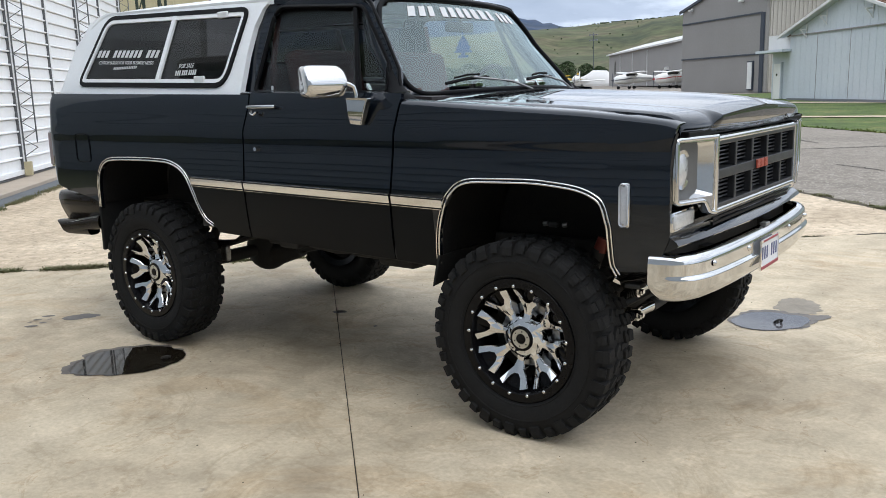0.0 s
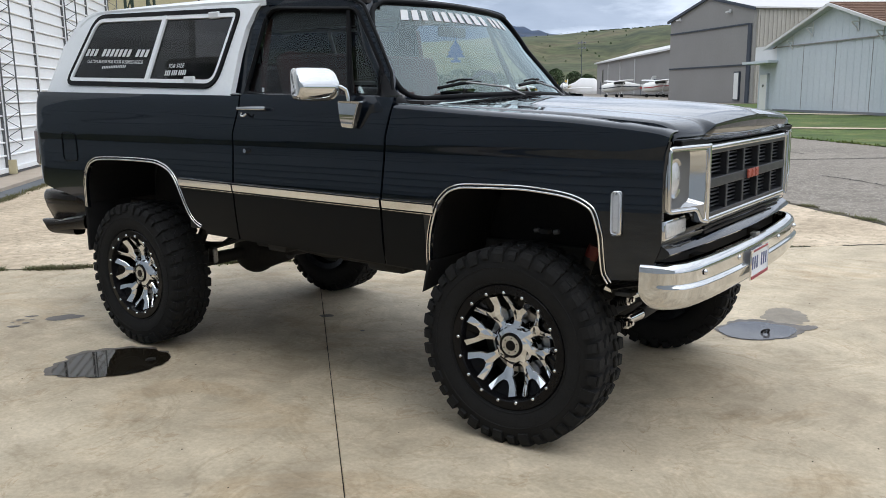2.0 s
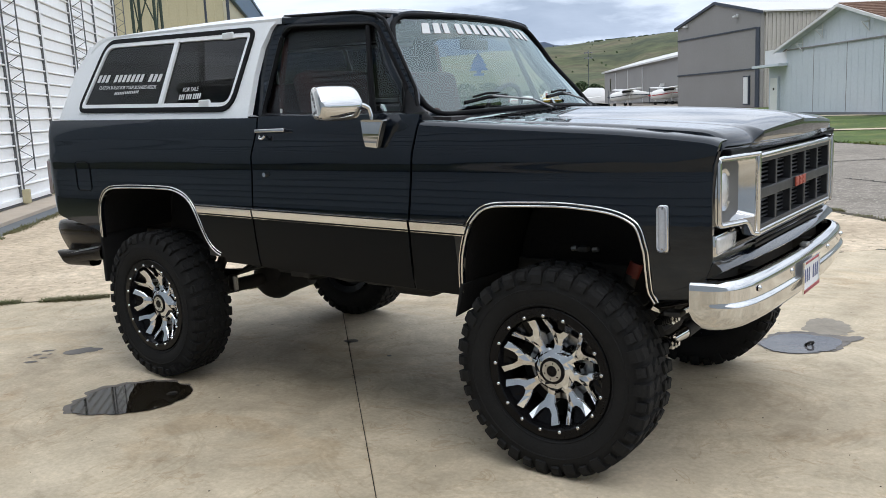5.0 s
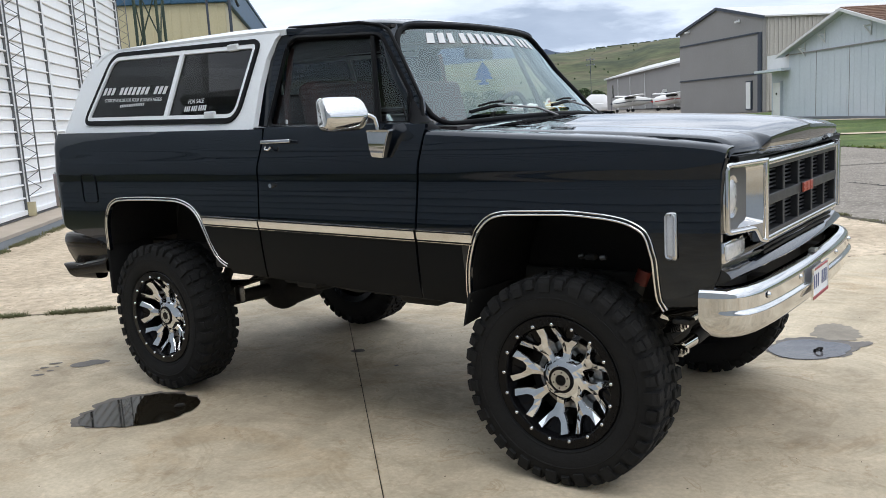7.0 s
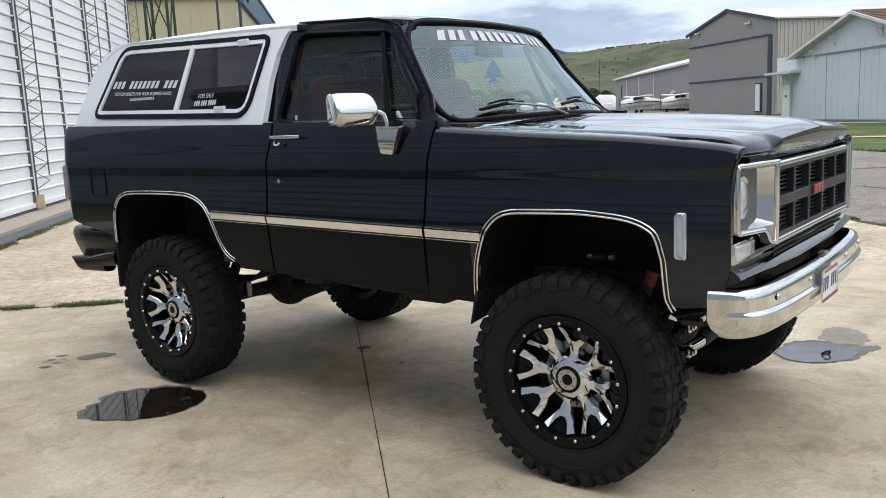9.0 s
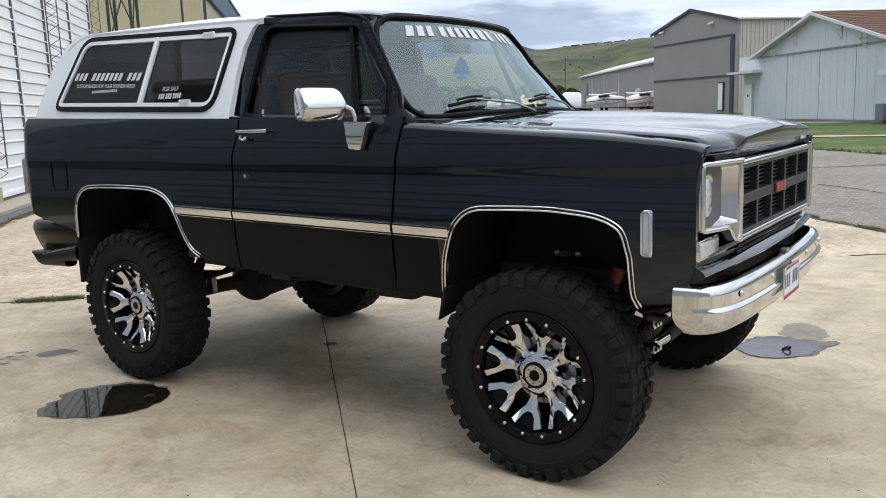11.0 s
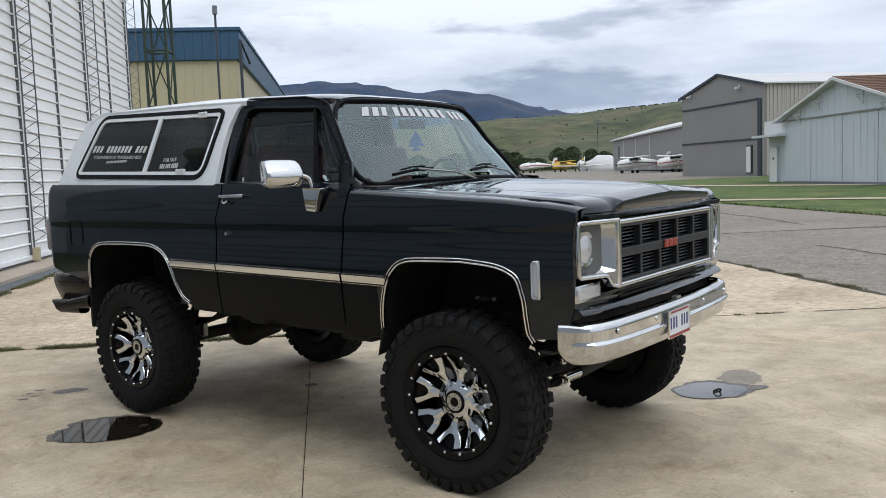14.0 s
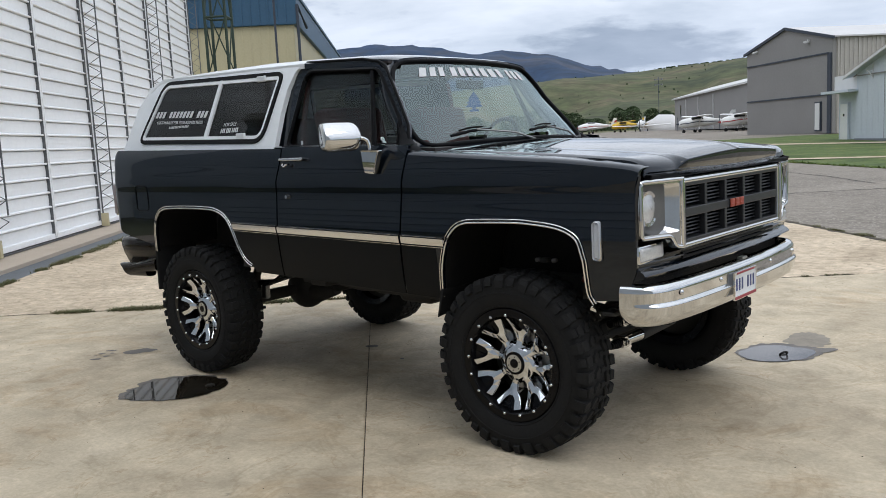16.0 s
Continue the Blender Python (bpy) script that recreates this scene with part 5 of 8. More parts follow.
MOUNT = ((-40, 3), (10, 3.0), (26, 3.4), (30, 4.0), (32, 4.7), (34.6, 5.4), (37, 5.85), (39, 5.45), (41, 6.1), (43.5, 6.3), (45.3, 6.6), (48, 6.3), (52, 6.0), (56, 5.5), (80, 5))
bm = bmesh.new()
rows = []
for j in range(16):
    u = j / 15
    d = 1700 + 1300 * u
    row = []
    for i in range(241):
        az = -40 + i * 0.5
        hmax = 3000 * math.tan(radians(interp(az, MOUNT)))
        z = hmax * u ** 0.9
        z += 60 * noise.noise(Vector((az * 0.35, u * 3, 3.3))) * math.sin(math.pi * u * 0.98) + (9 * noise.noise(Vector((az * 0.8, u * 5, 7.7))) + 6 * noise.noise(Vector((az * 2.6, u * 9, 1.7)))) * u
        a = radians(az)
        row.append((2.4 - d * math.sin(a), -4.1 + d * math.cos(a), z))
    rows.append(row)
loft(bm, rows, False)
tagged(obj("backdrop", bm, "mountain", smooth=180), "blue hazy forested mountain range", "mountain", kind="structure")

# pale lap-boarded building that closes the place behind the camera
rear = thing("rear_building", "tall pale grey lap-boarded building closing the apron", "building", kind="structure")
rear.matrix_basis = Matrix.Translation((-4.0, -7.2, 0))
bm = bmesh.new()
box(bm, -11, 24, -6, 0, 0.0, 8.5)
part("wall", bm, "greyboards", rear)
bm = bmesh.new()
for k in range(62):
    z = 0.12 + k * 0.135
    loft(bm, [[(x, 0.003, z + 0.135), (x, 0.026, z + 0.016), (x, 0.020, z + 0.004), (x, 0.003, z)] for x in (-11, 24)], False)
tagged(part("lap_boards", bm, "greyboards", rear), kind="stuff")
bm = bmesh.new()
box(bm, -11.0, 24.3, -6.3, 0.25, 8.5, 8.7)
part("roof", bm, "roofmetal", rear)


# ---- the truck: x forward, y to its left, front axle at x = 0, rear at -2.71 ----
truck = thing("off_road_truck", "lifted black two-door off-road truck with white fibreglass cap", "truck", at=(0, -0.0175, 0))

SIDE = ((0.70, 0.9175), (0.80, 0.9445), (0.92, 0.9625), (1.00, 0.9715), (1.06, 0.9745), (1.16, 0.9745), (1.25, 0.9738), (1.28, 0.9752), (1.318, 0.9791), (1.337, 0.9797), (1.362, 0.9780), (1.46, 0.9675), (1.50, 0.9565), (1.54, 0.9395), (1.62, 0.9125))


def eased(x, table, r):
    """Table value with its corners rounded over about 2 r."""
    w = (0.06, 0.12, 0.2, 0.24, 0.2, 0.12, 0.06)
    return sum(k * interp(x + r * (i - 3) / 3, table) for i, k in enumerate(w))


def sidey(x, z):
    """Half width of the body at x and z."""
    z -= 0.013 * max(0.0, -0.6 - x) * smooth01((z - 1.38) / 0.16)
    y = eased(z, SIDE, 0.03 if z < 1.42 else 0.022)
    if x > -0.2:
        y -= 0.079 * ((x + 0.2) / 0.9) ** 2
    if x < -3.64:
        y -= 0.036 * ((-3.64 - x) / 0.08) ** 2
    return y


def belt(x):
    return 1.515 + (-0.6 - x) * 0.0215


def glassy(z):
    """Half width of the leaning cab sides."""
    return 0.8425 - 0.34 * (z - 1.53)


def capy(z):
    """Half width of the leaning cap sides."""
    return 0.8925 - 0.41 * (z - 1.55)


FARCH = ((-0.423, 0.735), (-0.416, 0.79), (-0.396, 0.906), (-0.352, 1.027), (-0.318, 1.075), (-0.278, 1.107), (-0.235, 1.122), (-0.17, 1.129), (0.066, 1.134), (0.18, 1.127), (0.259, 1.118), (0.312, 1.106),
         (0.35, 1.09), (0.382, 1.068), (0.398, 1.038), (0.410, 0.99), (0.416, 0.957), (0.419, 0.872), (0.423, 0.815), (0.434, 0.785))
RARCH = ((-3.182, 0.835), (-3.165, 0.90), (-3.144, 0.993), (-3.118, 1.06), (-3.085, 1.105), (-3.04, 1.132), (-2.957, 1.150), (-2.70, 1.157), (-2.474, 1.155), (-2.38, 1.148), (-2.296, 1.124), (-2.245, 1.09), (-2.210, 1.045), (-2.185, 0.99),
         (-2.162, 0.93), (-2.134, 0.865), (-2.104, 0.825), (-2.06, 0.798), (-2.018, 0.785))


def flowing(pts, n=3):
    """A curve through the points, with n steps to each."""
    out = []
    for i in range(len(pts) - 1):
        p0, p1, p2, p3 = (Vector(pts[max(0, min(len(pts) - 1, i + d))]) for d in (-1, 0, 1, 2))
        for k in range(n):
            t = k / n
            q = p1 + (p2 - p0) * 0.5 * t + (p0 * 2 - p1 * 5 + p2 * 4 - p3) * 0.5 * t * t + (p1 * 3 - p0 - p2 * 3 + p3) * 0.5 * t ** 3
            out.append((q.x, q.y))
    return out + [tuple(pts[-1])]


FARCH, RARCH = flowing(FARCH), flowing(RARCH)


def rocker(x):
    return 0.757 - 0.032 * (x + 1.84) / 1.4


def skin(bm, cols, rows, sgn, top_in=None, thick=0.02):
    """Loft a body panel from columns (x, z_low, z_high); top_in adds a rolled top edge."""
    rings, n = [], rows
    for x, lo, hi in cols:
        ring = []
        for k in range(n + 1):
            z = lo + (hi - 0.05 - lo) * k / (n - 10) if k < n - 10 else hi - 0.05 + 0.05 * (k - n + 10) / 10
            y = sidey(x, z)
            if top_in:
                r = 0.030
                s_ = max(0.0, (z - (hi - r)) / r)
                y -= r * (1 - math.sqrt(max(0.0, 1 - min(1, s_) ** 2)))
            ring.append(Vector((x, sgn * y, z)))
        if top_in:
            ring.append(Vector((x, sgn * (sidey(x, hi) - 0.075), hi + 0.004)))
            ring.append(Vector((x, sgn * top_in(x), hi - 0.002)))
        rings.append(ring)
    outer = rings
    inner = [[p + Vector((0, -sgn * thick, 0)) for p in ring] for ring in rings]
    loft(bm, [list(o) + list(i)[::-1] for o, i in zip(outer, inner)], True, True)
    return bm


def cols_between(x0, x1, step, low, high, extra=()):
    xs = sorted(set([round(x0 + (x1 - x0) * k / max(1, round((x1 - x0) / step)), 4) for k in range(max(1, round((x1 - x0) / step)) + 1)] + [e for e in extra if x0 <= e <= x1]))
    return [(x, low(x), high(x)) for x in xs]


def fender_top(x):
    return eased(x, ((-0.62, 1.497), (-0.2, 1.465), (0.3, 1.432), (0.515, 1.409), (0.60, 1.397), (0.63, 1.391), (0.65, 1.384), (0.662, 1.376)), 0.09 if x < 0.5 else 0.015)


def fender_low(x):
    if x < -0.43:
        return rocker(x)
    if x <= 0.446:
        return interp(x, FARCH)
    return interp(x, ((0.446, 0.787), (0.60, 0.80), (0.66, 0.94), (0.70, 1.30)))


def quarter_low(x):
    if x > -2.018:
        return rocker(x)
    if x >= -3.182:
        return interp(x, RARCH)
    return interp(x, ((-3.72, 1.10), (-3.69, 1.0), (-3.62, 0.955), (-3.22, 0.885), (-3.182, 0.835)))


def door_rear(z):
    return interp(z, ((0.70, -1.735), (1.03, -1.72), (1.34, -1.692), (1.48, -1.645), (1.55, -1.655)))


def door_front(z):
    return interp(z, ((0.70, -0.695), (1.05, -0.676), (1.35, -0.636), (1.50, -0.598), (1.55, -0.60)))


def plate_between(bm, xa, xb, n, lo, hi, rows, sgn, thick=0.02):
    """A panel whose front and rear edges follow curves xa(z), xb(z)."""
    rings = []
    for i in range(n + 1):
        u = i / n
        ring = []
        for k in range(rows + 1):
            v = 0.93 * k / (rows - 10) if k < rows - 10 else 0.93 + 0.07 * (k - rows + 10) / 10
            xm = -1.2
            x = 0
            zl, zh = lo, hi
            z = 0
            for _ in range(2):
                z = zl(x) + (zh(x) - zl(x)) * v if _ else zl(xm) + (zh(xm) - zl(xm)) * v
                x = xa(z) + (xb(z) - xa(z)) * u
            z = zl(x) + (zh(x) - zl(x)) * v
            ring.append(Vector((x, sgn * sidey(x, z), z)))
        rings.append(ring)
    inner = [[p + Vector((0, -sgn * thick, 0)) for p in ring] for ring in rings]
    loft(bm, [list(o) + list(i)[::-1] for o, i in zip(rings, inner)], True, True)
    return bm


def dull_below_trim(ob):
    """Dull copy of the black imitates darker reflections below the moulding; gloss above."""
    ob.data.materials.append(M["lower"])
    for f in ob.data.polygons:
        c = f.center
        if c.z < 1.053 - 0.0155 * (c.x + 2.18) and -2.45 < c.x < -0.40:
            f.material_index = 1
    return ob


fx = [p[0] for p in FARCH] + [-0.434, 0.47, 0.62, 0.64, 0.652]
rx = [p[0] for p in RARCH] + [-3.186, -2.01]
GAP = 0.006
for sgn in (-1, 1):
    # front fender: behind its leading edge the wheel arch is cut out
    bm = bmesh.new()
    cs = cols_between(-0.43, 0.662, 0.03, fender_low, fender_top if sgn < 0 else lambda x: fender_top(x) - 0.03 * smooth01((x - 0.1) / 0.4), fx)
    skin(bm, cs, 40, sgn, lambda x: 0.845)
    for v in bm.verts:
        v.co.x += 0.13 * max(0.0, v.co.x - 0.5) * smooth01((v.co.z - 1.29) / 0.08)
    part("front_fender", bm, "paint", truck, "glossy black front fender", smooth=50)
    bm = bmesh.new()
    plate_between(bm, lambda z: door_front(z) + GAP, lambda z: -0.43, 6, rocker, fender_top, 40, sgn)
    for v in bm.verts:
        if v.co.z > fender_top(v.co.x) - 0.030:
            s_ = (v.co.z - fender_top(v.co.x) + 0.030) / 0.030
            v.co.y -= sgn * 0.030 * (1 - math.sqrt(max(0, 1 - min(1, s_) ** 2)))
    dull_below_trim(part("cowl_side", bm, "paint", truck, smooth=50))
    bm = bmesh.new()
    rings = [[(x, sgn * (sidey(x, fender_top(x)) - 0.031), fender_top(x) - 0.002), (x, sgn * 0.80, fender_top(x) - 0.004)] for x in (-0.66, -0.55, -0.43)]
    loft(bm, [r + [(p[0], p[1], p[2] - 0.02) for p in r][::-1] for r in rings], True, True)
    part("cowl_top", bm, "paint", truck)
    # door skin
    bm = bmesh.new()
    plate_between(bm, lambda z: door_rear(z) + GAP, lambda z: door_front(z) - GAP, 24, lambda x: rocker(x) + 0.0, lambda x: belt(x) + 0.005, 40, sgn)
    door = dull_below_trim(part("door", bm, "paint", truck, "glossy black door with chrome handle", smooth=50))
    # quarter panel, split at the arch and the door
    bm = bmesh.new()
    plate_between(bm, lambda z: -2.018, lambda z: door_rear(z) - GAP, 8, rocker, lambda x: belt(x) - 0.003, 40, sgn)
    dull_below_trim(part("rear_quarter_front", bm, "paint", truck, smooth=50))
    bm = bmesh.new()
    skin(bm, cols_between(-3.72, -2.018, 0.03, quarter_low, lambda x: belt(x) - 0.003 if x > -3.64 else interp(x, ((-3.72, 1.36), (-3.70, 1.46), (-3.67, 1.54), (-3.64, belt(-3.64) - 0.003))), rx + [-3.71, -3.70, -3.69, -3.67, -3.655, -3.64]), 40, sgn)
    dull_below_trim(part("rear_quarter", bm, "paint", truck, "glossy black rear quarter panel", smooth=50))
    # sill below the door
    bm = bmesh.new()
    ring = lambda x: [(x, sgn * 0.930, rocker(x) + 0.03), (x, sgn * 0.915, rocker(x) - 0.004), (x, sgn * 0.85, rocker(x) - 0.02), (x, sgn * 0.80, rocker(x) + 0.08), (x, sgn * 0.93, rocker(x) + 0.1)]
    loft(bm, [ring(x) for x in (-2.03, -1.7, -1.2, -0.7, -0.44)], True, True)
    part("rocker_sill", bm, "under", truck, smooth=40)
    # wheel arch mouldings: chrome with a black middle line
    for arch, nm in ((FARCH, "front_arch_trim"), (RARCH, "rear_arch_trim")):
        pts = [Vector((x, sgn * (sidey(x, z) + 0.004), z)) for x, z in (arch if arch is FARCH else arch[:-2])]
        if arch is FARCH:
            pts.append(Vector((0.444, sgn * (sidey(0.444, 0.775) + 0.003), 0.766)))
        part(nm, tube(bmesh.new(), [p + Vector((0, 0, 0.005)) for p in pts], 0.0050, 8), "trim", truck, "thin bright wheel-arch moulding", smooth=60)
        up = []
        for i, p in enumerate(pts):
            a, b = pts[max(0, i - 1)], pts[min(len(pts) - 1, i + 1)]
            t = (b - a).normalized()
            nrm = Vector((-t.z, 0, t.x))
            up.append(p + nrm * 0.0165 + Vector((0, 0, 0.004)))
        part(nm, tube(bmesh.new(), up, 0.0034, 6), "trim", truck, smooth=60)
        if arch is FARCH:
            bm = bmesh.new()
            loft(bm, [[(0.440, sgn * y_, 0.752), (0.474, sgn * y_, 0.744), (0.470, sgn * y_, 0.757), (0.447, sgn * y_, 0.768)] for y_ in (0.905, 0.925)], True, True)
            part("trim_clip", bm, "trim", truck, "bright clip at the end of the arch moulding")
        # inner well
        bm = bmesh.new()
        cx = sum(x for x, z in arch) / len(arch)
        loft(bm, [[Vector((x, sgn * (sidey(x, z) - 0.01 - d), z + 0.03 * (d > 0.01))) for x, z in arch] for d in (0.0, 0.03, 0.5)], False)
        part("wheel_well", bm, "liner", truck, smooth=40)
        bm = bmesh.new()
        loft(bm, [[(x, sgn * 0.45, z) for x, z in arch], [(x, sgn * 0.45, 0.74) for x, z in arch]], False)
        part("inner_fender", bm, "liner", truck)
    # lower side trim strips
    for xa, xb in ((-2.178, -1.727), (-1.715, -0.682), (-0.668, -0.372)):
        bm = bmesh.new()
        rings = []
        n = max(2, int((xb - xa) / 0.08))
        for k in range(n + 1):
            x = xa + (xb - xa) * k / n
            zc = 1.053 - 0.0155 * (x + 2.18)
            rings.append([(x, sgn * (sidey(x, zc) + d), zc + h) for d, h in ((0, -0.029), (0.004, -0.026), (0.0065, -0.012), (0.0105, 0.012), (0.0115, 0.025), (0, 0.029))])
        loft(bm, rings, True, True)
        ts = part("side_trim", bm, "trim", truck, "bright metal side moulding", smooth=50)
        for h in (-0.021, 0.021):
            bm = bmesh.new()
            rings = []
            for k in range(n + 1):
                x = xa + (xb - xa) * k / n
                zc = 1.053 - 0.0155 * (x + 2.18) + h
                q = 0.0095 + 0.09 * h
                rings.append([(x, sgn * (sidey(x, zc) + q), zc - 0.003), (x, sgn * (sidey(x, zc) + q + 0.001), zc), (x, sgn * (sidey(x, zc) + q), zc + 0.003)])
            loft(bm, rings, True, True)
            part("trim_line", bm, "seal", ts)
    # ledge between the body side and the windows
    bm = bmesh.new()
    rings = []
    for k in range(14):
        x = -1.735 + 1.085 * k / 13
        zb = belt(x) + 0.004
        rings.append([(x, sgn * (sidey(x, zb) - 0.002), zb), (x, sgn * (sidey(x, zb) - 0.02), zb + 0.006), (x, sgn * 0.83, zb + 0.008), (x, sgn * 0.83, zb - 0.03), (x, sgn * (sidey(x, zb) - 0.015), zb - 0.03)])
    loft(bm, rings, True, True)
    part("belt_ledge", bm, "paint", truck, smooth=40)
    # door handle, lock, marker lamp, fuel door
    bm = bmesh.new()
    x0, x1, z = -1.628, -1.415, 1.470
    box(bm, x0, x1, sgn * (sidey(x0, z) + 0.012), sgn * (sidey(x0, z) + 0.034), z - 0.008, z + 0.009, 0.005, 3)
    h = part("door_handle", bm, "chrome", door, "chrome door handle", smooth=50)
    bm = bmesh.new()
    tube(bm, [(-1.60, sgn * 0.99, 1.448), (-1.59, sgn * 1.002, 1.434), (-1.57, sgn * 1.002, 1.430), (-1.555, sgn * 0.995, 1.444)], 0.006, 6)
    part("handle_button", bm, "chrome", door)
    bm = bmesh.new()
    cyl(bm, (-1.590, sgn * 0.97, 1.250), (-1.590, sgn * 0.992, 1.250), 0.013, 0.011, 16)
    part("lock", bm, "chrome", door, "round chrome key lock")
    bm = bmesh.new()
    y0 = sidey(0.488, 1.06)
    box(bm, 0.463, 0.513, sgn * (y0 - 0.01), sgn * (y0 + 0.006), 0.975, 1.156, 0.012, 3, Matrix.Translation((0.488, sgn * y0, 0)) @ Matrix.Rotation(radians(7 * -sgn * -1), 4, "Z") @ Matrix.Translation((-0.488, -sgn * y0, 0)))
    mk = part("side_marker", bm, "chrome", truck, "slim side marker lamp with pale lens", smooth=50)
    bm = bmesh.new()
    box(bm, 0.469, 0.507, sgn * (y0), sgn * (y0 + 0.010), 0.982, 1.149, 0.014, 3, Matrix.Translation((0.488, sgn * y0, 0)) @ Matrix.Rotation(radians(7 * sgn), 4, "Z") @ Matrix.Translation((-0.488, -sgn * y0, 0)))
    part("lens", bm, "marker", mk, smooth=50)
    for z in (0.99, 1.141):
        bm = bmesh.new()
        cyl(bm, (0.488, sgn * (y0 + 0.008), z), (0.488, sgn * (y0 + 0.013), z), 0.005, 0.004, 8)
        part("screw", bm, "bolt", mk)
    bm = bmesh.new()
    out = rounded([(-3.37, 1.135), (-3.205, 1.135), (-3.21, 1.315), (-3.37, 1.315)], 0.035)
    pts = [(x, sgn * (sidey(x, z) + 0.001), z) for x, z in out]
    if sgn < 0:
        tube(bm, pts, 0.004, 6, True)
        part("fuel_door", bm, "seal", truck, "outline of the fuel filler door")
    else:
        bm.free()
    # tail lamp
    bm = bmesh.new()
    box(bm, -3.722, -3.665, sgn * 0.86, sgn * (sidey(-3.68, 1.2) + 0.002), 1.09, 1.335, 0.012, 3)
    tl = part("tail_lamp", bm, "chrome", truck, smooth=50)
    bm = bmesh.new()
    box(bm, -3.728, -3.680, sgn * 0.865, sgn * (sidey(-3.68, 1.2) + 0.005), 1.102, 1.323, 0.010, 3)
    part("lens", bm, "taillens", tl, "dull grey-pink tail lamp lens", smooth=50)

# rear of the body
bm = bmesh.new()
box(bm, -3.70, -3.655, -0.87, 0.87, 0.98, 1.38, 0.02)
box(bm, -3.675, -3.60, -0.88, 0.88, 1.34, 1.555, 0.02)
part("tailgate", bm, "paint", truck)
bm = bmesh.new()
box(bm, -3.60, -2.0, -0.90, 0.90, 1.16, 1.20)
box(bm, -2.2, -0.45, -0.90, 0.90, 0.78, 0.84)
part("floor_pan", bm, "under", truck)
# added blocks that stop light showing through gaps under the body
part("bed_gap_block", box(bmesh.new(), -3.55, -2.0, -0.44, 0.44, 0.86, 1.16), "under", truck)
part("rear_gap_block", box(bmesh.new(), -3.62, -3.58, -0.85, 0.85, 0.74, 1.0), "under", truck)
part("bumper_gap_block", box(bmesh.new(), 0.60, 0.62, -0.86, 0.86, 0.76, 0.95), "under", truck)
bm = bmesh.new()
box(bm, -0.50, -0.44, -0.9, 0.9, 0.8, 1.47)
part("firewall", bm, "under", truck)

# hood: centre raised between two creases with a spine down the middle, blunt nose
HX0 = -0.44
SPINE_Z = ((-0.44, 1.521), (-0.1, 1.510), (0.25, 1.494), (0.4, 1.485), (0.51, 1.477), (0.62, 1.466), (0.68, 1.457), (0.76, 1.443))
CREST_Z = ((-0.44, 1.498), (0.2, 1.462), (0.46, 1.443), (0.66, 1.425), (0.76, 1.415))
EDGE_Z = ((-0.44, 1.486), (0.2, 1.452), (0.46, 1.433), (0.58, 1.423), (0.64, 1.415), (0.70, 1.405), (0.76, 1.395))


def hoodz(x, y):
    a = abs(y)
    zs, zc, ze = eased(x, SPINE_Z, 0.05), eased(x, CREST_Z, 0.05), eased(x, EDGE_Z, 0.05)
    if a < 0.545:
        q = a / 0.545
        return zs - 0.004 * smooth01(a / 0.035) - (zs - 0.004 - zc) * q ** 1.5
    if a < 0.61:
        return zc - (zc - ze - 0.008) * smooth01((a - 0.545) / 0.065)
    return ze + 0.006 - 0.006 * ((a - 0.61) / 0.2) - 0.010 * max(0.0, (a - 0.805) / 0.035) ** 2


def hood_nose(y):
    """How far forward the hood reaches at y."""
    a = abs(y)
    return 0.746 - 0.010 * (a / 0.55) ** 2 - 0.020 * smooth01((a - 0.545) / 0.07) - 0.030 * max(0.0, (a - 0.61) / 0.235) ** 2


bm = bmesh.new()
ys = sorted(set([round(-0.838 + 1.676 * k / 64, 4) for k in range(65)] + [q * e for q in (-1, 1) for e in (0.0, 0.008, 0.018, 0.028, 0.535, 0.545, 0.556, 0.568, 0.58, 0.592, 0.604, 0.612, 0.805, 0.813, 0.821, 0.829)]))
cols = []
for y in ys:
    xe = hood_nose(y)
    out_ = smooth01((abs(y) - 0.545) / 0.08)
    col = []
    for k in range(22):
        x = HX0 + (xe - 0.10 - HX0) * k / 22
        col.append(Vector((x, y, hoodz(x, y))))
    for k in range(13):
        d = k / 12
        x = xe - 0.10 + 0.10 * (math.sin(d * math.pi / 2) * out_ + d * (1 - out_))
        z = hoodz(x, y) - (0.017 * d ** 2.4 * (1 - out_) + 0.046 * (1 - math.cos(d * math.pi / 2)) ** 1.4 * out_)
        col.append(Vector((x, y, z)))
    z0 = col[-1].z
    for d in (0.08, 0.3, 0.6, 0.85, 1.0):
        col.append(Vector((xe + 0.004 * math.sin(d * math.pi) - 0.026 * d * d, y, z0 + (1.346 - z0) * d)))
    cols.append(col)
under = [[p - Vector((0.012 * (i > 30), 0, 0.016)) for i, p in enumerate(c)] for c in cols]
cols = [[p + Vector((0, 0.004 if c[0].y > 0 else -0.004, -0.045 + 0.03 * max(0.0, p.x))) for p in c] for c in (cols[0],)] + cols + [[p + Vector((0, 0.004, -0.045 + 0.03 * max(0.0, p.x))) for p in cols[-1]]]
under = [under[0]] + under + [under[-1]]
loft(bm, [t + b[::-1] for t, b in zip(cols, under)], True, True)
hood = part("hood", bm, "paint", truck, "glossy black hood with a raised centre and blunt nose", smooth=38)
bm = bmesh.new()
box(bm, -0.40, 0.66, -0.862, -0.80, 1.30, 1.366)
box(bm, -0.40, 0.66, 0.80, 0.838, 1.30, 1.35)
box(bm, 0.62, 0.672, -0.80, 0.80, 1.30, 1.36)
part("hood_ledge", bm, "seal", truck)

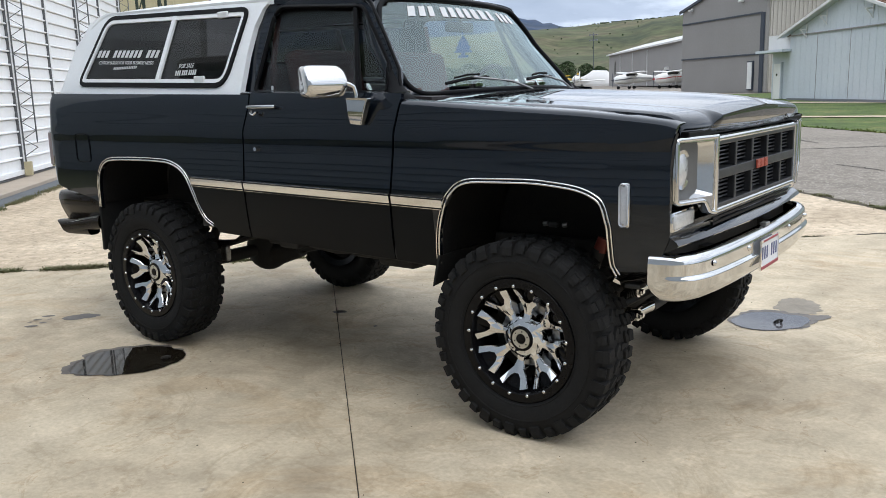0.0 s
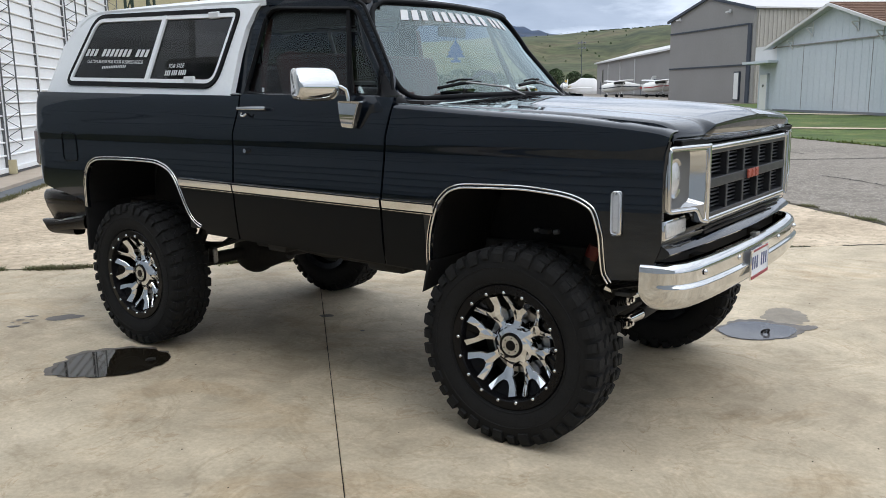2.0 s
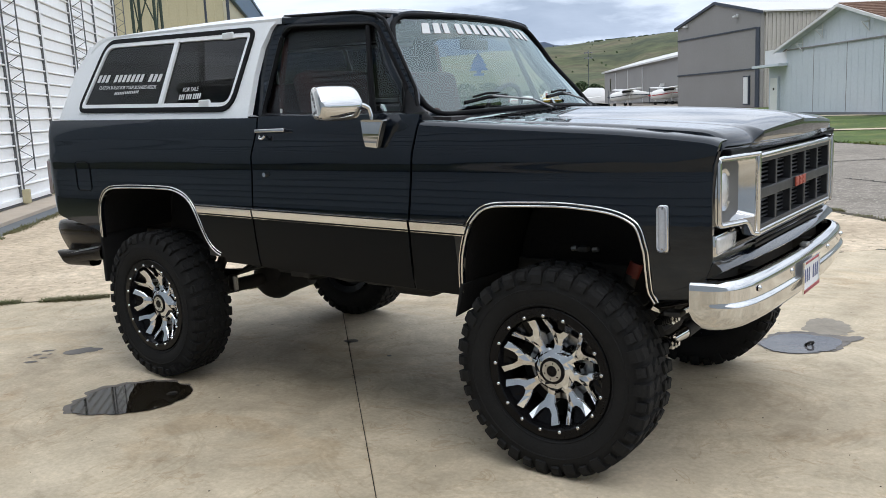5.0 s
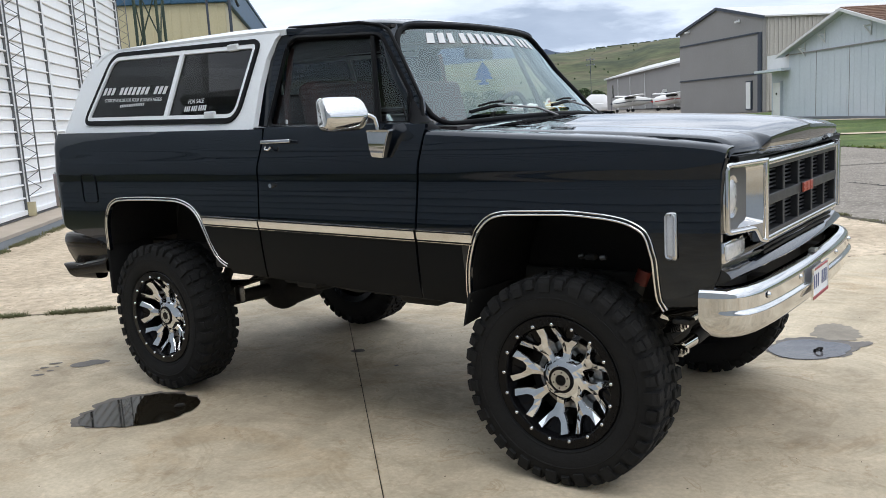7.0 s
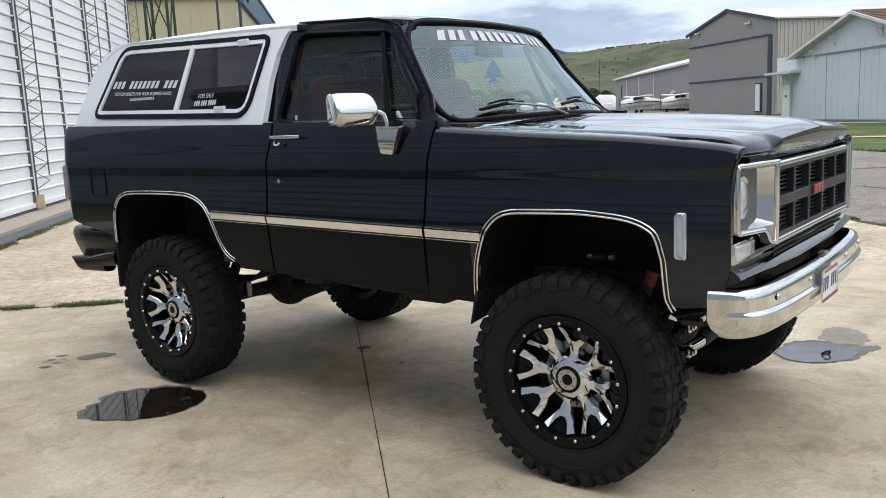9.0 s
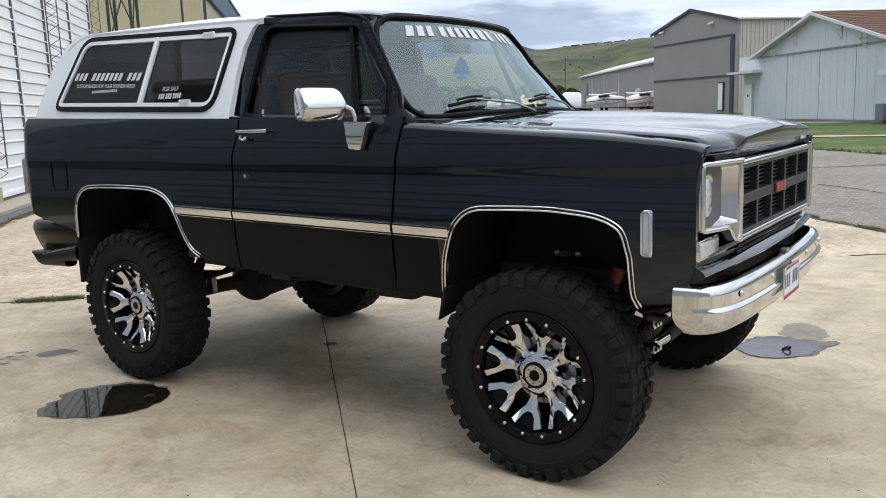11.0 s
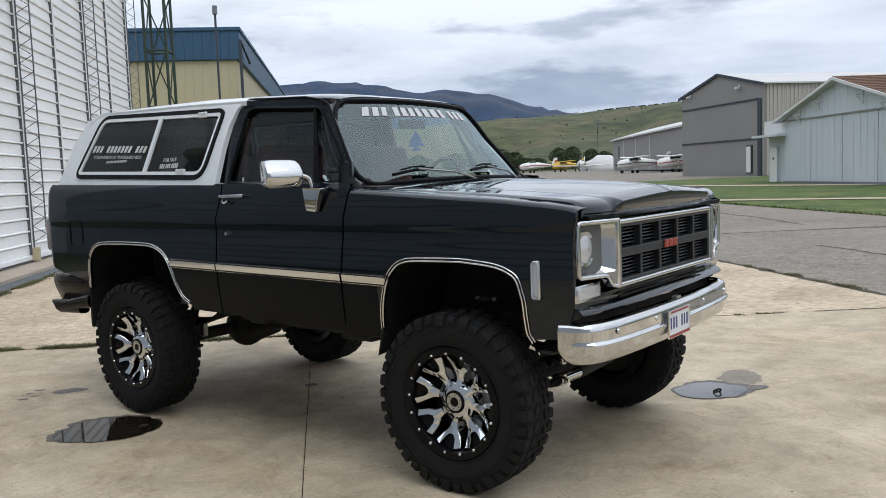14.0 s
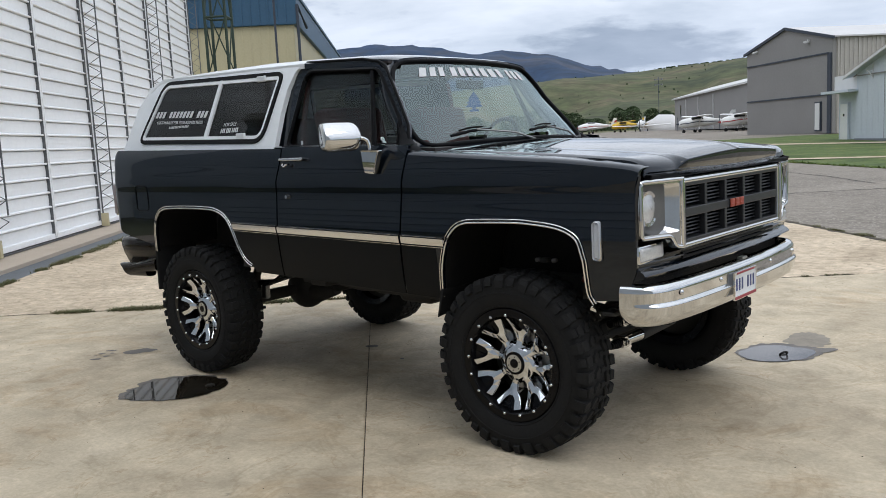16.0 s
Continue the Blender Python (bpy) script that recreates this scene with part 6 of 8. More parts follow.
# cowl with vent slots
bm = bmesh.new()
rings = []
for k in range(25):
    y = -0.83 + 1.66 * k / 24
    u = (y / 0.83) ** 2
    rings.append([(-0.44, y, hoodz(-0.44, y) + 0.002), (-0.50 - 0.05 * u, y, 1.522 - 0.03 * u), (-0.60 - 0.06 * u, y, 1.522 - 0.03 * u), (-0.60 - 0.06 * u, y, 1.45), (-0.44, y, 1.45)])
loft(bm, rings, True, True)
part("cowl", bm, "paint", truck, smooth=40)
for k in range(26):
    y = -0.62 + k * 0.048
    if abs(y) < 0.06:
        continue
    bm = bmesh.new()
    zz = hoodz(-0.41, y)
    box(bm, -0.435, -0.33, y, y + 0.018, zz + 0.0005, zz + 0.006, 0.002, 1)
    part("vent_slot", bm, "seal", hood)


# ---- windscreen and upper body ----
def wind(u, v, out=0.0):
    """Point on the curved windscreen, u across from -1 to 1, v up from 0 to 1."""
    hw = interp(v, ((-0.1, 0.80), (0, 0.797), (0.25, 0.782), (0.5, 0.752), (0.75, 0.702), (0.9, 0.655), (1.0, 0.62)))
    x = -0.515 - 0.425 * v - interp(v, ((0, 0.135), (0.55, 0.135), (1.0, 0.06))) * abs(u) ** 2.4
    z = 1.524 + 0.482 * v - 0.022 * u * u * (1 - 0.3 * v)
    return Vector((x + out * 0.75, u * hw, z + out * 0.66))


def wind_loop(e, n=24):
    """Rounded outline of the windscreen in u, v."""
    c = rounded([(-1 + e, 0 + e), (1 - e, 0 + e), (1 - e, 1 - e), (-1 + e, 1 - e)], 0.14, 6)
    out = []
    for a, b in zip(c, c[1:] + c[:1]):
        k = max(1, int(math.hypot(b[0] - a[0], b[1] - a[1]) / 0.09))
        out += [(a[0] + (b[0] - a[0]) * i / k, a[1] + (b[1] - a[1]) * i / k) for i in range(k)]
    return out


bm = bmesh.new()
vs = [[bm.verts.new(wind(-0.985 + 1.97 * i / 32, 0.01 + 0.98 * j / 14)) for j in range(15)] for i in range(33)]
for i in range(32):
    for j in range(14):
        if i in (0, 31) and j in (0, 13):
            continue
        bm.faces.new((vs[i][j], vs[i + 1][j], vs[i + 1][j + 1], vs[i][j + 1]))
ws = part("windscreen", bm, "clear", truck, "curved windscreen glass", smooth=180)
ws.visible_shadow = False
# dark strip stands in for the roof underside seen through the glass
bm = bmesh.new()
loft(bm, [[wind(-0.97 + 1.94 * i / 32, v, -0.006) for i in range(33)] for v in (0.835, 0.88, 0.93, 0.98)], False)
band = part("shade_band", bm, "shade", ws, "dark strip along the top of the glass in place of roof shade", smooth=180)
band.visible_shadow = False
bm = bmesh.new()
tube(bm, [wind(u, v, 0.004) for u, v in wind_loop(0.0)], 0.0135, 8, True)
part("windscreen_seal", bm, "seal", truck, smooth=60)
# cab shell: scuttle corners, pillars and header as one skin round the screen
loopi = wind_loop(0.0)


def frame_out(u, v):
    """Where the skin round the screen meets the door opening, roof and fender."""
    p = wind(u, v)
    if v > 0.97:
        return Vector((p.x - 0.045, p.y * (1.06 if u < 0 else 1.02), p.z + 0.030))
    if v < 0.05:
        return Vector((p.x + 0.03 - 0.03 * abs(u), p.y * 1.05, p.z - 0.03))
    s_ = 1 if u > 0 else -1
    z = p.z
    if s_ > 0:
        return Vector((p.x - 0.07, min(glassy(z) - 0.02, p.y + 0.012), z + 0.004))
    return Vector((p.x - 0.06, s_ * (glassy(z) - 0.004), z + 0.004))


bm = bmesh.new()
r1 = [wind(u, v, -0.004) for u, v in loopi]
r2 = [(wind(u, v) + frame_out(u, v)) / 2 + Vector((0.012, 0, 0.008)) for u, v in loopi]
r3 = [frame_out(u, v) for u, v in loopi]
r4 = [p + Vector((-0.05, -0.03 * (1 if p.y > 0 else -1), -0.03)) for p in r3]
loft(bm, [r1, r2, r3, r4], True)
part("windscreen_surround", bm, "paint", truck, smooth=60)

for sgn in (-1, 1):
    bm = bmesh.new()
    pts = []
    for k in range(12):
        v = -0.06 + 1.0 * k / 11
        p = wind(sgn, v)
        pts.append(Vector((p.x - 0.055, sgn * (glassy(p.z) - 0.045 if sgn < 0 else abs(p.y) - 0.02), p.z - 0.005)))
    tube(bm, pts, 0.034, 10)
    part("pillar_core", bm, "seal", truck, smooth=60)
    bm = bmesh.new()
    box(bm, -0.76, -0.60, sgn * 0.74, sgn * 0.875, 1.40, 1.508, 0.02, 3)
    part("scuttle_corner", bm, "seal", truck, smooth=40)
    bm = bmesh.new()
    rings = []
    for cx, cy, cz, ra, rb in ((-0.800, 0.790, 1.66, 0.022, 0.014), (-0.770, 0.812, 1.61, 0.028, 0.018), (-0.735, 0.832, 1.56, 0.040, 0.022), (-0.700, 0.852, 1.522, 0.062, 0.030), (-0.672, 0.860, 1.500, 0.090, 0.040), (-0.660, 0.862, 1.478, 0.105, 0.045)):
        if sgn > 0:
            cy -= 0.02
        rings.append([Vector((cx + ra * math.cos(k * math.pi / 10), sgn * cy + rb * math.sin(k * math.pi / 10), cz - 0.06 * ra * math.cos(k * math.pi / 10))) for k in range(20)])
    loft(bm, rings, True, True)
    part("pillar_foot", bm, "seal", truck, "flared black foot of the screen pillar", smooth=60)
DWIN = rounded([(-1.738, 1.540), (-0.768, 1.510), (-0.766, 1.635), (-1.030, 1.960), (-1.688, 2.006)], [0.05, 0.03, 0.05, 0.05, 0.09], 6)
DOUT = rounded([(-1.764, 1.519), (-0.678, 1.498), (-0.720, 1.622), (-0.984, 1.966), (-1.189, 2.014), (-1.710, 2.044), (-1.772, 1.988), (-1.791, 1.826)], [0.01, 0.01, 0.04, 0.10, 0.08, 0.10, 0.04, 0.1], 6)
CWIN = rounded([(-3.453, 1.623), (-1.929, 1.578), (-1.879, 2.008), (-3.308, 2.057)], [0.08, 0.10, 0.06, 0.10], 7)
for sgn in (-1, 1):
    def up(d0=0.0):
        back = 0.06 if sgn > 0 else 0.0
        return lambda u, v, d: Vector((u - back, sgn * (glassy(v) - back * 0.3 + d0 - d), v + 0.34 * (d0 - d)))

    def cup(d0=0.0):
        return lambda u, v, d: Vector((u, sgn * (capy(v) + d0 - d), v + 0.4 * (d0 - d)))

    # door frame
    bm = bmesh.new()
    panel(bm, DOUT, [DWIN], up(0.006), 0.03)
    df = soften(part("door_window_frame", bm, "paint", truck, "black painted door window frame"), 0.007, 3)
    bm = bmesh.new()
    tube(bm, [up(0.004)(x, z, 0) for x, z in inset(DWIN, 0.006)], 0.012, 6, True)
    part("window_seal", bm, "seal", df, smooth=60)
    bm = bmesh.new()
    panel(bm, inset(DWIN, 0.004), [], up(-0.012), 0.005)
    gl = part("door_glass", bm, "door_glass" if sgn < 0 else "side_clear", df)
    gl.visible_shadow = False
    bm = bmesh.new()
    tube(bm, [up(0.0)(-1.088, 1.948, 0), up(0.0)(-0.968, 1.519, 0)], 0.014, 6)
    part("vent_divider", bm, "seal", df)
    bm = bmesh.new()
    tube(bm, [up(0.002)(-1.076, 1.907, 0), up(0.002)(-0.950, 1.535, 0), up(0.002)(-0.787, 1.530, 0), up(0.002)(-0.804, 1.643, 0)], 0.008, 6)
    part("vent_seal", bm, "seal", df)
    bm = bmesh.new()
    loft(bm, [[(-0.945, sgn * y_, 1.530), (-0.905, sgn * y_, 1.530), (-0.93, sgn * y_, 1.572)] for y_ in (0.80, 0.822)], True, True)
    part("vent_latch", bm, "chrome", df)
    bm = bmesh.new()
    cyl(bm, (-1.60, sgn * 0.835, 1.52), (-1.60, sgn * 0.83, 1.575), 0.006, None, 8)
    part("lock_knob", bm, "decal", df)
    # drip rail and black B pillar
    bm = bmesh.new()
    rail = [(-0.690, 1.525), (-0.712, 1.585), (-0.728, 1.633), (-0.859, 1.806), (-0.989, 1.970), (-1.048, 1.998), (-1.188, 2.024), (-1.694, 2.052)]
    rail = [q for a, b in zip(rail, rail[1:]) for q in [(a[0] + (b[0] - a[0]) * k / 4, a[1] + (b[1] - a[1]) * k / 4) for k in range(4)]] + [rail[-1]]
    tube(bm, [up(0.004)(x, z, 0) for x, z in rail], 0.009 if sgn < 0 else 0.007, 8)
    part("drip_rail", bm, "seal", truck, smooth=60)
    bm = bmesh.new()
    panel(bm, [(-1.852, 1.534), (-1.764, 1.519), (-1.794, 1.826), (-1.773, 1.998), (-1.706, 2.046), (-1.716, 2.052), (-1.790, 2.006), (-1.840, 1.907), (-1.857, 1.765)], [], up(0.0), 0.05)
    part("door_pillar", bm, "paint", truck)
    # white cap side with window
    bm = bmesh.new()
    cap_out = [(-3.664, 1.579), (-1.788, 1.531), (-1.810, 1.762), (-1.805, 1.904), (-1.768, 1.999), (-1.711, 2.052), (-2.236, 2.069), (-3.345, 2.091), (-3.447, 2.067), (-3.519, 2.014), (-3.614, 1.883)]
    panel(bm, cap_out, [CWIN], cup(0.0), 0.03)
    cs_ = part("cap_side", bm, "cap", truck, "white fibreglass cap side")
    bm = bmesh.new()
    mid = inset(CWIN, 0.024)
    panel(bm, inset(CWIN, -0.006), [inset(CWIN, 0.020)], cup(0.010), 0.016)
    part("rubber_gasket", bm, "seal", cs_, "wide black rubber gasket")
    bm = bmesh.new()
    panel(bm, inset(CWIN, 0.018), [inset(CWIN, 0.042)], cup(0.008), 0.018)
    wf = part("cap_window", bm, "cap", truck, "white sliding window frame")
    bm = bmesh.new()
    panel(bm, [(-2.595, 1.630), (-2.560, 1.630), (-2.540, 2.012), (-2.575, 2.014)], [], cup(0.010), 0.018)
    part("window_divider", bm, "cap", wf)
    bm = bmesh.new()
    panel(bm, inset(CWIN, 0.036), [], cup(-0.002), 0.003)
    g_ = part("tinted_pane", bm, "tint", wf, "dark tinted glass")
    g_.visible_shadow = False
    for cx, cz in ((-2.096, 1.989), (-2.165, 1.629)):
        bm = bmesh.new()
        c0 = cup(0.012)(cx, cz, 0)
        box(bm, cx - 0.045, cx + 0.045, c0.y - 0.006, c0.y + 0.012, cz - 0.020, cz + 0.018, 0.006)
        part("latch", bm, "cap", wf)
    # lettering on the glass
    if sgn < 0:
        fn = cup(0.0015)

        def bar(x0, x1, z0, z1, lean=0.0, parent=wf, nm="lettering_bar"):
            b_ = bmesh.new()
            panel(b_, [(x0, z0), (x1, z0), (x1 + lean, z1), (x0 + lean, z1)], [], fn, 0.001)
            return part(nm, b_, "decal", parent)

        x = -3.318
        for word in (3, 7, 3):
            for k in range(word):
                zA = 1.801 - 0.045 * (x + 3.318)
                bar(x, x + 0.031, zA, zA + 0.044, 0.012)
                x += 0.0459
            x += 0.0464
        x = -3.089
        for k in range(14):
            bar(x, x + 0.011, 1.714, 1.730)
            x += 0.0185
        x = -2.420
        for grp in (3, 3, 4):
            for k in range(grp):
                bar(x, x + 0.012, 1.656, 1.685)
                x += 0.0185
            x += 0.008

        def words(text, x0, z0, size, width, fall=0.0):
            cu = bpy.data.curves.new("words", "FONT")
            cu.body, cu.size, cu.extrude = text, size, 0.0005
            tmp = bpy.data.objects.new("words", cu)
            scene.collection.objects.link(tmp)
            bpy.context.view_layer.update()
            me = bpy.data.meshes.new_from_object(tmp.evaluated_get(bpy.context.evaluated_depsgraph_get()))
            bpy.data.objects.remove(tmp)
            w0 = max(v.co.x for v in me.vertices)
            for v in me.vertices:
                xx, zz = x0 + v.co.x * width / w0, z0 + v.co.y - fall * v.co.x * width / w0
                v.co = fn(xx, zz, -v.co.z)
            me.materials.append(M["decal"])
            o = new("lettering", me)
            o.parent = wf
            return o

        words("FOR SALE", -2.400, 1.699, 0.034, 0.141)
        words("CUSTOM BUILDS FOR YOUR BUSINESS NEEDS", -3.277, 1.756, 0.029, 0.609, 0.04)

# roof skins: black over the cab, white over the load bed
ROOFC = ((-0.975, 2.031), (-1.03, 2.044), (-1.1, 2.055), (-1.2, 2.066), (-1.3, 2.074), (-1.7, 2.095), (-2.2, 2.118), (-2.8, 2.124), (-3.2, 2.116), (-3.38, 2.090), (-3.48, 2.03))
RAILZ = ((-0.975, 2.002), (-1.03, 2.010), (-1.14, 2.022), (-1.68, 2.046), (-2.2, 2.064), (-3.30, 2.086), (-3.40, 2.062), (-3.48, 2.005))


def roof_ring(x, th=0.03):
    zc, zr = interp(x, ROOFC[::-1]), interp(x, RAILZ[::-1])
    hw = (glassy(zr) if x > -1.69 else capy(zr)) + 0.006
    if x > -1.14:
        hw = min(hw, 0.605 + (-0.975 - x) * 0.55)
        th = 0.014 + min(1.0, (-0.975 - x) / 0.1) * 0.016
    pts = []
    for k in range(33):
        t = -1 + k / 16
        pts.append(Vector((x, hw * math.copysign(1 - (1 - abs(t)) ** 1.35, t), zr + (zc - zr) * (1 - abs(t) ** 3.2))))
    return pts + [p - Vector((0, 0, th)) for p in pts[::-1]]


bm = bmesh.new()
loft(bm, [roof_ring(x) for x in (-0.975, -1.0, -1.03, -1.065, -1.1, -1.15, -1.2, -1.25, -1.32, -1.4, -1.55, -1.69)], True, True)
part("cab_roof", bm, "paint", truck, "glossy black cab roof", smooth=40)
bm = bmesh.new()
loft(bm, [roof_ring(x) for x in (-1.694, -1.9, -2.2, -2.5, -2.8, -3.1, -3.25, -3.33, -3.38, -3.42, -3.45, -3.48)], True, True)
part("cap_roof", bm, "cap", truck, "white fibreglass cap roof", smooth=40)
bm = bmesh.new()
outl = [(-0.875, 1.592), (0.875, 1.592), (0.757, 1.88), (0.69, 2.04), (-0.69, 2.04), (-0.757, 1.88)]
panel(bm, outl, [inset(outl, 0.12)], lambda u, v, d: Vector((-3.66 + 0.30 * (v - 1.592) + d, u, v)), 0.03)
cr = part("cap_rear", bm, "cap", truck)
bm = bmesh.new()
panel(bm, inset(outl, 0.11), [], lambda u, v, d: Vector((-3.645 + 0.30 * (v - 1.592) + d, u, v)), 0.004)
part("rear_pane", bm, "tint", cr).visible_shadow = False

# banner across the top of the screen: plain slanted bars
for u0, wd in ((-0.80, 0.10), (-0.685, 0.09), (-0.58, 0.08), (-0.435, 0.09), (-0.33, 0.09), (-0.225, 0.085), (-0.125, 0.085), (-0.02, 0.10), (0.10, 0.115), (0.235, 0.085), (0.41, 0.07), (0.50, 0.085), (0.605, 0.09)):
    bm = bmesh.new()
    u0 += 0.05
    row0 = [bm.verts.new(wind(u0 + wd * 0.74 * i / 4, 0.805, 0.003)) for i in range(5)]
    row1 = [bm.verts.new(wind(u0 + wd * 0.74 * i / 4 + 0.02, 0.918, 0.003)) for i in range(5)]
    for i in range(4):
        bm.faces.new((row0[i], row0[i + 1], row1[i + 1], row1[i]))
    part("banner_bar", bm, "decal", ws)

# wipers
for y0, y1, ya in ((-0.34, -0.66, 0.02), (0.36, 0.02, 0.62)):
    bm = bmesh.new()
    hw = 0.845
    a = wind(y0 / hw, 0.10, 0.03)
    b = wind(y1 / hw, 0.06, 0.03)
    c = wind(ya / hw, -0.035, 0.02)
    mid = (a + b) / 2
    tube(bm, [c, (a + c) / 2 + Vector((0.01, 0, 0.01)), a * 0.6 + b * 0.4 + Vector((0.01, 0, 0.012))], 0.006, 6)
    wip = part("wiper_arm", bm, "steel", truck, "slim wiper arm")
    bm = bmesh.new()
    tube(bm, [a, mid + Vector((0.006, 0, 0.008)), b], 0.009, 6)
    tube(bm, [a * 0.8 + b * 0.2 + Vector((0, 0, 0.02)), mid + Vector((0, 0, 0.026)), a * 0.2 + b * 0.8 + Vector((0, 0, 0.02))], 0.006, 5)
    part("wiper_blade", bm, "seal", wip)

# mirror
for sgn in (-1,):
    mir = bmesh.new()
    yy = sgn * 1.148
    MT = Matrix.Translation((-0.897, yy, -0.003)) @ Matrix.Rotation(radians(-24), 4, "Z")
    rings = []
    for w_, k in ((-0.111, 0.62), (-0.109, 0.72), (-0.103, 0.83), (-0.094, 0.92), (-0.080, 0.98), (-0.062, 1.0), (0.056, 1.0), (0.074, 0.975), (0.087, 0.92), (0.096, 0.84), (0.101, 0.75), (0.103, 0.66)):
        sec = rounded([(-0.080, -0.080), (-0.080, 0.072), (-0.004, 0.072), (0.050, -0.006), (0.026, -0.080)], [0.010, 0.018, 0.038, 0.040, 0.036], 6)
        rings.append([MT @ Vector((x_ * (0.6 + 0.4 * k), sgn * w_ * 0.90, 1.590 + z_ * k)) for x_, z_ in sec])
    loft(mir, rings, True, True)
    mo = part("mirror_shell", mir, "chrome", truck, "boxy chrome door mirror with rounded ends", smooth=55)
    bm = bmesh.new()
    sec = rounded([(-0.10, -0.068), (0.10, -0.068), (0.10, 0.068), (-0.10, 0.068)], 0.03, 4)
    panel(bm, sec, [], lambda u, v, d: MT @ Vector((-0.0815 - d, u * 0.9, 1.592 + v)), 0.002)
    part("mirror_glass", bm, "reflector", mo)
    bm = bmesh.new()
    tube(bm, [(-0.885, sgn * 1.07, 1.574), (-0.862, sgn * 1.045, 1.573), (-0.849, sgn * 1.028, 1.568), (-0.840, sgn * 1.013, 1.556), (-0.836, sgn * 1.003, 1.536), (-0.835, sgn * 0.999, 1.505), (-0.835, sgn * 1.0, 1.47)], 0.010, 10)
    part("mirror_arm", bm, "chrome", mo, smooth=60)
    bm = bmesh.new()
    loft(bm, [[(-0.891, sgn * 0.985, 1.506), (-0.750, sgn * 0.985, 1.502), (-0.750, sgn * 1.022, 1.502), (-0.891, sgn * 1.022, 1.506)],
              [(-0.885, sgn * 0.985, 1.49), (-0.759, sgn * 0.985, 1.487), (-0.759, sgn * 1.024, 1.487), (-0.885, sgn * 1.024, 1.49)],
              [(-0.886, sgn * 0.985, 1.43), (-0.782, sgn * 0.985, 1.43), (-0.786, sgn * 1.020, 1.43), (-0.882, sgn * 1.020, 1.43)],
              [(-0.884, sgn * 0.985, 1.385), (-0.806, sgn * 0.985, 1.378), (-0.810, sgn * 1.010, 1.378), (-0.880, sgn * 1.010, 1.385)]], True, True)
    bmesh.ops.bevel(bm, geom=list(bm.edges), offset=0.004, segments=2, affect="EDGES")
    part("mirror_bracket", bm, "chrome", mo, "chrome mirror bracket", smooth=40)

# ---- front end ----
bm = bmesh.new()
box(bm, 0.54, 0.60, -0.84, 0.84, 0.93, 1.345)
part("radiator_support", bm, "under", truck)
GX = 0.735
OUTG = rounded([(-0.60, 1.0), (0.60, 1.0), (0.60, 1.318), (-0.60, 1.318)], 0.02, 3)


def front(x0):
    return lambda u, v, d: Vector((x0 - d - 0.03 * (u / 0.6) ** 2 * 0.4, u, v))


bm = bmesh.new()
panel(bm, OUTG, [rounded([(-0.574, 1.026), (0.574, 1.026), (0.574, 1.292), (-0.574, 1.292)], 0.01, 3)], front(GX), 0.06)
grille = soften(part("grille_surround", bm, "chrome", truck, "bright chrome grille surround"), 0.011, 4)
bm = bmesh.new()
tube(bm, [front(GX + 0.002)(u, v, 0) for u, v in inset(OUTG, 0.013)], 0.0135, 10, True)
part("grille_rim", bm, "chrome", grille, "rounded chrome grille rim", smooth=60)
bm = bmesh.new()
box(bm, 0.625, 0.632, -0.59, 0.59, 1.0, 1.32)
part("grille_backing", bm, "under", grille)
NX = 5
cw = 1.14 / NX
for k in range(NX + 1):
    bm = bmesh.new()
    y = -0.57 + k * cw
    wd = 0.0125
    box(bm, 0.636, GX - 0.004, y - wd, y + wd, 1.024, 1.296, 0.004, 2)
    part("grille_post", bm, "grille", grille)
for z in (1.03, 1.160, 1.29):
    bm = bmesh.new()
    wd = 0.021 if z == 1.160 else 0.011
    box(bm, 0.636, GX - 0.002, -0.575, 0.575, z - wd, z + wd, 0.004, 2)
    part("grille_bar", bm, "grille", grille)
slat_mesh = None
for k in range(NX):
    for zz in (1.042, 1.186):
        for j in range(6):
            if slat_mesh is None:
                bm = bmesh.new()
                box(bm, -0.018, 0.018, -cw / 2 + 0.012, cw / 2 - 0.012, -0.003, 0.003, 0.0, 1, Matrix.Rotation(radians(-14), 4, "Y"))
                o = part("grille_slat", bm, "grille", grille)
                slat_mesh = o.data
            else:
                o = new("grille_slat", slat_mesh)
                o.parent = grille
            o.location = (0.684, -0.57 + (k + 0.5) * cw, zz + 0.008 + j * 0.0165)
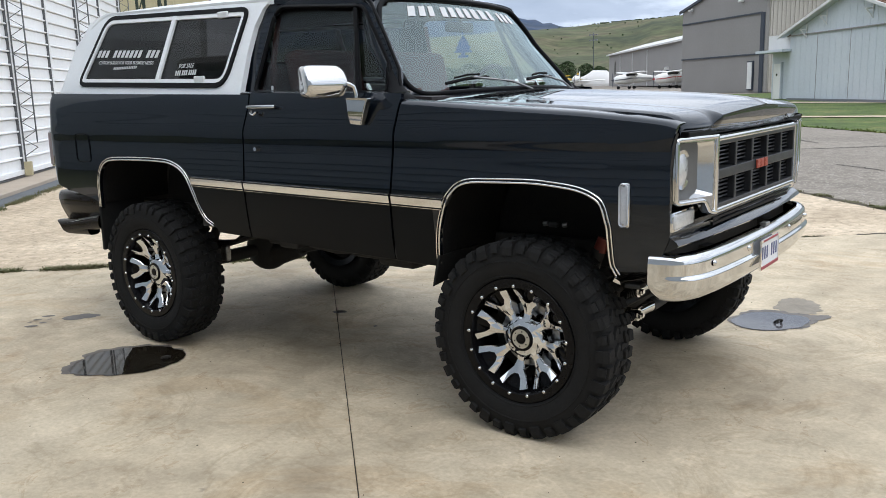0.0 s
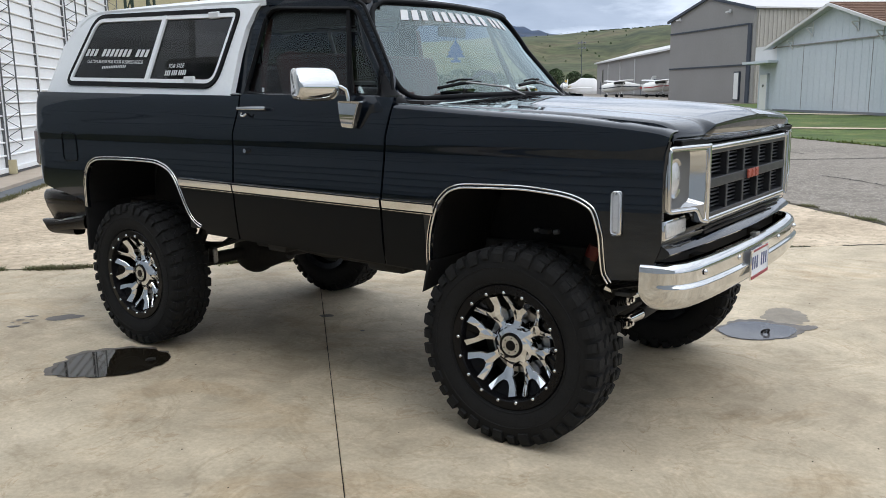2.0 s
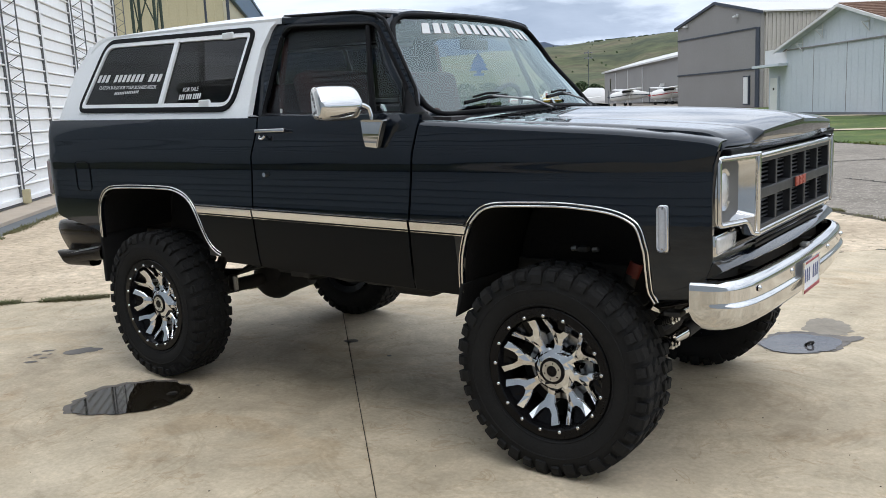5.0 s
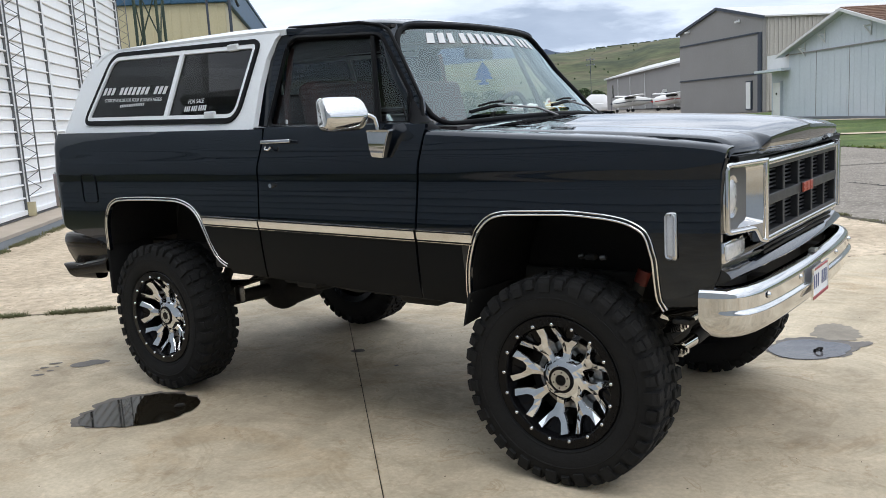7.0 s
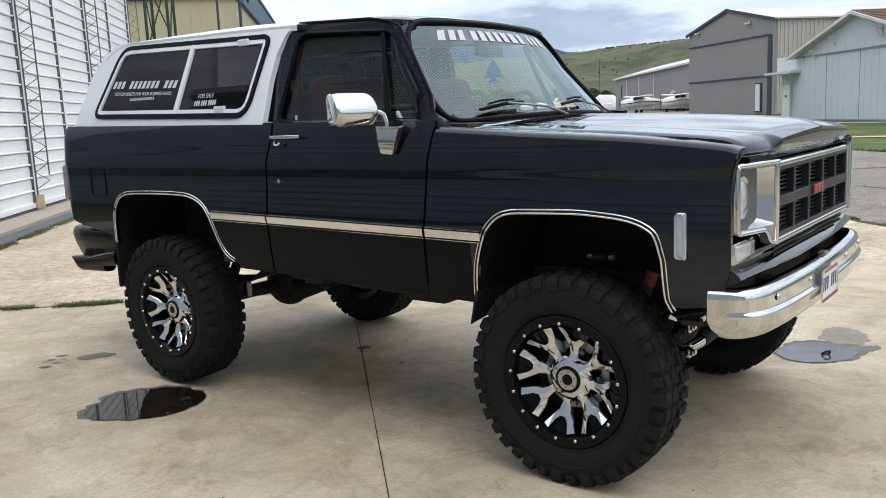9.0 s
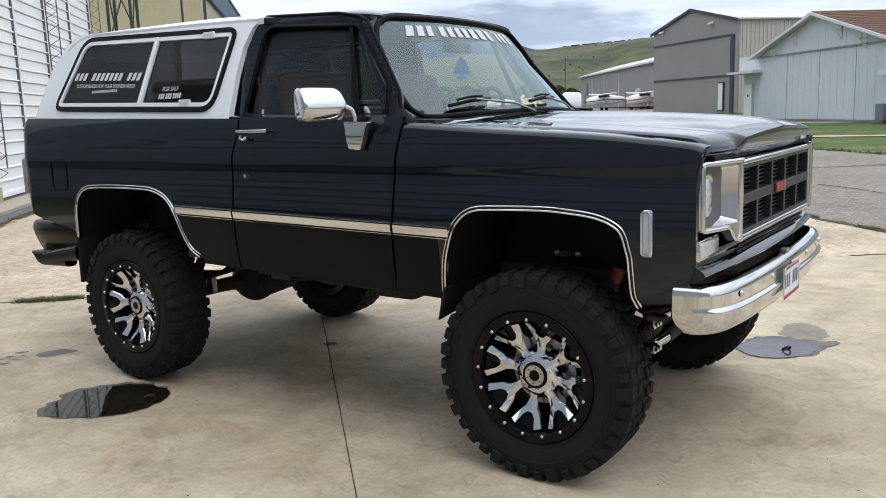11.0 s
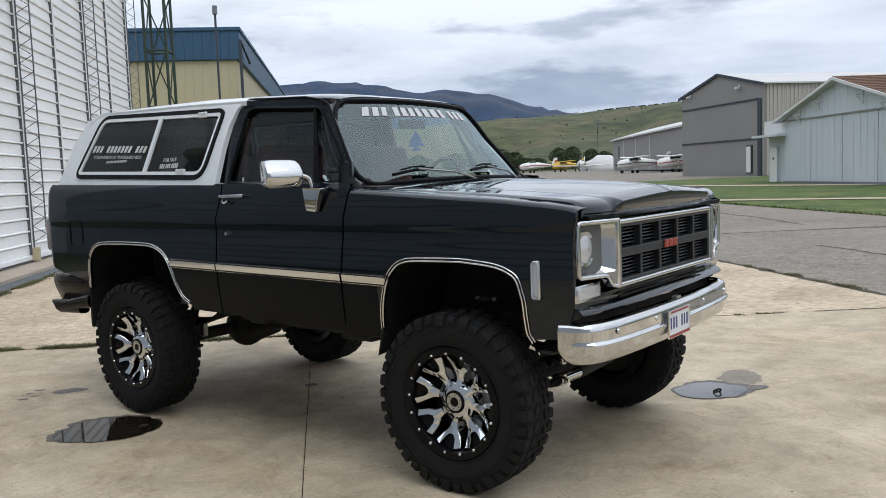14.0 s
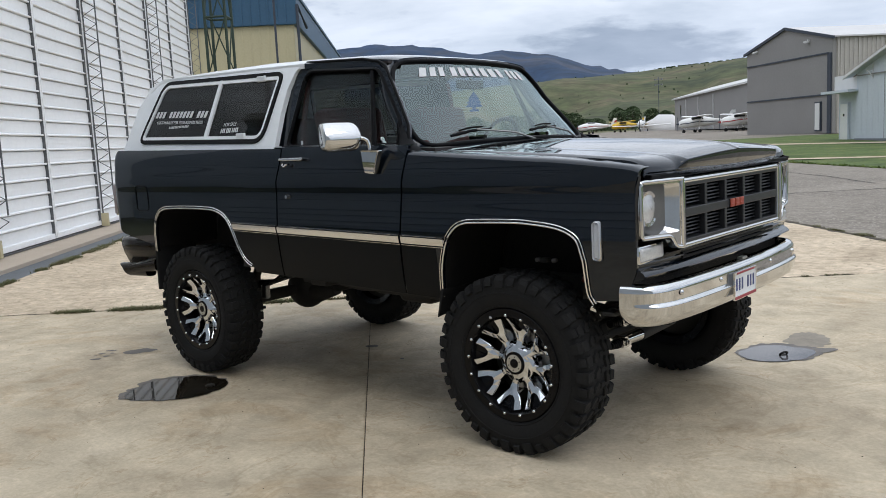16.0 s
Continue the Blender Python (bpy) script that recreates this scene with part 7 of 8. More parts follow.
# emblem: three plain red blocks with cut-outs
em = part("emblem", box(bmesh.new(), GX - 0.003, GX + 0.003, -0.084, 0.084, 1.140, 1.182, 0.002), "grille", truck)
for y in (-0.083, -0.026, 0.031):
    bm = bmesh.new()
    box(bm, GX + 0.002, GX + 0.009, y, y + 0.050, 1.141, 1.181, 0.0015, 1)
    box(bm, GX + 0.008, GX + 0.0105, y + 0.008, y + 0.042, 1.165, 1.175, 0.001, 1)
    box(bm, GX + 0.008, GX + 0.0105, y + 0.008, y + 0.042, 1.147, 1.157, 0.001, 1)
    part("emblem_block", bm, "red", em, "red enamel emblem block")
for sgn in (-1, 1):
    # lamp bezel: flat frame, deep bowl and a flared inner wall
    bz = bmesh.new()
    o_ = rounded([(sgn * 0.60, 1.003), (sgn * 0.655, 1.012), (sgn * 0.69, 1.062), (sgn * 0.885, 1.066), (sgn * 0.890, 1.325), (sgn * 0.60, 1.325)], [0.004, 0.02, 0.02, 0.025, 0.025, 0.004], 4)
    i_ = rounded([(sgn * 0.622, 1.082), (sgn * 0.868, 1.086), (sgn * 0.873, 1.306), (sgn * 0.622, 1.302)], 0.018, 4)

    def bez(u, v, d):
        a = (abs(u) - 0.60) / 0.29
        return Vector((0.737 - 0.062 * min(1, max(0, a)) - d, u, v))

    panel(bz, o_, [i_], bez, 0.03)
    bzo = soften(part("lamp_bezel", bz, "chrome", truck, "square chrome headlamp bezel"), 0.008, 4)
    bm = bmesh.new()
    c0 = (sgn * 0.785, 1.197)
    fl_ = rounded([(sgn * 0.660, 1.100), (sgn * 0.862, 1.100), (sgn * 0.866, 1.296), (sgn * 0.660, 1.294)], 0.018, 4)
    r0 = [bez(u, v, 0.003) for u, v in i_]
    r1 = [Vector((0.676 - 0.17 * (abs(u) - 0.660), u, v)) for u, v in fl_]
    loft(bm, [r0, r1], True)
    part("bezel_bowl", bm, "chrome", bzo, smooth=25)
    bm = bmesh.new()
    panel(bm, inset(fl_, -0.004), [], lambda u, v, d: Vector((0.677 - 0.17 * (abs(u) - 0.660) - d, u, v)), 0.004)
    part("bezel_floor", bm, "satin", bzo, "satin grey bezel floor")
    bm = bmesh.new()
    tube(bm, [bez(u, v, -0.001) for u, v in inset(o_, 0.008)], 0.010, 8, True)
    part("bezel_rim", bm, "chrome", bzo, smooth=60)
    bm = bmesh.new()
    prof = [(0.004, 0.0), (0.035, 0.004), (0.06, 0.011), (0.072, 0.018), (0.079, 0.024), (0.086, 0.024), (0.086, 0.045)]
    rr = [[Vector((0.676 - y, c0[0] + r * math.cos(k * math.pi / 20), c0[1] + r * math.sin(k * math.pi / 20))) for k in range(40)] for r, y in prof]
    loft(bm, rr[4:], True)
    hl = part("headlamp", bm, "chrome", truck, "round sealed-beam headlamp", smooth=40)
    bm = bmesh.new()
    loft(bm, rr[:5], True)
    part("headlamp_lens", bm, "lens", hl, "fluted clear headlamp lens", smooth=60)
    bm = bmesh.new()
    loft(bm, [[Vector((0.658 + 0.008 * (r / 0.078) ** 2, c0[0] + r * math.cos(k * math.pi / 20), c0[1] + r * math.sin(k * math.pi / 20))) for k in range(40)] for r in (0.003, 0.03, 0.055, 0.078)], True)
    part("headlamp_reflector", bm, "reflector", hl, smooth=60)
    bm = bmesh.new()
    cyl(bm, (0.658, c0[0], c0[1]), (0.667, c0[0], c0[1]), 0.010, 0.008, 14)
    part("headlamp_bulb", bm, "reflector", hl)
    # turn lamp
    bm = bmesh.new()
    box(bm, 0.63, 0.672, sgn * 0.665, sgn * 0.893, 0.962, 1.042, 0.008, 2)
    tn = part("turn_lamp", bm, "chrome", truck, "clear front turn lamp", smooth=40)
    bm = bmesh.new()
    box(bm, 0.65, 0.680, sgn * 0.675, sgn * 0.884, 0.971, 1.034, 0.01, 3)
    part("turn_lens", bm, "lens", tn, smooth=40)
    # fender nose return
    bm = bmesh.new()
    ring = []
    for z in (0.80, 0.94, 1.06, 1.2, 1.30, 1.345):
        x = interp(z, ((0.80, 0.585), (0.94, 0.645), (1.28, 0.664), (1.345, 0.682), (1.39, 0.684)))
        ring.append([Vector((x, sgn * sidey(x, z), z)), Vector((x + 0.006, sgn * (sidey(x, z) - 0.012), z)), Vector((x - 0.004, sgn * (sidey(x, z) - 0.03), z)), Vector((x - 0.05, sgn * (sidey(x, z) - 0.03), z)), Vector((x - 0.05, sgn * (sidey(x, z) - 0.012), z))])
    loft(bm, ring, True, True)
    part("fender_nose", bm, "paint", truck, smooth=40)
    bm = bmesh.new()
    box(bm, 0.55, 0.655, sgn * 0.80, sgn * 0.885, 1.31, 1.372, 0.012, 3)
    part("header_corner", bm, "paint", truck, smooth=40)
bm = bmesh.new()
box(bm, 0.60, 0.70, -0.82, 0.82, 1.322, 1.346, 0.006)
part("header_panel", bm, "seal", truck)
# valance below the grille
bm = bmesh.new()
prof = ((0.64, 1.0), (0.70, 0.985), (0.712, 0.965), (0.705, 0.945), (0.735, 0.925), (0.742, 0.912), (0.73, 0.90), (0.66, 0.87), (0.62, 0.84))
loft(bm, [[(x - 0.05 * (abs(y) / 0.9) ** 2, y, z) for x, z in prof] + [(0.60, y, 0.84), (0.60, y, 1.0)] for y in (-0.885, -0.8, -0.6, -0.3, 0, 0.3, 0.6, 0.8, 0.885)], True, True)
part("front_valance", bm, "paint", truck, smooth=40)
for z in (0.955, 0.975):
    bm = bmesh.new()
    box(bm, 0.702, 0.715, -0.56, 0.56, z - 0.006, z + 0.006, 0.002)
    part("valance_slot", bm, "seal", truck)

# bumper
# profile: distance behind the face, height, share that belongs to the raised ledge
BP = ((-0.055, 0.872, 0), (-0.036, 0.872, 0), (-0.024, 0.870, 0), (-0.013, 0.864, 0), (-0.006, 0.856, 0), (-0.002, 0.847, 0), (0, 0.838, 0), (0, 0.836, 0), (0, 0.815, 0), (0, 0.793, 0), (0, 0.791, 0),
      (0, 0.787, 0.15), (0, 0.782, 0.6), (0, 0.778, 0.92), (0, 0.774, 1), (0, 0.771, 1), (0, 0.768, 0.94), (0, 0.765, 0.85), (-0.002, 0.740, 0.5), (-0.006, 0.716, 0.2), (-0.010, 0.704, 0), (-0.016, 0.694, 0), (-0.026, 0.687, 0), (-0.042, 0.684, 0))
SPINE = ((0.0, 0.801), (0.15, 0.800), (0.30, 0.797), (0.45, 0.791), (0.58, 0.783), (0.68, 0.773), (0.75, 0.762), (0.80, 0.748), (0.84, 0.730), (0.870, 0.706), (0.890, 0.678), (0.901, 0.648), (0.906, 0.618), (0.908, 0.595), (0.909, 0.580))


def spine_rows():
    """Points along the face of the bumper with the outward turn at each."""
    half = [Vector((x, y)) for y, x in SPINE]
    rows = []
    for k, p in enumerate(half):
        a, b = half[max(0, k - 1)], half[min(len(half) - 1, k + 1)]
        d = (b - a).normalized()
        rows.append((p, Vector((d.y, -d.x)) if k else Vector((1, 0))))
    return [(Vector((p.x, -p.y)), Vector((n.x, -n.y))) for p, n in rows[:0:-1]] + rows


bm = bmesh.new()
rings = []
for p, n_ in spine_rows():
    fade = min(1.0, max(0.0, (0.898 - abs(p.y)) / 0.05))
    q = min(1.0, max(0.0, (0.655 - p.x) / 0.075))
    low = 0.684 + 0.062 * (1 - math.sqrt(1 - q * q * 0.97))
    ring = []
    for d, z, k in BP:
        o2 = p + n_ * (d + 0.013 * k * fade)
        ring.append(Vector((o2.x, o2.y, z if z > 0.77 else max(z, low + (z - 0.684) * 0.35))))
    back = [v - Vector((n_.x, n_.y, 0)) * 0.006 for v in ring]
    rings.append(ring + back[::-1])
loft(bm, rings, True, True)
bumper = part("front_bumper", bm, "chrome", truck, "wide chrome front bumper with a raised rib", smooth=45)
for y in (-0.70, -0.33, 0.30, 0.70):
    bm = bmesh.new()
    lathe(bm, [(0.013, 0), (0.012, 0.004), (0.008, 0.008), (0.001, 0.010)], 14)
    o = part("bumper_bolt", bm, "bolt", bumper, smooth=60)
    o.matrix_basis = pose(0.7995 - 0.057 * (y * y), y, 0.822, 0, 0, -90)
for y in (-0.42, 0.42):
    part("bumper_bracket", box(bmesh.new(), 0.50, 0.735, y - 0.04, y + 0.04, 0.76, 0.84), "under", bumper)
pl = part("number_plate", box(bmesh.new(), 0.808, 0.812, -0.155, 0.135, 0.690, 0.836, 0.002), "plate", truck, "white number plate in a red frame")
bm = bmesh.new()
panel(bm, [(-0.162, 0.684), (0.142, 0.684), (0.142, 0.844), (-0.162, 0.844)], [[(-0.154, 0.706), (0.134, 0.706), (0.134, 0.829), (-0.154, 0.829)]], lambda u, v, d: Vector((0.817 - d, u, v)), 0.007)
fr_ = part("plate_frame", bm, "trim", pl, "bright plate frame")
for z0, z1 in ((0.687, 0.704), (0.831, 0.842)):
    part("frame_band", box(bmesh.new(), 0.816, 0.8185, -0.13 if z0 > 0.8 else -0.155, 0.11 if z0 > 0.8 else 0.135, z0, z1, 0.001, 1), "plate_red", fr_, "red printed band")
for k, y in enumerate((-0.132, -0.094, -0.056, 0.022, 0.060, 0.098)):
    bm = bmesh.new()
    box(bm, 0.811, 0.8135, y, y + 0.018, 0.736, 0.804)
    part("plate_bar", bm, "plate_blue", pl)
pl.matrix_basis = Matrix.Translation((0.004, -0.086, 0.1197)) @ Matrix.Diagonal((1, 0.9, 0.85, 1))
bm = bmesh.new()
box(bm, 0.75, 0.78, -0.03, 0.03, 0.872, 0.886, 0.003)
part("plate_clip", bm, "steel", bumper)

# rear bumper and step
bm = bmesh.new()
path = [(-3.21, 0.90), (-3.40, 0.915), (-3.60, 0.920), (-3.73, 0.912), (-3.81, 0.87), (-3.85, 0.80), (-3.865, 0.70), (-3.87, 0.35), (-3.87, 0)]
path = path + [(x, -y) for x, y in path[::-1][1:]]
rings = []
for x, y in path:
    k = min(1.0, max(0.0, (-3.22 - x) / 0.5))
    nx, ny = (-(1 - abs(y) / 0.95) ** 0.3 if abs(y) < 0.94 else 0, math.copysign(1, y) if abs(y) > 0.8 else 0)
    ln = math.hypot(nx, ny) or 1
    nx, ny = nx / ln, ny / ln
    rings.append([Vector((x + nx * d, y + ny * d, z)) for d, z in ((-0.04, 0.915), (0.006, 0.91), (0.020, 0.89), (0.024, 0.86), (0.010, 0.80), (-0.018, 0.73), (-0.050, 0.675), (-0.12, 0.655))])
loft(bm, rings, False)
part("rear_bumper", bm, "darkmetal", truck, "dark rounded wrap-round rear bumper", smooth=50)
for sgn in (-1, 1):
    if sgn < 0:
        bm = bmesh.new()
        rings = []
        for x, k in ((-3.21, 0.0), (-3.40, 0.0), (-3.60, 1.0)):
            rings.append([Vector((x - 0.16 * k * (0.5 + 0.5 * math.sin(a)), -0.925 + 0.048 * math.copysign(abs(math.cos(a)) ** 0.6, math.cos(a)), 0.735 + (x + 3.22) * 0.165 + 0.045 * math.copysign(abs(math.sin(a)) ** 0.6, math.sin(a)))) for a in [q * math.pi / 14 for q in range(28)]])
        inner = [[Vector((p.x + 0.002, -0.925 + (p.y + 0.925) * 0.92, p.z)) for p in rings[-1]], [Vector((-3.35, -0.925 + (p.y + 0.925) * 0.9, p.z + 0.01)) for p in rings[-1]]]
        loft(bm, rings + inner, True)
        tip = part("exhaust_tip", bm, "darkmetal", truck, "angle-cut dark gloss exhaust tip", smooth=50)
        # bright strip puts the reflected sky onto the top of the dark tip
        bm = bmesh.new()
        loft(bm, [[Vector((x, -0.925 + q, 0.735 + (x + 3.22) * 0.165 + h)) for q, h in ((-0.046, 0.036), (-0.030, 0.0475), (0.030, 0.0475), (0.046, 0.036))] for x in (-3.225, -3.45, -3.66)], False)
        part("tip_shine", bm, "satinchrome", tip, "bright strip imitating sky shine on the exhaust tip", smooth=60)
    bm = bmesh.new()
    box(bm, -3.225, -3.20, sgn * 0.62, sgn * 0.95, 0.55, 0.95, 0.006)
    part("rear_mud_flap", bm, "rubber", truck)
    bm = bmesh.new()
    loft(bm, [[(-0.425, sgn * 0.95, 0.78), (-0.41, sgn * 0.95, 0.78), (-0.41, sgn * 0.62, 0.78), (-0.425, sgn * 0.62, 0.78)],
              [(-0.455, sgn * 0.955, 0.63), (-0.445, sgn * 0.955, 0.635), (-0.445, sgn * 0.70, 0.66), (-0.455, sgn * 0.70, 0.655)]], True, True)
    part("front_mud_flap", bm, "rubber", truck)

# ---- cabin ----
bm = bmesh.new()
prof = ((-0.50, 1.50), (-0.62, 1.505), (-0.72, 1.49), (-0.78, 1.44), (-0.78, 1.30), (-0.72, 1.20), (-0.50, 1.20))
loft(bm, [[(x, y, z) for x, z in prof] for y in (-0.86, 0.86)], True, True)
part("dashboard", bm, "dash", truck, smooth=40)
bm = bmesh.new()
tube(bm, [(-1.01 + 0.12 * math.sin(a) * 0.45, 0.36 + 0.19 * math.cos(a), 1.488 + 0.17 * math.sin(a)) for a in [k * math.pi / 16 for k in range(32)]], 0.014, 8, True)
tube(bm, [(-1.01, 0.17, 1.49), (-0.98, 0.36, 1.47), (-1.01, 0.55, 1.49)], 0.012, 6)
tube(bm, [(-0.98, 0.36, 1.47), (-0.74, 0.36, 1.38)], 0.025, 8)
part("steering_wheel", bm, "dash", truck, smooth=60)
for y in (-0.42, 0.42):
    bm = bmesh.new()
    box(bm, -1.52, -0.98, y - 0.27, y + 0.27, 1.0, 1.22, 0.05, 3)
    st_ = part("seat_cushion", bm, "interior", truck, "red-brown bucket seat", smooth=40)
    bm = bmesh.new()
    box(bm, -0.07, 0.07, -0.26, 0.26, 0, 0.60, 0.05, 3, Matrix.Translation((-1.50, y, 1.18)) @ Matrix.Rotation(radians(-12), 4, "Y"))
    part("seat_back", bm, "interior", st_, smooth=40)
bm = bmesh.new()
box(bm, -2.55, -2.10, -0.62, 0.62, 1.2, 1.40, 0.05, 3)
box(bm, -2.65, -2.52, -0.62, 0.62, 1.36, 1.75, 0.05, 3)
part("rear_bench", bm, "interior", truck, smooth=40)
for sgn in (-1, 1):
    bm = bmesh.new()
    box(bm, -1.68, -0.70, sgn * 0.80, sgn * 0.83, 0.85, 1.48, 0.01)
    part("door_card", bm, "interior", truck)
    bm = bmesh.new()
    tube(bm, [(-1.70, sgn * 0.66, 1.95), (-1.70, sgn * 0.72, 1.70), (-1.66, sgn * 0.78, 1.45)], 0.02, 6, False, 0.3)
    part("seat_belt", bm, "interior", truck)
bm = bmesh.new()
box(bm, -1.68, -1.0, -0.66, 0.66, 1.985, 2.0)
box(bm, -3.4, -1.72, -0.68, 0.68, 2.02, 2.035)
part("headliner", bm, "dash", truck)
bm = bmesh.new()
box(bm, -0.950, -0.925, -0.14, 0.11, 1.842, 1.898, 0.01)
tube(bm, [(-0.935, -0.01, 1.89), (-0.925, -0.01, 1.945)], 0.01, 6)
part("rear_view_mirror", bm, "dash", truck)
bm = bmesh.new()
tree_out = [(0, 0.0), (0.022, 0.0), (0.022, 0.013), (0.009, 0.013), (0.009, 0.030), (0.042, 0.030), (0.026, 0.056), (0.036, 0.056), (0.020, 0.082), (0.027, 0.082), (0.006, 0.122), (0.0, 0.132)]
tree_out = tree_out + [(-x, z) for x, z in tree_out[::-1][1:]]
panel(bm, tree_out[1:-1], [], lambda u, v, d: Vector((-0.93 + 1.05 * u - 0.5 * d, -0.01 + 0.7 * u + 0.8 * d, 1.705 + 0.92 * v)), 0.003)
tube(bm, [(-0.93, -0.01, 1.83), (-0.955, 0, 1.90)], 0.002, 4)
tagged(obj("air_freshener", bm, "blue"), "blue tree-shaped card hanging from the rear-view mirror", "air freshener")

# ---- chassis ----
for sgn in (-1, 1):
    bm = bmesh.new()
    box(bm, -3.6, 0.60, sgn * 0.40, sgn * 0.47, 0.70, 0.82, 0.008)
    part("frame_rail", bm, "under", truck)
    bm = bmesh.new()
    for k in range(5):
        L = 0.70 - k * 0.08
        tube(bm, [(-2.68 + L * t, sgn * 0.52, 0.535 + 0.12 * t * t + (4 - k) * 0.014) for t in (-1, -0.8, -0.6, -0.4, -0.2, 0, 0.2, 0.4, 0.6, 0.8, 1)], 0.036, 8, False, 0.25)
    part("rear_leaf_spring", bm, "under", truck)
    part("spring_hanger", box(bmesh.new(), -2.04, -1.93, sgn * 0.48, sgn * 0.55, 0.63, 0.80, 0.012), "under", truck)
    bm = bmesh.new()
    box(bm, -2.80, -2.60, sgn * 0.47, sgn * 0.57, 0.475, 0.535, 0.008)
    for dx in (-0.07, 0.07):
        for dy in (0.475, 0.565):
            cyl(bm, (-2.70 + dx, sgn * dy, 0.36), (-2.70 + dx, sgn * dy, 0.64), 0.009, None, 6)
    box(bm, -2.80, -2.60, sgn * 0.46, sgn * 0.58, 0.375, 0.395, 0.004)
    part("spring_plate", bm, "under", truck)
    bm = bmesh.new()
    for k in range(5):
        L = 0.58 - k * 0.08
        tube(bm, [(0.0 + L * t, sgn * 0.52, 0.58 + 0.10 * t * t + (4 - k) * 0.014) for t in (-1, -0.6, -0.2, 0.2, 0.6, 1)], 0.032, 6, False, 0.2)
    part("front_leaf_spring", bm, "under", truck)
    for x, dx in ((0.10, 0.10), (-2.60, 0.15)):
        bm = bmesh.new()
        cyl(bm, (x, sgn * 0.60, 0.48), (x + dx, sgn * 0.56, 0.80), 0.03, None, 12)
        sh = part("shock_absorber", bm, "under", truck, smooth=60)
        bm = bmesh.new()
        cyl(bm, (x + dx, sgn * 0.56, 0.79), (x + dx * 1.2, sgn * 0.55, 0.85), 0.030, None, 12)
        part("shock_boot", bm, "spring", sh, "red shock boot", smooth=60)
    bm = bmesh.new()
    box(bm, 0.0, 0.05, sgn * 0.64, sgn * 0.68, 0.905, 0.930, 0.008)
    bf = part("brake_fitting", bm, "under", truck)
    for x in (-0.03, 0.07):
        bm = bmesh.new()
        cyl(bm, (x, sgn * 0.66, 0.915), (x + 0.025, sgn * 0.66, 0.92), 0.011, None, 8)
        part("pipe_union", bm, "steel", bf)
for x in (0.0, -2.71):
    bm = bmesh.new()
    cyl(bm, (x, -0.75, 0.447), (x, 0.75, 0.447), 0.045, None, 14)
    part("axle_tube", bm, "under", truck, smooth=60)
    bm = bmesh.new()
    dy = 0.18 if x == 0 else 0.03
    bmesh.ops.create_uvsphere(bm, u_segments=18, v_segments=12, radius=0.15 if x == 0 else 0.165)
    bmesh.ops.transform(bm, matrix=Matrix.Translation((x, dy, 0.45)) @ Matrix.Diagonal((1.0, 0.9, 1.0, 1)), verts=bm.verts)
    part("differential", bm, "under", truck, smooth=60)
bm = bmesh.new()
cyl(bm, (-0.1, 0.12, 0.50), (-1.15, 0.05, 0.70), 0.035, None, 12)
cyl(bm, (-2.40, 0.03, 0.47), (-1.45, 0.05, 0.68), 0.04, None, 12)
cyl(bm, (-2.60, 0.03, 0.43), (-2.36, 0.03, 0.47), 0.10, 0.055, 14)
part("drive_shaft", bm, "under", truck, smooth=60)
bm = bmesh.new()
box(bm, -1.75, -0.75, -0.28, 0.30, 0.58, 0.80, 0.06, 3)
box(bm, -1.35, -1.05, -0.35, 0.40, 0.52, 0.70, 0.05, 3)
part("gearbox", bm, "under", truck, smooth=40)
part("crossmember", box(bmesh.new(), -0.70, -0.44, -0.60, -0.45, 0.60, 0.72, 0.02, 2), "under", truck)
part("crossmember", box(bmesh.new(), -1.75, -1.60, -0.72, -0.4, 0.66, 0.72, 0.01), "under", truck)
bm = bmesh.new()
box(bm, -0.45, 0.45, -0.32, 0.32, 0.72, 1.25, 0.08, 3)
part("engine", bm, "under", truck)
part("shock_mount", box(bmesh.new(), -2.40, -2.34, -0.64, -0.60, 0.50, 0.60, 0.012), "steel", truck, "pale steel lower shock mount")
bm = bmesh.new()
tube(bm, [(-1.2, -0.36, 0.64), (-1.6, -0.40, 0.62), (-2.2, -0.36, 0.66), (-2.45, -0.30, 0.80)], 0.04, 10)
part("front_pipe", bm, "under", truck, smooth=60)
part("skid_plate", box(bmesh.new(), -1.55, -0.95, -0.36, 0.10, 0.56, 0.62, 0.03, 2), "under", truck)
bm = bmesh.new()
tube(bm, [(-1.2, 0.38, 0.68), (-2.2, 0.42, 0.68), (-2.5, 0.40, 0.85), (-3.0, 0.42, 0.80), (-3.6, 0.55, 0.78)], 0.035, 10)
part("exhaust_pipe", bm, "steel", truck, smooth=60)
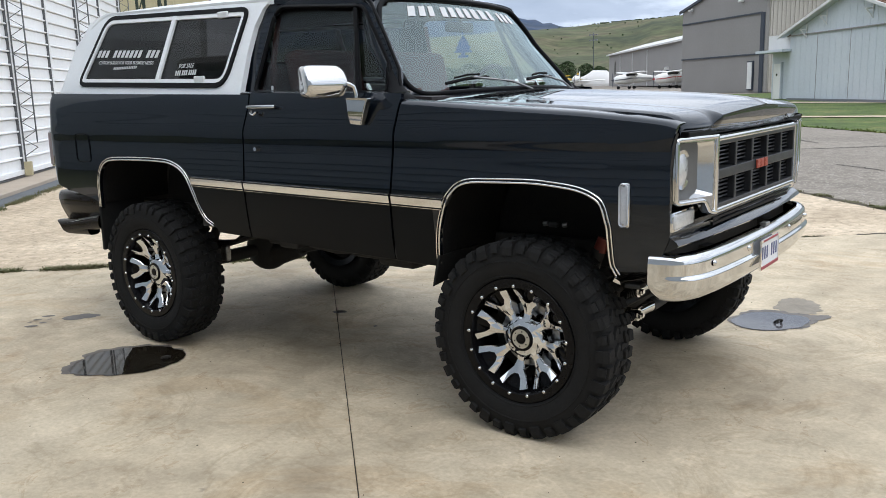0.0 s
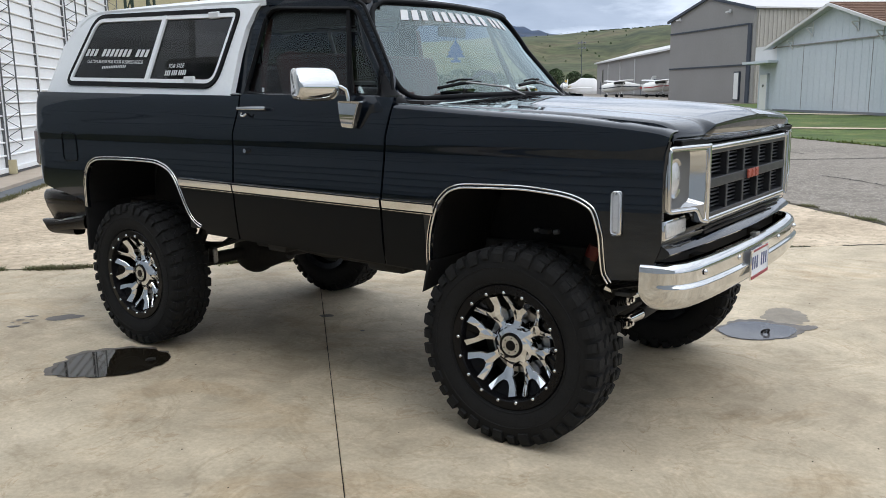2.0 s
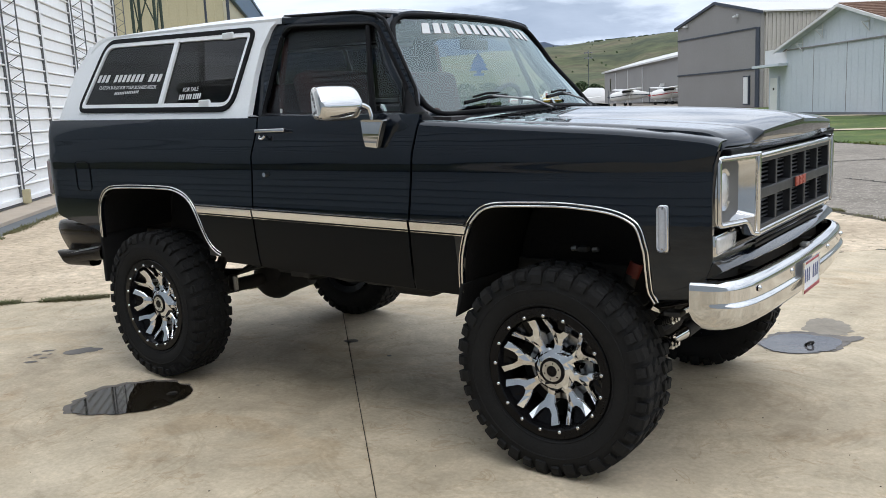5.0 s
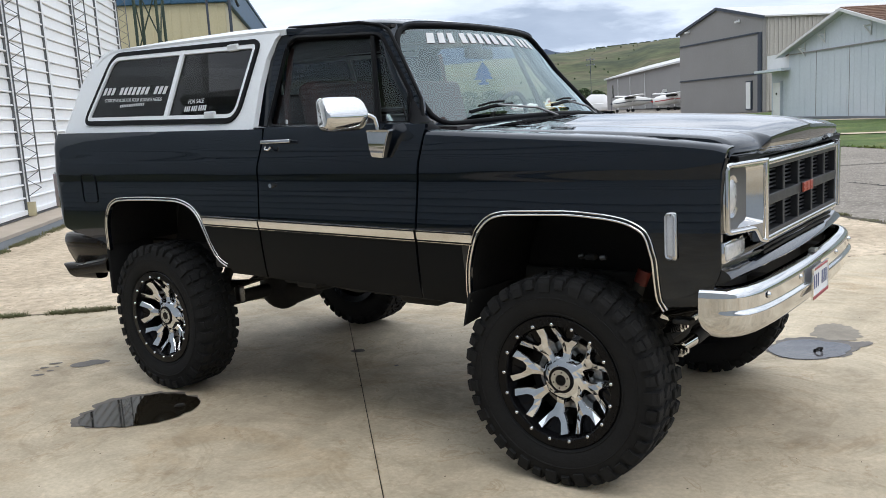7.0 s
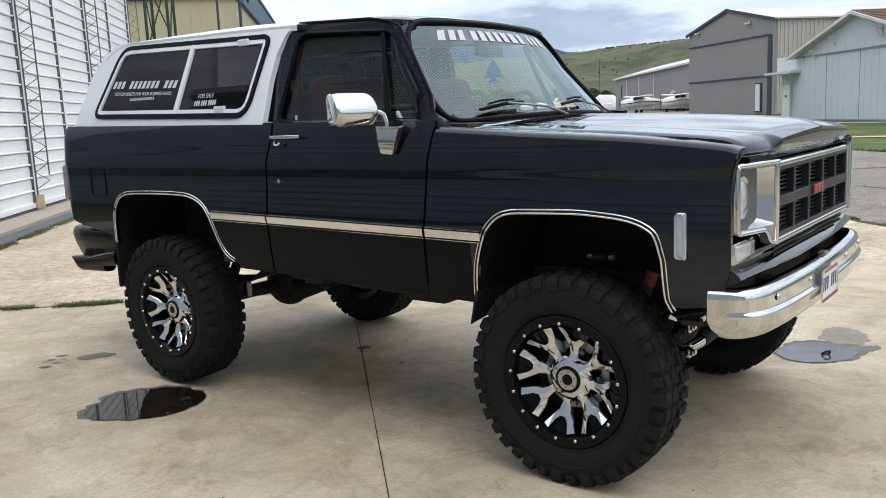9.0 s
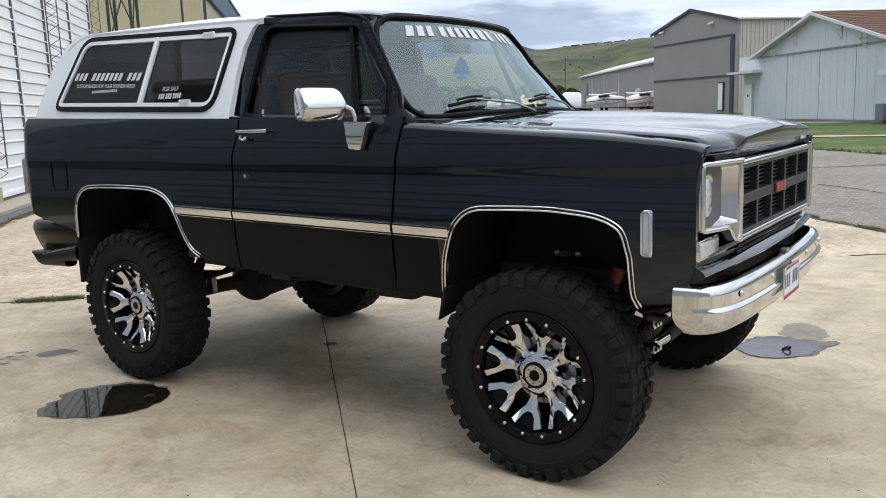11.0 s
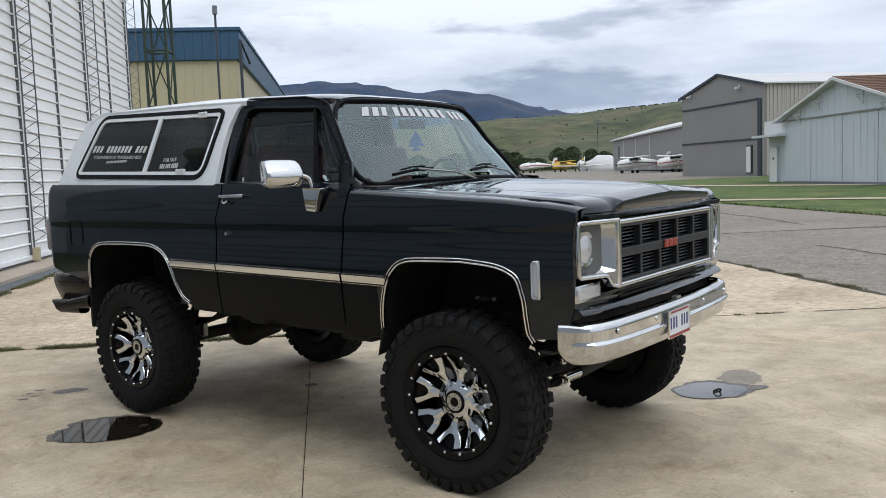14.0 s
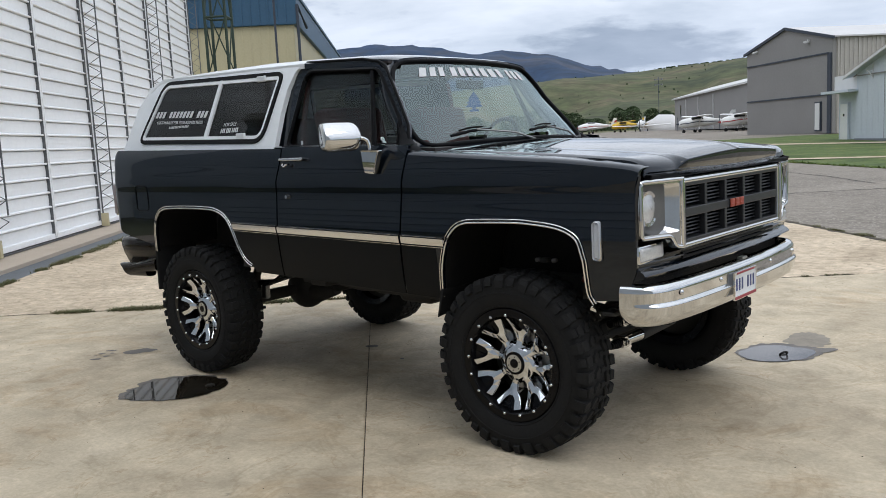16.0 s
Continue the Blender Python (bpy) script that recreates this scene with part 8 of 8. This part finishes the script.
# steering linkage in front of the axle
bm = bmesh.new()
cyl(bm, (0.22, -0.70, 0.50), (0.22, 0.62, 0.50), 0.022, None, 12)
tr_ = part("tie_rod", bm, "under", truck, smooth=60)
bm = bmesh.new()
for y in (-0.66, 0.6):
    cyl(bm, (0.22, y - 0.04, 0.50), (0.22, y + 0.06, 0.50), 0.036, 0.03, 12)
    cyl(bm, (0.22, y, 0.44), (0.22, y, 0.57), 0.028, 0.02, 12)
part("tie_rod_end", bm, "chrome", tr_, "bright tie rod end", smooth=50)
for z in (0.475, 0.588):
    bm = bmesh.new()
    cyl(bm, (0.30, -0.385, z), (0.30, -0.20, z - 0.004), 0.024, 0.030, 16)
    sd_ = part("steering_damper", bm, "chrome", truck, "bright steering damper", smooth=50)
    bm = bmesh.new()
    cyl(bm, (0.30, -0.21, z - 0.004), (0.30, 0.16, z + 0.01), 0.033, None, 16)
    part("damper_tube", bm, "under", sd_, "dark damper tube", smooth=50)
    bm = bmesh.new()
    cyl(bm, (0.272, -0.405, z), (0.328, -0.405, z), 0.032, 0.030, 16)
    part("damper_eye", bm, "chrome", sd_, smooth=50)
    bm = bmesh.new()
    cyl(bm, (0.262, -0.405, z), (0.352, -0.405, z), 0.012, 0.012, 10)
    cyl(bm, (0.328, -0.405, z), (0.342, -0.405, z), 0.021, 0.021, 6)
    part("damper_bolt", bm, "bolt", sd_, smooth=30)
    bm = bmesh.new()
    for k in range(5):
        y = -0.44 - 0.016 * k
        cyl(bm, (0.30, y, z), (0.30, y - 0.010, z), 0.027 - 0.002 * k, None, 14)
    part("damper_boot", bm, "seal", sd_, "black ribbed rubber boot", smooth=40)
for sgn in (-1, 1):
    bm = bmesh.new()
    box(bm, 0.44, 0.60, sgn * 0.40, sgn * 0.46, 0.60, 0.74, 0.01)
    part("spring_hanger", bm, "under", truck)
    bm = bmesh.new()
    box(bm, 0.46, 0.53, sgn * 0.80, sgn * 0.86, 0.715, 0.735, 0.006)
    part("bumper_stay", bm, "under", truck)


# ---- wheels ----
def make_wheel():
    """A big mud tyre on a black rim with eight forked chrome spokes, outer face towards -y."""
    R = 0.451
    bm = bmesh.new()
    lathe(bm, [(0.284, -0.126), (0.287, -0.145), (0.281, -0.151), (0.247, -0.152), (0.242, -0.148), (0.238, -0.130), (0.230, -0.06), (0.215, 0.05), (0.225, 0.09), (0.27, 0.105)], 72)
    wh = part("wheel", bm, "rimblack", truck, "gloss black rim with chrome forked spokes", smooth=35)
    prof = [(0.268, -0.118), (0.280, -0.136), (0.296, -0.150), (0.318, -0.158), (0.350, -0.166), (0.385, -0.160), (0.410, -0.151), (0.427, -0.140), (0.436, -0.115), (0.439, -0.06), (0.440, 0.0)]
    prof = prof + [(r, -y) for r, y in prof[::-1][1:]]

    def squeeze(verts):
        for v in verts:
            v.co.y = v.co.y * (0.86 if v.co.y < 0 else 0.75) - 0.023

    bm = bmesh.new()
    lathe(bm, prof, 96)
    squeeze(bm.verts)
    part("tyre", bm, "rubber", wh, "black mud-terrain tyre", smooth=40)
    for r, y in ((0.297, -0.1525), (0.362, -0.1640)):
        bm = bmesh.new()
        tube(bm, [(r * math.cos(k * math.pi / 48), y, r * math.sin(k * math.pi / 48)) for k in range(96)], 0.0035, 5, True)
        part("sidewall_ring", bm, "rubber", wh)
    # tread: two rows of shoulder lugs and three of angled centre blocks
    bm = bmesh.new()
    n = 38

    def lug(pts, r0, r1, tap=0.86):
        """A block from a four-cornered outline of (angle, y), drawn in towards its top."""
        ca, cy = sum(p[0] for p in pts) / len(pts), sum(p[1] for p in pts) / len(pts)
        rings = []
        for r, q in ((r0, 1.0), (r1 - 0.004, tap + 0.04), (r1, tap - 0.06)):
            rings.append([bm.verts.new((r * math.cos(ca + (a - ca) * q), cy + (y - cy) * q, r * math.sin(ca + (a - ca) * q))) for a, y in pts])
        m_ = len(pts)
        for lo, hi in zip(rings, rings[1:]):
            for i in range(m_):
                bm.faces.new((lo[i], lo[(i + 1) % m_], hi[(i + 1) % m_], hi[i]))
        bm.faces.new(rings[-1])

    st_ = 2 * math.pi / n
    for k in range(n):
        a = st_ * k
        for sg in (-1, 1):
            o = a + (0 if sg < 0 else st_ / 2)
            long_ = k % 2 == 0
            e = 0.158 if long_ else 0.146
            lug([(o - 0.38 * st_, sg * e), (o + 0.34 * st_, sg * e), (o + 0.44 * st_, sg * 0.098), (o + 0.10 * st_, sg * 0.084), (o - 0.34 * st_, sg * 0.094)], 0.418, R - 0.003)
            lug([(o - 0.22 * st_, sg * 0.084), (o + 0.16 * st_, sg * 0.076), (o + 0.56 * st_, sg * 0.040), (o + 0.30 * st_, sg * 0.026), (o - 0.30 * st_, sg * 0.044)], 0.428, R)
            # biters that run down the shoulder
            r_in = 0.383 if long_ else 0.398
            q = [(r_in, 0.150), (0.436, 0.140), (0.440, 0.156), (0.424, 0.166), (r_in + 0.006, 0.1705)]
            w = st_ * (0.37 if long_ else 0.27)
            lo = [bm.verts.new((r * math.cos(o - w), sg * y, r * math.sin(o - w))) for r, y in q]
            hi = [bm.verts.new((r * math.cos(o + w * 0.9), sg * y, r * math.sin(o + w * 0.9))) for r, y in q]
            for i in range(5):
                bm.faces.new((lo[i], lo[(i + 1) % 5], hi[(i + 1) % 5], hi[i]))
            bm.faces.new(lo)
            bm.faces.new(hi[::-1])
        lug([(a - 0.05 * st_, -0.026), (a + 0.36 * st_, -0.018), (a + 0.42 * st_, 0.020), (a + 0.02 * st_, 0.026)], 0.428, R)
    squeeze(bm.verts)
    tagged(part("tread", bm, "rubber", wh, "knobbly tread blocks"), kind="stuff")
    bm = bmesh.new()
    lathe(bm, [(0.22, 0.03), (0.14, 0.02), (0.05, 0.0), (0.002, 0.0)], 40)
    part("brake_shield", bm, "under", wh, smooth=60)
    bm = bmesh.new()
    lathe(bm, [(0.148, 0.0), (0.148, -0.018), (0.090, -0.018), (0.085, -0.034), (0.060, -0.036)], 40)
    part("brake_disc", bm, "steel", wh, "bare steel brake disc", smooth=30)

    def repeat(name, mesh, count, a0, label=""):
        for k in range(1, count):
            o = new(name, mesh)
            o.parent = wh
            if label:
                o["label"] = label
            o.rotation_euler = (0, -radians(a0 + 360 / count * k), 0)

    # eight forked spokes: flat arm, then two prongs round a black hexagonal pocket
    b2 = bmesh.new()
    core = [(0.052, 0.0, -0.103), (0.082, 0.0, -0.0915), (0.112, 0.0, -0.0850), (0.146, 0.0, -0.098), (0.170, 0.0, -0.103)]
    side = [(0.052, 0.0205, -0.098), (0.084, 0.0165, -0.0875), (0.112, 0.0155, -0.0830), (0.146, 0.0235, -0.0900), (0.170, 0.0100, -0.1020)]
    prong = [(0.172, 0.0430, -0.0960), (0.187, 0.0270, -0.1090), (0.226, 0.0450, -0.136), (0.217, 0.0710, -0.121)]
    V = lambda p, q: b2.verts.new((p[0], p[2], p[1] * q))
    mid = [V(p, 1) for p in core]
    rim_loop = {}
    for q in (-1, 1):
        sd = [V(p, q) for p in side]
        pr = [V(p, q) for p in prong]
        for i in range(4):
            b2.faces.new((mid[i], mid[i + 1], sd[i + 1], sd[i]))
        b2.faces.new((sd[3], sd[4], pr[1], pr[0]))
        b2.faces.new((pr[0], pr[1], pr[2], pr[3]))
        rim_loop[q] = [sd[0], sd[1], sd[2], sd[3], pr[0], pr[3], pr[2], pr[1], sd[4]]
    loop = rim_loop[1] + [mid[4]] + rim_loop[-1][::-1] + [mid[0]]
    flat = [(v.co.x, v.co.z) for v in loop]
    out1, out2 = inset(flat, -0.0035), inset(flat, 0.003)
    ringa = [b2.verts.new((p[0], v.co.y + 0.0055, p[1])) for p, v in zip(out1, loop)]
    ringb = [b2.verts.new((p[0], min(-0.028, v.co.y + 0.062), p[1])) for p, v in zip(out2, loop)]
    m_ = len(loop)
    for lo, hi in ((loop, ringa), (ringa, ringb)):
        for i in range(m_):
            b2.faces.new((lo[i], lo[(i + 1) % m_], hi[(i + 1) % m_], hi[i]))
    o = part("spoke", b2, "rimchrome", wh, "forked chrome spoke")
    o.rotation_euler = (0, -radians(35), 0)
    repeat("spoke", o.data, 8, 35, "forked chrome spoke")
    # black pocket floors inside the forks
    b2 = bmesh.new()
    hexa = [(0.171, -0.0095), (0.188, -0.0260), (0.236, -0.0450), (0.242, 0.0), (0.236, 0.0450), (0.188, 0.0260), (0.171, 0.0095)]
    panel(b2, hexa, [], lambda u, v, d: Vector((u, -0.088 - 0.5 * max(0.0, u - 0.19) + d, v)), 0.02)
    o = part("pocket", b2, "rimblack", wh)
    o.rotation_euler = (0, -radians(35), 0)
    repeat("pocket", o.data, 8, 35)
    # faceted hub that rises between the spokes to the cap
    bm = bmesh.new()
    rings = []
    for r1, r2, y1, y2 in ((0.124, 0.100, -0.030, -0.030), (0.121, 0.104, -0.064, -0.060), (0.101, 0.097, -0.085, -0.077), (0.078, 0.082, -0.098, -0.094), (0.059, 0.060, -0.104, -0.104), (0.040, 0.040, -0.104, -0.104)):
        rings.append([Vector(((r1 if k % 2 == 0 else r2) * math.cos(radians(35 + 22.5 * k)), y1 if k % 2 == 0 else y2, (r1 if k % 2 == 0 else r2) * math.sin(radians(35 + 22.5 * k)))) for k in range(16)])
    loft(bm, rings, True)
    hub = part("hub", bm, "rimchrome", wh, "faceted chrome wheel hub")
    # chrome wedges between the spokes
    b2 = bmesh.new()
    loft(b2, [[Vector((r, y, -w)), Vector((r, y - 0.007, 0)), Vector((r, y, w)), Vector((r, y + 0.03, 0))] for r, y, w in ((0.062, -0.098, 0.011), (0.086, -0.074, 0.020), (0.110, -0.046, 0.014), (0.122, -0.030, 0.004))], True, True)
    o = part("hub_wedge", b2, "rimchrome", wh, "chrome wedge between spokes")
    o.rotation_euler = (0, -radians(57.5), 0)
    repeat("hub_wedge", o.data, 8, 57.5, "chrome wedge between spokes")
    bm = bmesh.new()
    lathe(bm, [(0.057, -0.094), (0.057, -0.108), (0.053, -0.113), (0.046, -0.113), (0.044, -0.109)], 32)
    part("cap_ring", bm, "rimblack", hub, smooth=40)
    bm = bmesh.new()
    lathe(bm, [(0.0455, -0.108), (0.044, -0.1115), (0.025, -0.1115), (0.023, -0.108)], 32)
    part("cap_disc", bm, "satinchrome", hub, smooth=40)
    bm = bmesh.new()
    lathe(bm, [(0.024, -0.108), (0.021, -0.114), (0.005, -0.115), (0.004, -0.1165), (0.001, -0.117)], 24)
    part("cap_centre", bm, "rimblack", hub, smooth=40)
    for k in range(6):
        a = radians(20 + 60 * k)
        bm = bmesh.new()
        cyl(bm, (0.0345 * math.cos(a), -0.111, 0.0345 * math.sin(a)), (0.0345 * math.cos(a), -0.1135, 0.0345 * math.sin(a)), 0.0035, 0.003, 8)
        part("cap_screw", bm, "rimblack", hub)
    rv = None
    for k in range(17):
        a = radians(92 + 360 / 17 * k)
        if rv is None:
            b2 = bmesh.new()
            lathe(b2, [(0.0085, 0.0), (0.008, -0.006), (0.005, -0.009), (0.0005, -0.0095)], 10)
            o = part("rivet", b2, "bolt", wh, "polished rim rivet", smooth=60)
            rv = o.data
        else:
            o = new("rivet", rv)
            o.parent = wh
        o.location = (0.2500 * math.cos(a), -0.1515, 0.2500 * math.sin(a))
    return wh


wheel = make_wheel()
HY = 0.8175
wheel.matrix_basis = pose(0.003, -HY, 0.443, 0, 0, 1) @ Matrix.Scale(0.988, 4)
copy_thing(wheel, pose(-2.706, -HY, 0.449, 0, -9, 0))
copy_thing(wheel, pose(0.003, HY, 0.443, 0, 20, 181) @ Matrix.Scale(0.988, 4))
copy_thing(wheel, pose(-2.706, HY, 0.449, 0, 50, 180))
